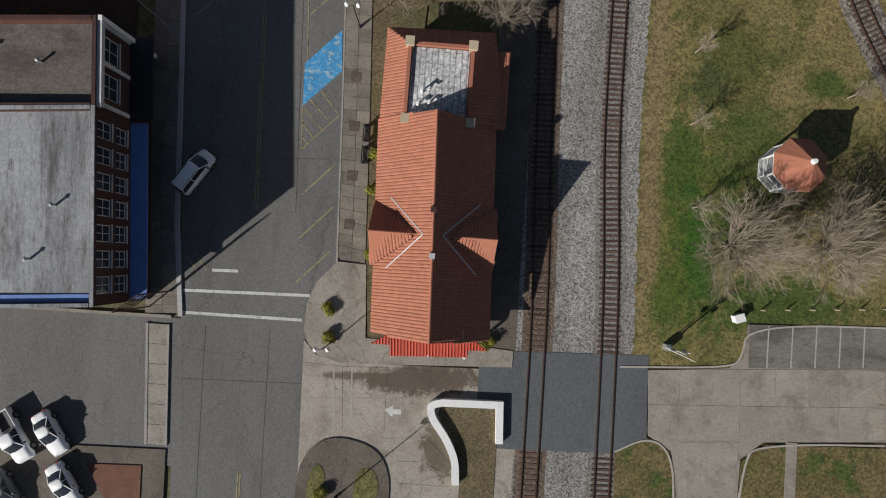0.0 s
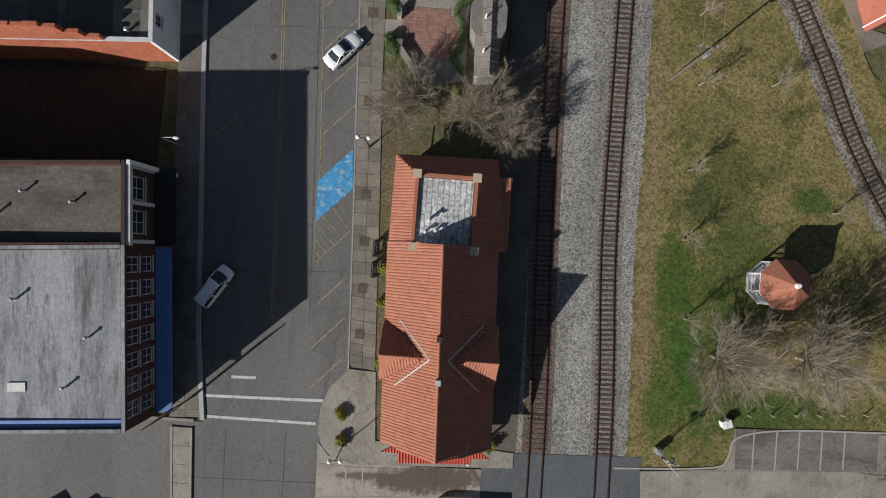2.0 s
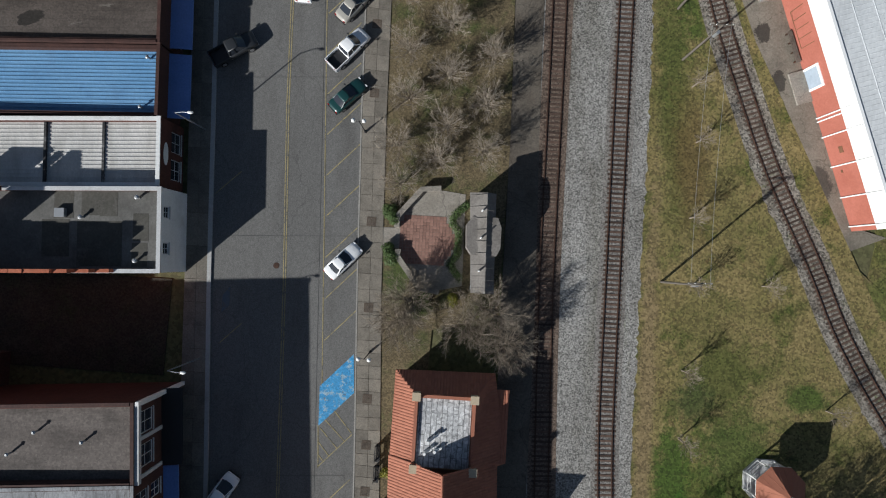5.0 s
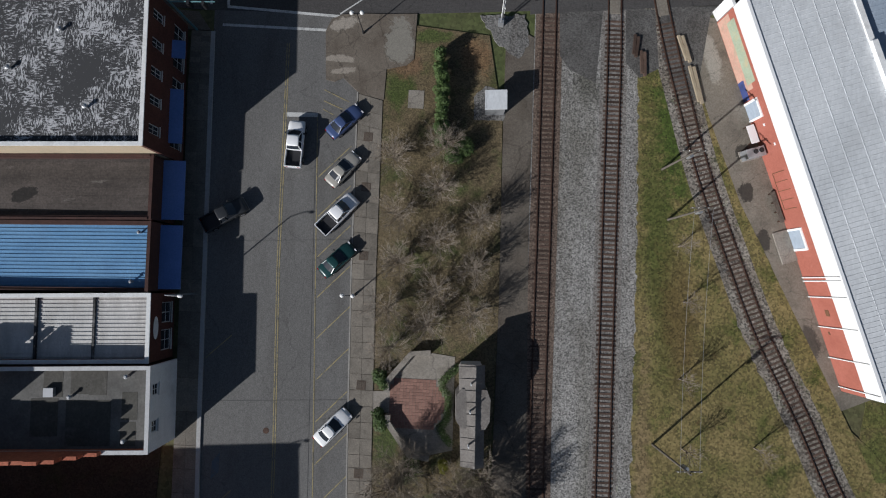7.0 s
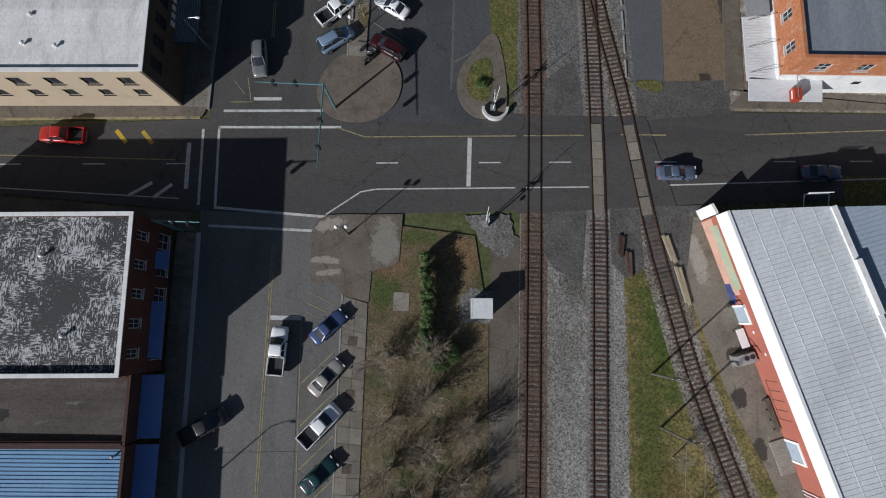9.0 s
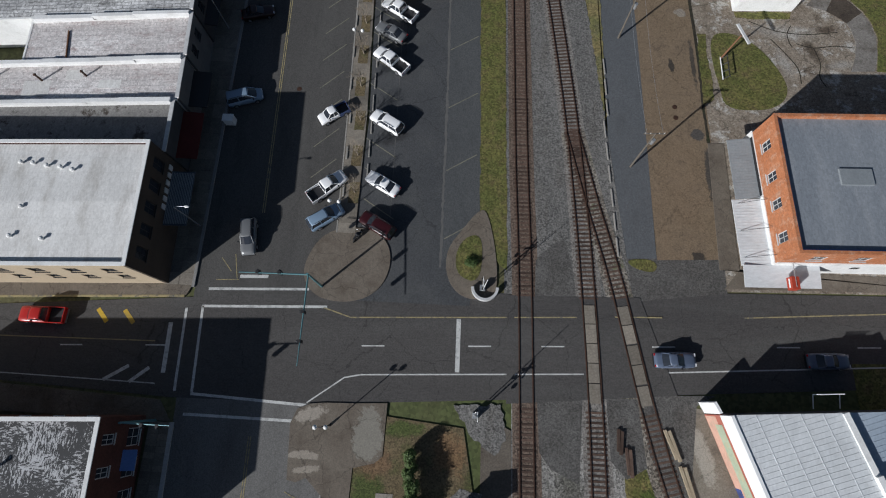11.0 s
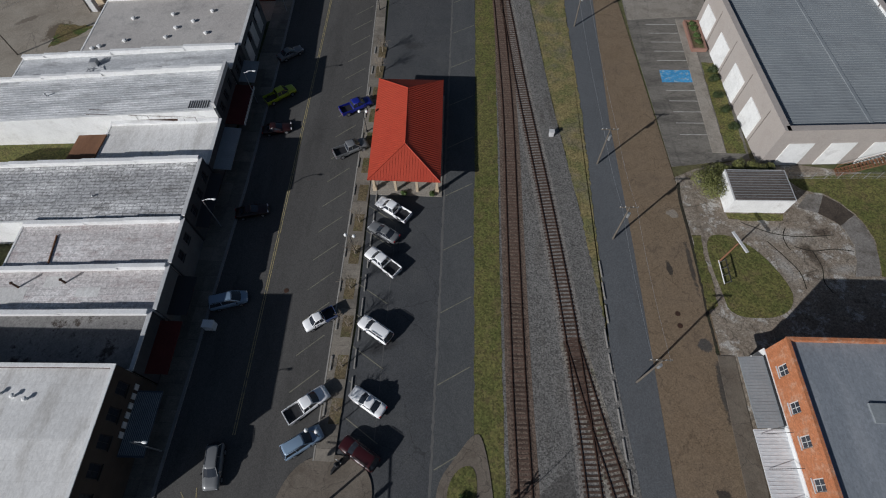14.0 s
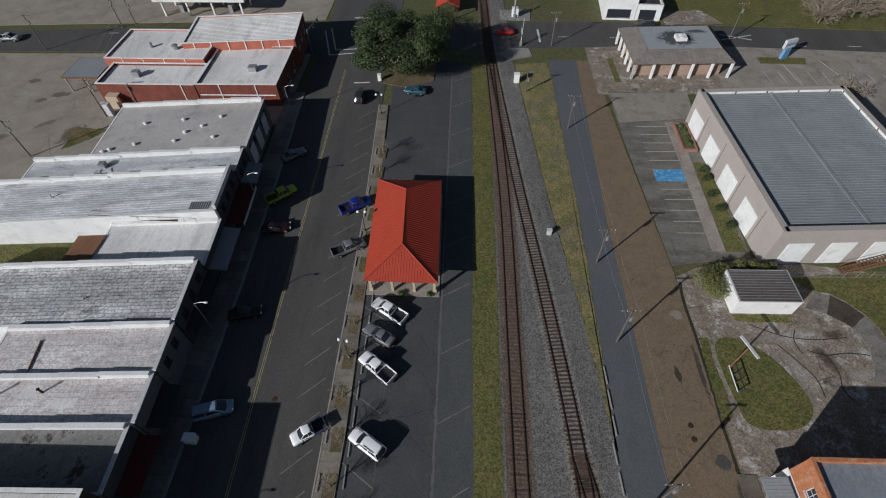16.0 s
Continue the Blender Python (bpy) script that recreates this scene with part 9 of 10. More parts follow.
brick = finish(bm, "paver", surf("paver_brick", (0.25, 0.14, 0.11), (0.31, 0.18, 0.14), 0.8, 9, bump=0.2, spread=0.18))
spots = []
for i in range(18):
    for j in range(15):
        x, y = -8.0 + i * 0.36, -51.7 - j * 0.36
        if x + (abs(j - 7) - 3) * 0.25 > -2.3 or (i == 0 and j in (0, 1, 13, 14)):
            continue
        spots.append(pose(x, y, 0.1))
pieces("paver", plaza, brick, spots)
for pts in ([(-8.5, -53.0), (-8.5, -51.8), (-6.0, -48.7), (-3.9, -48.5)], [(-8.2, -55.4), (-8.2, -56.2), (-5.7, -59.5), (-3.5, -59.8)]):
    bm = bmesh.new()
    prism(bm, strip(pts, 0.22), 0, 0.8)
    prism(bm, strip(pts, 0.3), 0.8, 0.88)
    tagged(new("plaza_wall", finish(bm, "plaza_wall", M_CONCRETE)), "low angled concrete wall of the memorial plaza", "wall", kind="structure")
mon = thing("memorial_wall", "long grey roofed memorial wall with centre bay", "memorial")
bm = bmesh.new()
prism(bm, [(-0.55, -49.3), (1.6, -49.2), (1.9, -59.2), (-0.1, -59.3)], 0, 3.3)
part("wall", bm, M_TRIM, mon)
tiled_plane(mon, (-0.2, -59.5, 3.3), (-0.85, -49.1, 3.3), (0.95, -49.1, 3.9), (1.25, -59.5, 3.9), M_MEMORIAL, 1.2, 0.03)
tiled_plane(mon, (1.9, -49.1, 3.3), (2.2, -59.5, 3.3), (1.25, -59.5, 3.9), (0.95, -49.1, 3.9), M_MEMORIAL, 1.2, 0.03)
bm = bmesh.new()
prism(bm, [(-1.0, -52.4), (-0.4, -51.6), (2.2, -51.6), (2.6, -52.6), (2.6, -54.8), (2.2, -55.6), (-0.3, -55.6), (-0.9, -54.8)], 0, 3.55)
part("centre_bay", bm, M_MEMORIAL, mon)
for y in (-51.0, -53.8, -57.2):
    bm = bmesh.new()
    tube(bm, (0.5, y, 3.4), (0.5, y, 4.5), 0.1, 0.08, sides=8)
    part("vent_pipe", bm, M_WHITE, mon)

# ---- gazebo ----
gz = thing("gazebo", "octagonal white gazebo with brown-red roof", "gazebo", pose(32.9, -78.0, 0.02))
R, rr = 2.75, 2.35
pt = lambda k, r: (r * math.cos(math.pi * (k + 0.5) / 4), r * math.sin(math.pi * (k + 0.5) / 4))
bm = bmesh.new()
prism(bm, [pt(k, rr + 0.15) for k in range(8)], 0, 0.35)
part("floor", bm, M_TRIM, gz)
for k in range(8):
    tiled_plane(gz, (*pt(k, R), 2.7), (*pt(k + 1, R), 2.7), (0, 0, 4.6), (0, 0, 4.6), M_RED_TILE, 0.6, 0.02)
    bm = bmesh.new()
    x, y = pt(k, rr)
    box(bm, x - 0.07, x + 0.07, y - 0.07, y + 0.07, 0.35, 2.75)
    part("post", bm, M_WHITE, gz)
    if k != 5:
        for z in (0.75, 1.25):
            bm = bmesh.new()
            tube(bm, (*pt(k, rr), z), (*pt(k + 1, rr), z), 0.045, sides=4)
            part("rail", bm, M_WHITE, gz)
    bm = bmesh.new()
    tube(bm, (*pt(k, R - 0.05), 2.66), (*pt(k + 1, R - 0.05), 2.66), 0.06, sides=4)
    part("fascia", bm, M_WHITE, gz)
bm = bmesh.new()
tube(bm, (0, 0, 4.45), (0, 0, 4.75), 0.3, 0.22, sides=8)
part("cupola", bm, M_LAMP, gz)

# ---- south forecourt walls ----
bm = bmesh.new()
prism(bm, strip([(6.4, -107.3), (6.2, -103.6)], 0.36), 0, 0.6)
prism(bm, strip([(6.55, -103.5), (0.4, -103.7)], 0.36), 0, 0.604)
prism(bm, strip(smooth_line([(0.5, -103.7), (-0.5, -104.1), (-0.3, -105.3), (1.1, -107.2), (2.1, -109.2), (2.4, -111.6)], 6), 0.36), 0, 0.608)
tagged(new("planter_wall", finish(bm, "planter_wall", M_WHITE)), "curved low white planter wall in the forecourt", "wall", kind="structure")
slab("ground", [(6.0, -103.9), (0.4, -104.0), (0.2, -105.0), (1.5, -107.2), (2.5, -109.4), (2.8, -112), (3.4, -140), (6.6, -140), (6.2, -107.8)], -0.1, 0.09, M_LITTER, "bare soil and grass inside the planter wall", "planting bed")
slab("pavement", blob([(-10.0, -107.8), (-12.4, -109.2), (-13.4, -112), (-13.2, -118), (-9, -120), (-4.6, -118), (-3.9, -113), (-4.6, -110), (-6.4, -108.4)]), -0.1, 0.16, M_STAINED, "round kerbed island in the forecourt", "traffic island")
slab("ground", blob([(-12.2, -111), (-10.5, -110.6), (-10.3, -116), (-12.2, -117)]), -0.1, 0.19, M_GRASS_GREEN, "planted bed in the round island", "planting bed")
slab("ground", blob([(-7.6, -111), (-5.6, -110.6), (-4.9, -113.5), (-7.6, -116)]), -0.1, 0.19, M_GRASS_GREEN, "planted bed in the round island", "planting bed")
paving("pavement", [(-27.3, -98.1), (-26.5, -110)], [(-29.2, -98.1), (-28.3, -110)], 1, 2.0, 0.12, "tan strip pavement along the street", M_CONCRETE)
kerb([(-29.3, -98.1), (-28.4, -110)], 0.16, "white kerb of the strip pavement", 0.25)
kerb([(-27.2, -98.1), (-26.4, -110)], 0.16, "white kerb of the strip pavement", 0.2)
kerb([(-60, -97.5), (-34, -97.4), (-27, -97.3)], 0.16, "yellowed kerb of the side street", 0.3, M_CONCRETE)
slab("pavement", [(-60, -111.2), (-26.4, -110.4), (-25.2, -140), (-60, -140)], -0.1, 0.12, M_STAINED, "stained pavement south of the side street", "pavement")
slab("ground", [(-34.0, -112.3), (-28.6, -112.1), (-28.4, -117), (-31, -117)], -0.1, 0.2, surf("bark_mulch", (0.12, 0.05, 0.03), (0.18, 0.08, 0.05), 1, 8, bump=0.5), "mulched planting bed", "planting bed")
# the lot's deep shade is put into the soil colour
slab("ground", [(-33, -60.2), (-33.2, -70.8), (-60, -70.6), (-60, -60)], -0.1, 0.03, M_SOIL, "vacant lot of soil and rubble, its shade put into a near-black colour", "vacant lot")
for pts in ([(18.0, -107.4), (21.2, -105.7), (23.5, -106.9), (24.3, -111), (24.6, -130)], [(30.2, -130), (30.6, -107.3), (32.8, -105.5), (50, -104.6)], [(18.0, -98.95), (28.9, -98.25), (30.2, -97.2), (30.55, -93.7), (50, -92.9)]):
    kerb(chaikin(pts), 0.11, "yellowed kerb round the lawn", 0.18, M_FORELINE)
slab("pavement", [(35.1, -105.2), (36.2, -105.2), (36.5, -130), (35.4, -130)], -0.1, 0.1, M_PAD, "narrow concrete path through the grass", "path")

def slab_grid(label, cols, z, material, gap=0.03):
    """Concrete slabs between joint lines: each column is a list of points from north to south."""
    t = tagged(thing("slab_paving", label, "paving"), kind="structure")
    for a, b in zip(cols, cols[1:]):
        for k in range(min(len(a), len(b)) - 1):
            q = [Vector((*p, 0)) for p in (a[k], b[k], b[k + 1], a[k + 1])]
            mid_ = sum(q, Vector()) / 4
            bm_ = bmesh.new()
            prism(bm_, [tuple((p + (mid_ - p).normalized() * gap * 1.4)[:2]) for p in q], z - 0.03, z)
            part("slab", bm_, material, t)


slab_grid("pale concrete slabs of the drive with dark joints", [[(20.98, -99.05), (21.04, -102.48), (21.15, -105.4)], [(24.04, -98.78), (24.15, -102.3), (24.26, -105.8)], [(30.22, -98.3), (30.3, -101.95), (30.37, -105.35)],
           [(33.62, -98.05), (33.78, -101.75), (33.93, -105.1)], [(37.03, -97.8), (37.1, -101.55), (37.16, -104.85)], [(40.16, -97.57), (40.25, -101.35), (40.33, -104.65)], [(44.7, -97.35), (44.9, -101.1), (45.1, -104.4)]], 0.075, M_DRIVE)
slab_grid("pale concrete slabs of the drive with dark joints", [[(24.35, -105.95), (24.7, -112), (24.9, -118)], [(27.3, -105.75), (27.4, -112), (27.5, -118)], [(30.3, -105.5), (30.3, -112), (30.2, -118)]], 0.075, M_DRIVE)
slab_grid("stained concrete slabs of the forecourt", [[(-13.6, -100.8), (-13.45, -104.35), (-13.2, -107.9)], [(-9.62, -100.95), (-9.4, -104.05), (-9.15, -107.2)], [(-5.2, -100.75), (-5.1, -103.75), (-5.0, -107.6)], [(-0.87, -100.6), (-0.75, -103.35)]], 0.066, M_FORECOURT)
slab_grid("stained concrete slabs of the forecourt", [[(-4.9, -107.75), (-3.7, -109.9), (-3.6, -112), (-3.4, -116)], [(-0.8, -107.3), (-0.95, -109.75), (-0.9, -112), (-0.8, -116)], [(1.6, -109.5), (1.9, -111), (1.9, -112), (1.9, -116)]], 0.066, M_FORECOURT)
paint("road_marking", [(-10.52, -100.9, -10.03, -107.4, 0.14), (-8.7, -100.95, -8.36, -107.0, 0.14)], M_FORELINE, "pale worn lines across the forecourt", 0.072)
# wheel stops in the parking lots
def wheel_stop(x, y, a):
    bm = bmesh.new()
    box(bm, -1.2, 1.2, -0.09, 0.09, 0, 0.08)
    box(bm, -1.18, 1.18, -0.06, 0.06, 0.08, 0.14)
    ob = tagged(new("wheel_stop", finish(bm, "wheel_stop", M_KERB)), "worn concrete wheel stop", "wheel stop", "wheel stops")
    ob.matrix_world = pose(x, y, 0.03, 0, 0, a)


for i in range(9):
    wheel_stop(18.7 - 0.16 * i + (0.1 * i if i > 5 else 0), 9.5 + i * 3.2, 93)
for i in range(12):
    wheel_stop(-12.4 - 0.06 * i, 18 + i * 3.4, 92)

# benches on the depot pavement
def bench(x, y, a):
    t = thing("bench", "dark metal bench on the depot pavement", "bench", pose(x, y, 0.13, 0, 0, a), "benches")
    bm = bmesh.new()
    for k in range(4):
        box(bm, -0.9, 0.9, -0.22 + 0.12 * k, -0.12 + 0.12 * k, 0.42, 0.46)
    part("seat", bm, M_DARK, t)
    bm = bmesh.new()
    for k in range(3):
        box(bm, -0.9, 0.9, 0.28, 0.32, 0.55 + 0.13 * k, 0.64 + 0.13 * k)
    part("backrest", bm, M_DARK, t)
    for s in (-0.75, 0.75):
        bm = bmesh.new()
        box(bm, s - 0.04, s + 0.04, -0.22, 0.3, 0, 0.42)
        box(bm, s - 0.04, s + 0.04, 0.26, 0.3, 0.42, 0.9)
        part("leg", bm, M_DARK, t)


bench(-9.0, -77.6, 90)
bench(-9.0, -79.8, 90)


# ---- arm lamps on the west side ----
def arm_lamp(x, y, h=6.5, reach=1.7):
    t = thing("street_lamp", "grey steel lamp post with one curved arm before the shops", "street lamp", pose(x, y, 0.1), "arm lamps")
    bm = bmesh.new()
    tube(bm, (-reach, 0, 0), (-reach, 0, h - 0.3), 0.09, 0.06, 8)
    part("post", bm, M_STEEL, t)
    bm = bmesh.new()
    tube(bm, (-reach, 0, h - 0.35), (-reach * 0.5, 0, h + 0.05), 0.04, sides=6)
    tube(bm, (-reach * 0.5, 0, h + 0.05), (-0.25, 0, h + 0.1), 0.04, sides=6)
    part("arm", bm, M_STEEL, t)
    bm = bmesh.new()
    ball(bm, (0, 0, h + 0.08), 0.17, 8, 0.5)
    for v in bm.verts:
        v.co.x *= 2.0
    part("lamp_head", bm, M_LAMP, t, smooth=True)


ARM_LAMPS = [(-27.6, -68.7), (-28.8, -43.4), (-30.7, 9.9), (-32.4, 39.4), (-33.2, 63.6), (-33.7, 88.2)]
for x, y in ARM_LAMPS:
    arm_lamp(x, y)
# lattice sign frame on the street corner
sign = thing("sign_frame", "rusty lattice sign frame on the street corner", "sign frame", pose(-28.2, -95.6, 0.15, 0, 0, 40))
for x in (-1.3, 1.3):
    bm = bmesh.new()
    tube(bm, (x, 0, 0), (x, 0, 5.6), 0.07, sides=6)
    part("post", bm, M_RAIL, sign)
for k in range(5):
    bm = bmesh.new()
    tube(bm, (-1.3, 0, 3.2 + 0.6 * k), (1.3, 0, 3.2 + 0.6 * k), 0.05, sides=5)
    part("bar", bm, M_RAIL, sign)
for k in range(4):
    bm = bmesh.new()
    tube(bm, (-1.3 + 0.65 * k, 0, 3.2), (-0.65 + 0.65 * k, 0, 5.6), 0.035, sides=5)
    part("brace", bm, M_RAIL, sign)

# old timbers lying beside the siding
for x, y, a, l_ in ((23.6, -12.6, 108, 3.2), (25.0, -16.8, 104, 4.4), (18.9, -14.6, 92, 2.8), (18.0, -12.6, 84, 2.4)):
    bm = bmesh.new()
    box(bm, -l_ / 2, l_ / 2, -0.16, 0.16, 0, 0.26)
    ob = tagged(new("timber", finish(bm, "timber", M_TIMBER if x > 20 else M_TIE)), "weathered loose timber beside the siding", "timber", "timbers")
    ob.matrix_world = pose(x, y, 0.05, 0, 0, a)
    bm = bmesh.new()
    box(bm, -l_ / 2 + 0.3, l_ / 2 + 0.2, 0.2, 0.48, 0, 0.24)
    ob = tagged(new("timber", finish(bm, "timber", M_TIMBER if x > 20 else M_TIE)), "weathered loose timber beside the siding", "timber", "timbers")
    ob.matrix_world = pose(x, y, 0.05, 0, 0, a + 2)

# ---- small things along the northern streets ----
crossing_signal(11.0, 116.1, -90)
crossing_signal(10.0, 129.8, 90)
signal(-18.2, 112.0, ((178, 8.0),))
signal(-36.4, 110.6, ((80, 7.0),))


def cabinet(x, y, sx, sy, sz, label, a=0, m=M_TRIM):
    t = thing("equipment_cabinet", label, "cabinet", pose(x, y, 0.04, 0, 0, a), "equipment cabinets")
    bm = bmesh.new()
    box(bm, -sx / 2, sx / 2, -sy / 2, sy / 2, 0, sz)
    part("body", bm, m, t)
    bm = bmesh.new()
    box(bm, -sx / 2 - 0.06, sx / 2 + 0.06, -sy / 2 - 0.06, sy / 2 + 0.06, sz, sz + 0.07)
    part("lid", bm, m, t)
    bm = bmesh.new()
    box(bm, -sx / 2 + 0.08, sx / 2 - 0.08, -sy / 2 - 0.025, -sy / 2, 0.15, sz - 0.12)
    door = part("door", bm, m, t)
    bm = bmesh.new()
    tube(bm, (sx / 2 - 0.16, -sy / 2 - 0.05, sz * 0.5), (sx / 2 - 0.16, -sy / 2 - 0.05, sz * 0.5 + 0.15), 0.015, sides=5)
    part("handle", bm, M_DARK, door)


cabinet(9.5, 101.1, 1.1, 0.9, 1.9, "pale railway signal cabinet beside the far track", 0, M_WHITE)
cabinet(29.3, -93.2, 0.9, 0.7, 0.7, "small white utility box on the lawn", 20, M_WHITE)
cabinet(13.0, 58.5, 0.7, 0.6, 0.9, "small pale railway cabinet on the ballast")
cabinet(10.2, 130.6, 1.6, 1.2, 2.0, "pale signal cabinet beyond the far street", 0, M_WHITE)
cabinet(-31.1, 24.5, 1.3, 0.9, 1.2, "pale blue street cabinet at the kerb", 0, M_WHITE)
cabinet(-72.6, 87.2, 1.6, 1.0, 2.6, "pale green transformer cabinet in the yard")
cabinet(-19.6, 101.0, 0.7, 0.7, 1.4, "white street cabinet under the oak", 0, M_WHITE)

# leaning sign frame on the round lawn
sg = thing("pole_sign", "rusty pole sign with narrow white panel over a low white frame", "sign", pose(33.9, 36.9, 0.06))
bm = bmesh.new()
tube(bm, (0, 0, 0), (0.7, 0.5, 4.0), 0.13, 0.1, 8)
part("pole", bm, M_RUST, sg)
bm = bmesh.new()
obox(bm, pose(0.95, 0.7, 4.05, 0, 0, -70), 3.2, 0.34, 0.16)
part("panel", bm, M_TRIM, sg)
for dx in (-0.1, 0.5):
    bm = bmesh.new()
    tube(bm, (dx, 0.1, 0.35 + dx), (dx, -3.4, 0.35 + dx), 0.07, sides=5)
    part("rail", bm, M_WHITE if dx < 0 else M_DARK, sg)
for k in range(4):
    bm = bmesh.new()
    tube(bm, (-0.1, -0.1 - 1.05 * k, 0), (0.5, -0.1 - 1.05 * k, 0.9), 0.05, sides=5)
    part("brace", bm, M_DARK, sg)

# pylon sign and bare trees beyond the far street
py = thing("pylon_sign", "blue and white leaning pylon sign before the car park", "sign", pose(68.0, 112.0, 0.05, 0, 0, 25))
bm = bmesh.new()
for v in box(bm, -0.9, 0.9, -0.35, 0.35, 0, 2.4):
    v.co.x *= 1 - 0.2 * v.co.z / 2.4
part("base", bm, M_METAL_BLUE, py)
bm = bmesh.new()
box(bm, -1.5, 1.5, -0.3, 0.3, 2.4, 4.2)
part("face", bm, M_TRIM, py, "pale grey sign face")
bm = bmesh.new()
box(bm, -1.3, 1.3, -0.32, 0.32, 3.0, 3.5)
part("writing_bar", bm, M_METAL_BLUE, py, "blue bar in place of writing")
for x, y, a in ((82, 128, 20), (91, 131, 90), (99, 129, 160), (107, 134, 220), (88, 140, 300), (70, 142, 45)):
    tagged(copy_thing(big, pose(x, y, 0.02, 0, 0, a)), "large leafless tree on the far lawn", "tree", "far lawn trees")
tagged(copy_thing(mid[0], pose(74, 96, 0.02, 0, 0, 10)), "leafless tree at the edge of the car park", "tree", "far lawn trees")

# brick planter, bench and stair at the hall
pl = thing("brick_planter", "long low brick planter with dark plants before the hall", "planter", pose(39.7, 83, 0.1))
for x0, x1, y0, y1 in ((-1.3, -1.0, -4, 4), (1.0, 1.3, -4, 4), (-1.0, 1.0, -4, -3.7), (-1.0, 1.0, 3.7, 4)):
    bm = bmesh.new()
    box(bm, x0, x1, y0, y1, 0, 0.65)
    part("wall", bm, M_BRICK_PAVER, pl)
bm = bmesh.new()
box(bm, -1.0, 1.0, -3.7, 3.7, 0, 0.45)
part("soil", bm, M_LITTER, pl)
for i, (x, y) in enumerate(((39.7, 80.8), (39.8, 82.6), (39.6, 84.6), (39.8, 86))):
    shrub("shrub", "dark low plant in the brick planter", x, y, 0.7, 0.7, M_LEAF, 160 + i, 500, 0.1, "planter plants", 0.5)
hs = thing("outside_stair", "brown wooden outside stair along the hall wall", "stair", pose(54.1, 52.9, 0))
for k in range(14):
    bm = bmesh.new()
    box(bm, 0.36 * k, 0.36 * k + 0.34, -0.7, 0.5, 0.22 * k + 0.14, 0.22 * k + 0.2)
    part("tread", bm, M_RUST, hs)
for y in (-0.72, 0.5):
    bm = bmesh.new()
    tube(bm, (0, y, 0.05), (5.0, y, 3.1), 0.07, sides=4)
    part("stringer", bm, M_RUST, hs)
    bm = bmesh.new()
    tube(bm, (0, y, 1.0), (5.0, y, 4.05), 0.04, sides=4)
    tube(bm, (0.1, y, 0.1), (0.1, y, 1.05), 0.04, sides=4)
    tube(bm, (4.9, y, 3.0), (4.9, y, 4.0), 0.04, sides=4)
    part("handrail", bm, M_RUST, hs)
fence = thing("wire_fence", "low wire fence with steel posts behind the shack", "fence")
for k in range(9):
    bm = bmesh.new()
    tube(bm, (46.5 + 1.9 * k, 51.3 + 0.1 * k, 0), (46.5 + 1.9 * k, 51.3 + 0.1 * k, 1.5), 0.04, sides=6)
    part("post", bm, M_STEEL, fence)
for z in (0.15, 0.5, 0.85, 1.2, 1.48):
    bm = bmesh.new()
    tube(bm, (46.5, 51.3, z), (61.7, 52.1, z), 0.015, sides=4)
    part("wire", bm, M_STEEL, fence)

# manhole covers and pavement grates
def cover(x, y, r, z, label, m):
    bm = bmesh.new()
    tube(bm, (0, 0, -0.02), (0, 0, 0.012), r, sides=16)
    tube(bm, (0, 0, 0.012), (0, 0, 0.016), r * 0.8, sides=16)
    ob = tagged(new("manhole_cover", finish(bm, "manhole_cover", m)), label, "manhole cover", "manhole covers")
    ob.matrix_world = pose(x, y, z)


for x, y in ((27.2, 29.2), (27.2, 27.6), (-21.6, -58), (-22.8, 30)):
    cover(x, y, 0.34, 0.02 if x > 0 else 0.004, "round dark iron manhole cover in the road", M_RAIL)
for x, y in ((-10.4, -76.9), (-10.2, -81.9), (-10.1, -86.8), (-10.6, -71.9), (-11.1, -62), (-11.4, -52.5), (-12, -38.2), (-12.2, -30.4), (-12.3, -24.6)):
    t = thing("tree_grate", "square brown iron tree grate set in the pavement", "tree grate", pose(x, y, 0.135, 0, 0, -1.5), "tree grates")
    bm = bmesh.new()
    panel(bm, pose(-0.5, 0, -0.5) @ pose(0, 0, 0), 1.0, 1.0, 0.02, [(0.08, 0.92, 0.08, 0.92)])
    for v in bm.verts:
        v.co = Vector((v.co.x, v.co.z, v.co.y + 0.0))
    part("rim", bm, M_GRATE, t)
    for k in range(7):
        bm = bmesh.new()
        box(bm, -0.42, 0.42, -0.4 + 0.12 * k, -0.33 + 0.12 * k, 0, 0.016)
        part("bar", bm, M_GRATE, t)
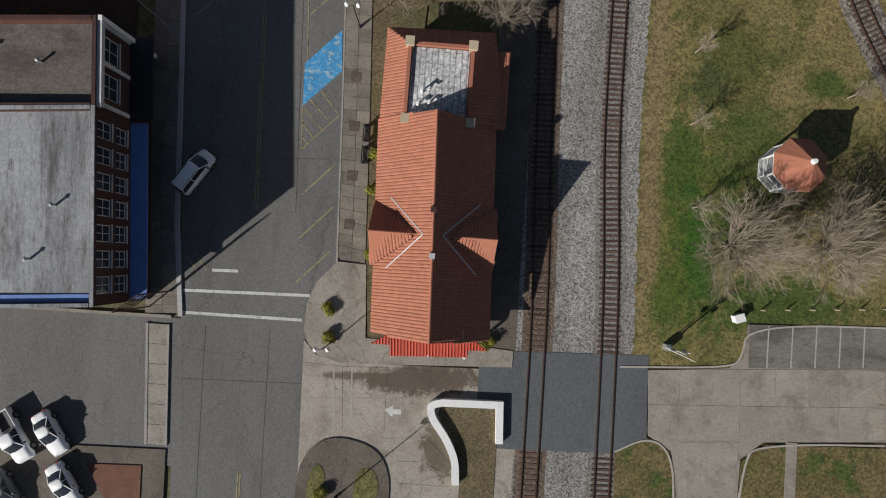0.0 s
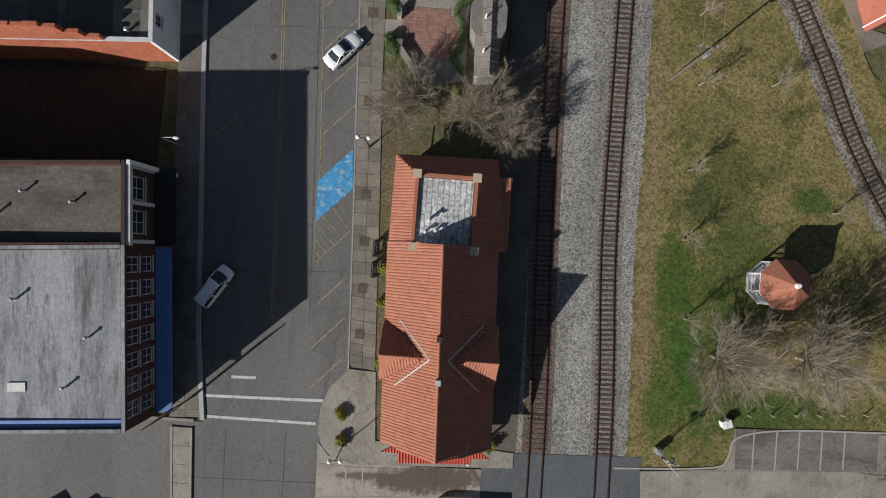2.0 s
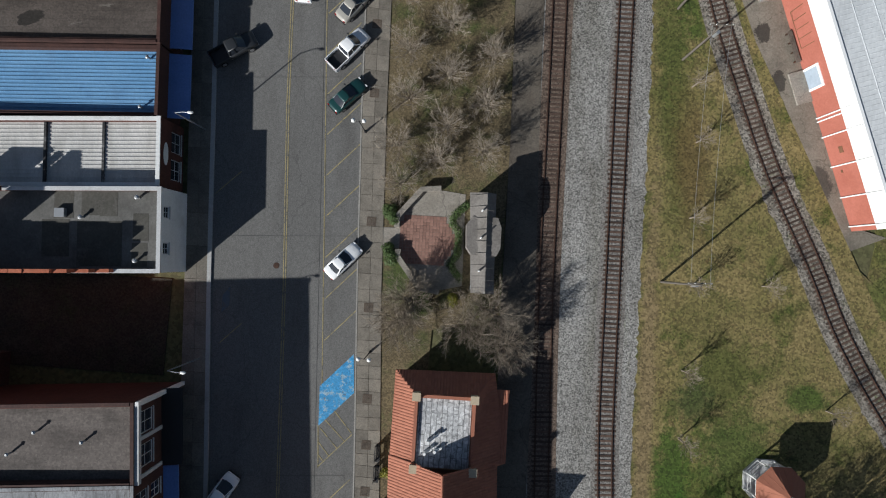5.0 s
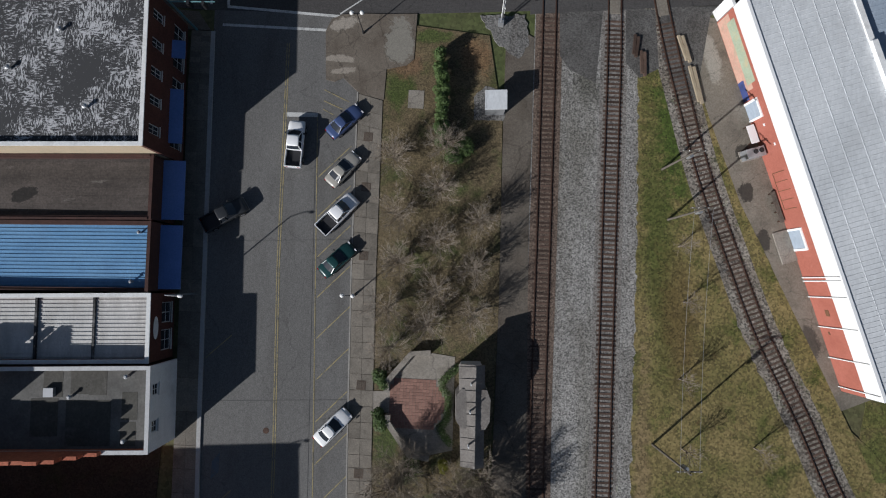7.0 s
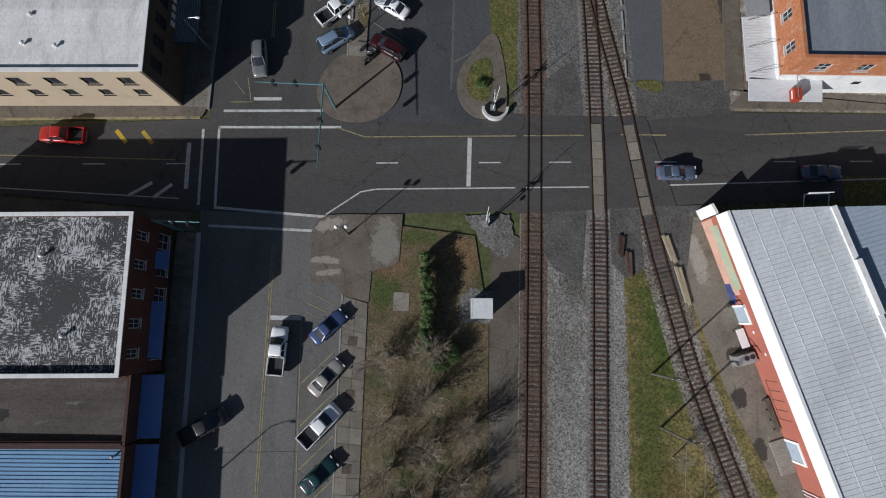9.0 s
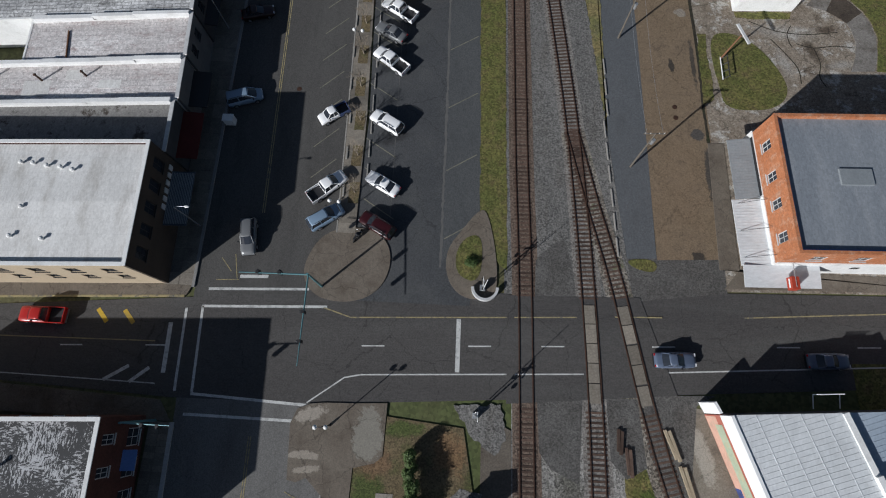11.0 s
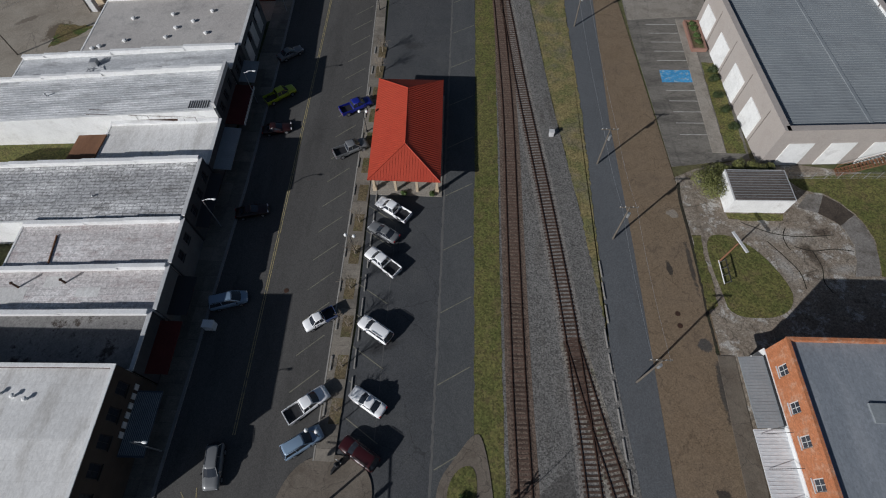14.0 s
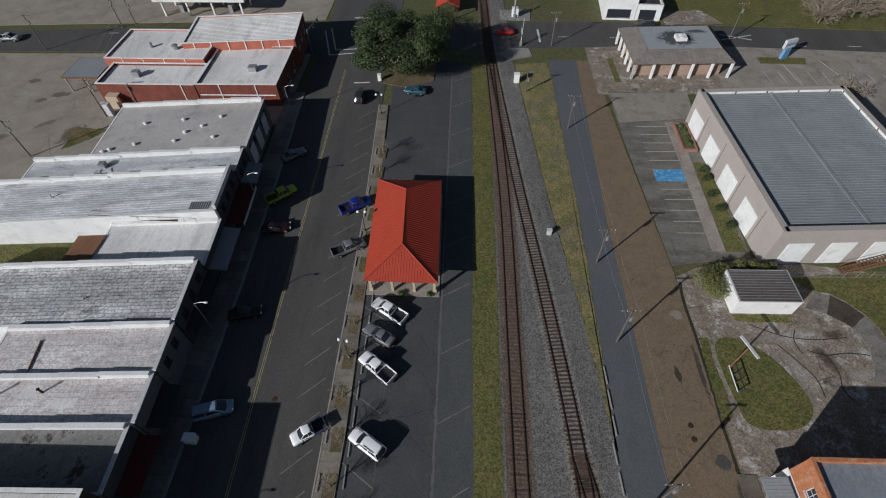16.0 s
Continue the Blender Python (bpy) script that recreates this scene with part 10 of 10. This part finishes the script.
# planting pits with young trees on the narrow pavement
for k in range(13):
    y = 15.2 + 5.15 * k
    x = -14.0 - 0.026 * (y - 15) + (0.3 if y < 30 else 0)
    slab("ground", ragged([(x - 0.75, y - 1.5), (x + 0.55, y - 1.5), (x + 0.55, y + 1.4), (x - 0.75, y + 1.4)], 0.5, 0.06, k), 0.05, 0.16, M_LITTER, "bare soil planting pit in the narrow pavement", "planting bed")
    if y < 45 or y > 70:
        tagged(copy_thing(thin, pose(x, y, 0.12, 0, 0, 37 * k)), "thin leafless street tree in a planting pit", "tree", "street trees")
    wheel = bmesh.new()
    box(wheel, -0.9, 0.9, -0.1, 0.1, 0, 0.14)
    ob = tagged(new("kerb_block", finish(wheel, "kerb_block", M_KERB)), "short pale kerb block beside a planting pit", "kerb block", "kerb blocks")
    ob.matrix_world = pose(x - 1.45, y + 0.3, 0.14, 0, 0, 91)
# potted plants before the open shelter
for i, (x, y) in enumerate(((-8.9, 46.2), (-4.7, 46.2))):
    shrub("shrub", "potted plant before the open shelter", x, y, 0.55, 0.8, M_LEAF, 170 + i, 500, 0.09, "potted plants", 0.02)
# white panel arrow on the forecourt
bm = bmesh.new()
prism(bm, [(-5.2, -105.0), (-4.3, -105.6), (-4.3, -105.3), (-3.5, -105.3), (-3.5, -104.8), (-4.3, -104.8), (-4.3, -104.4)], 0.03, 0.062)
setting("road_marking", bm, M_WHITE_PAINT, "white turning arrow on the forecourt", "road marking")
# motorcycle beside the dark red pickup
mc = thing("motorcycle", "dark motorcycle parked beside the kerbed island", "motorcycle", pose(-12.7, 9.4, 0.02, 0, 0, 60))
for x in (-0.7, 0.7):
    bm = bmesh.new()
    tube(bm, (x, -0.06, 0.32), (x, 0.06, 0.32), 0.32, sides=14)
    part("wheel", bm, M_TYRE, mc)
bm = bmesh.new()
ball(bm, (0.1, 0, 0.62), 0.36, 10, 0.75)
box(bm, -0.75, 0.1, -0.14, 0.14, 0.68, 0.82)
part("body", bm, M_DARK, mc, smooth=False)
bm = bmesh.new()
tube(bm, (0.5, -0.4, 1.0), (0.5, 0.4, 1.0), 0.025, sides=6)
tube(bm, (0.5, 0, 1.0), (0.72, 0, 0.32), 0.04, sides=6)
part("handlebar", bm, M_STEEL, mc)

# short posts along the lawn's edge
for k in range(6):
    bm = bmesh.new()
    tube(bm, (0, 0, -0.1), (0, 0, 0.62), 0.07, sides=8)
    tube(bm, (0, 0, 0.62), (0, 0, 0.68), 0.07, 0.03, sides=8)
    ob = tagged(new("bollard", finish(bm, "bollard", M_TIMBER)), "short weathered wooden post in the grass", "bollard", "posts along the lawn")
    ob.matrix_world = pose(31.8 + 2.48 * k, -92.25 + 0.2 * k, 0.04)
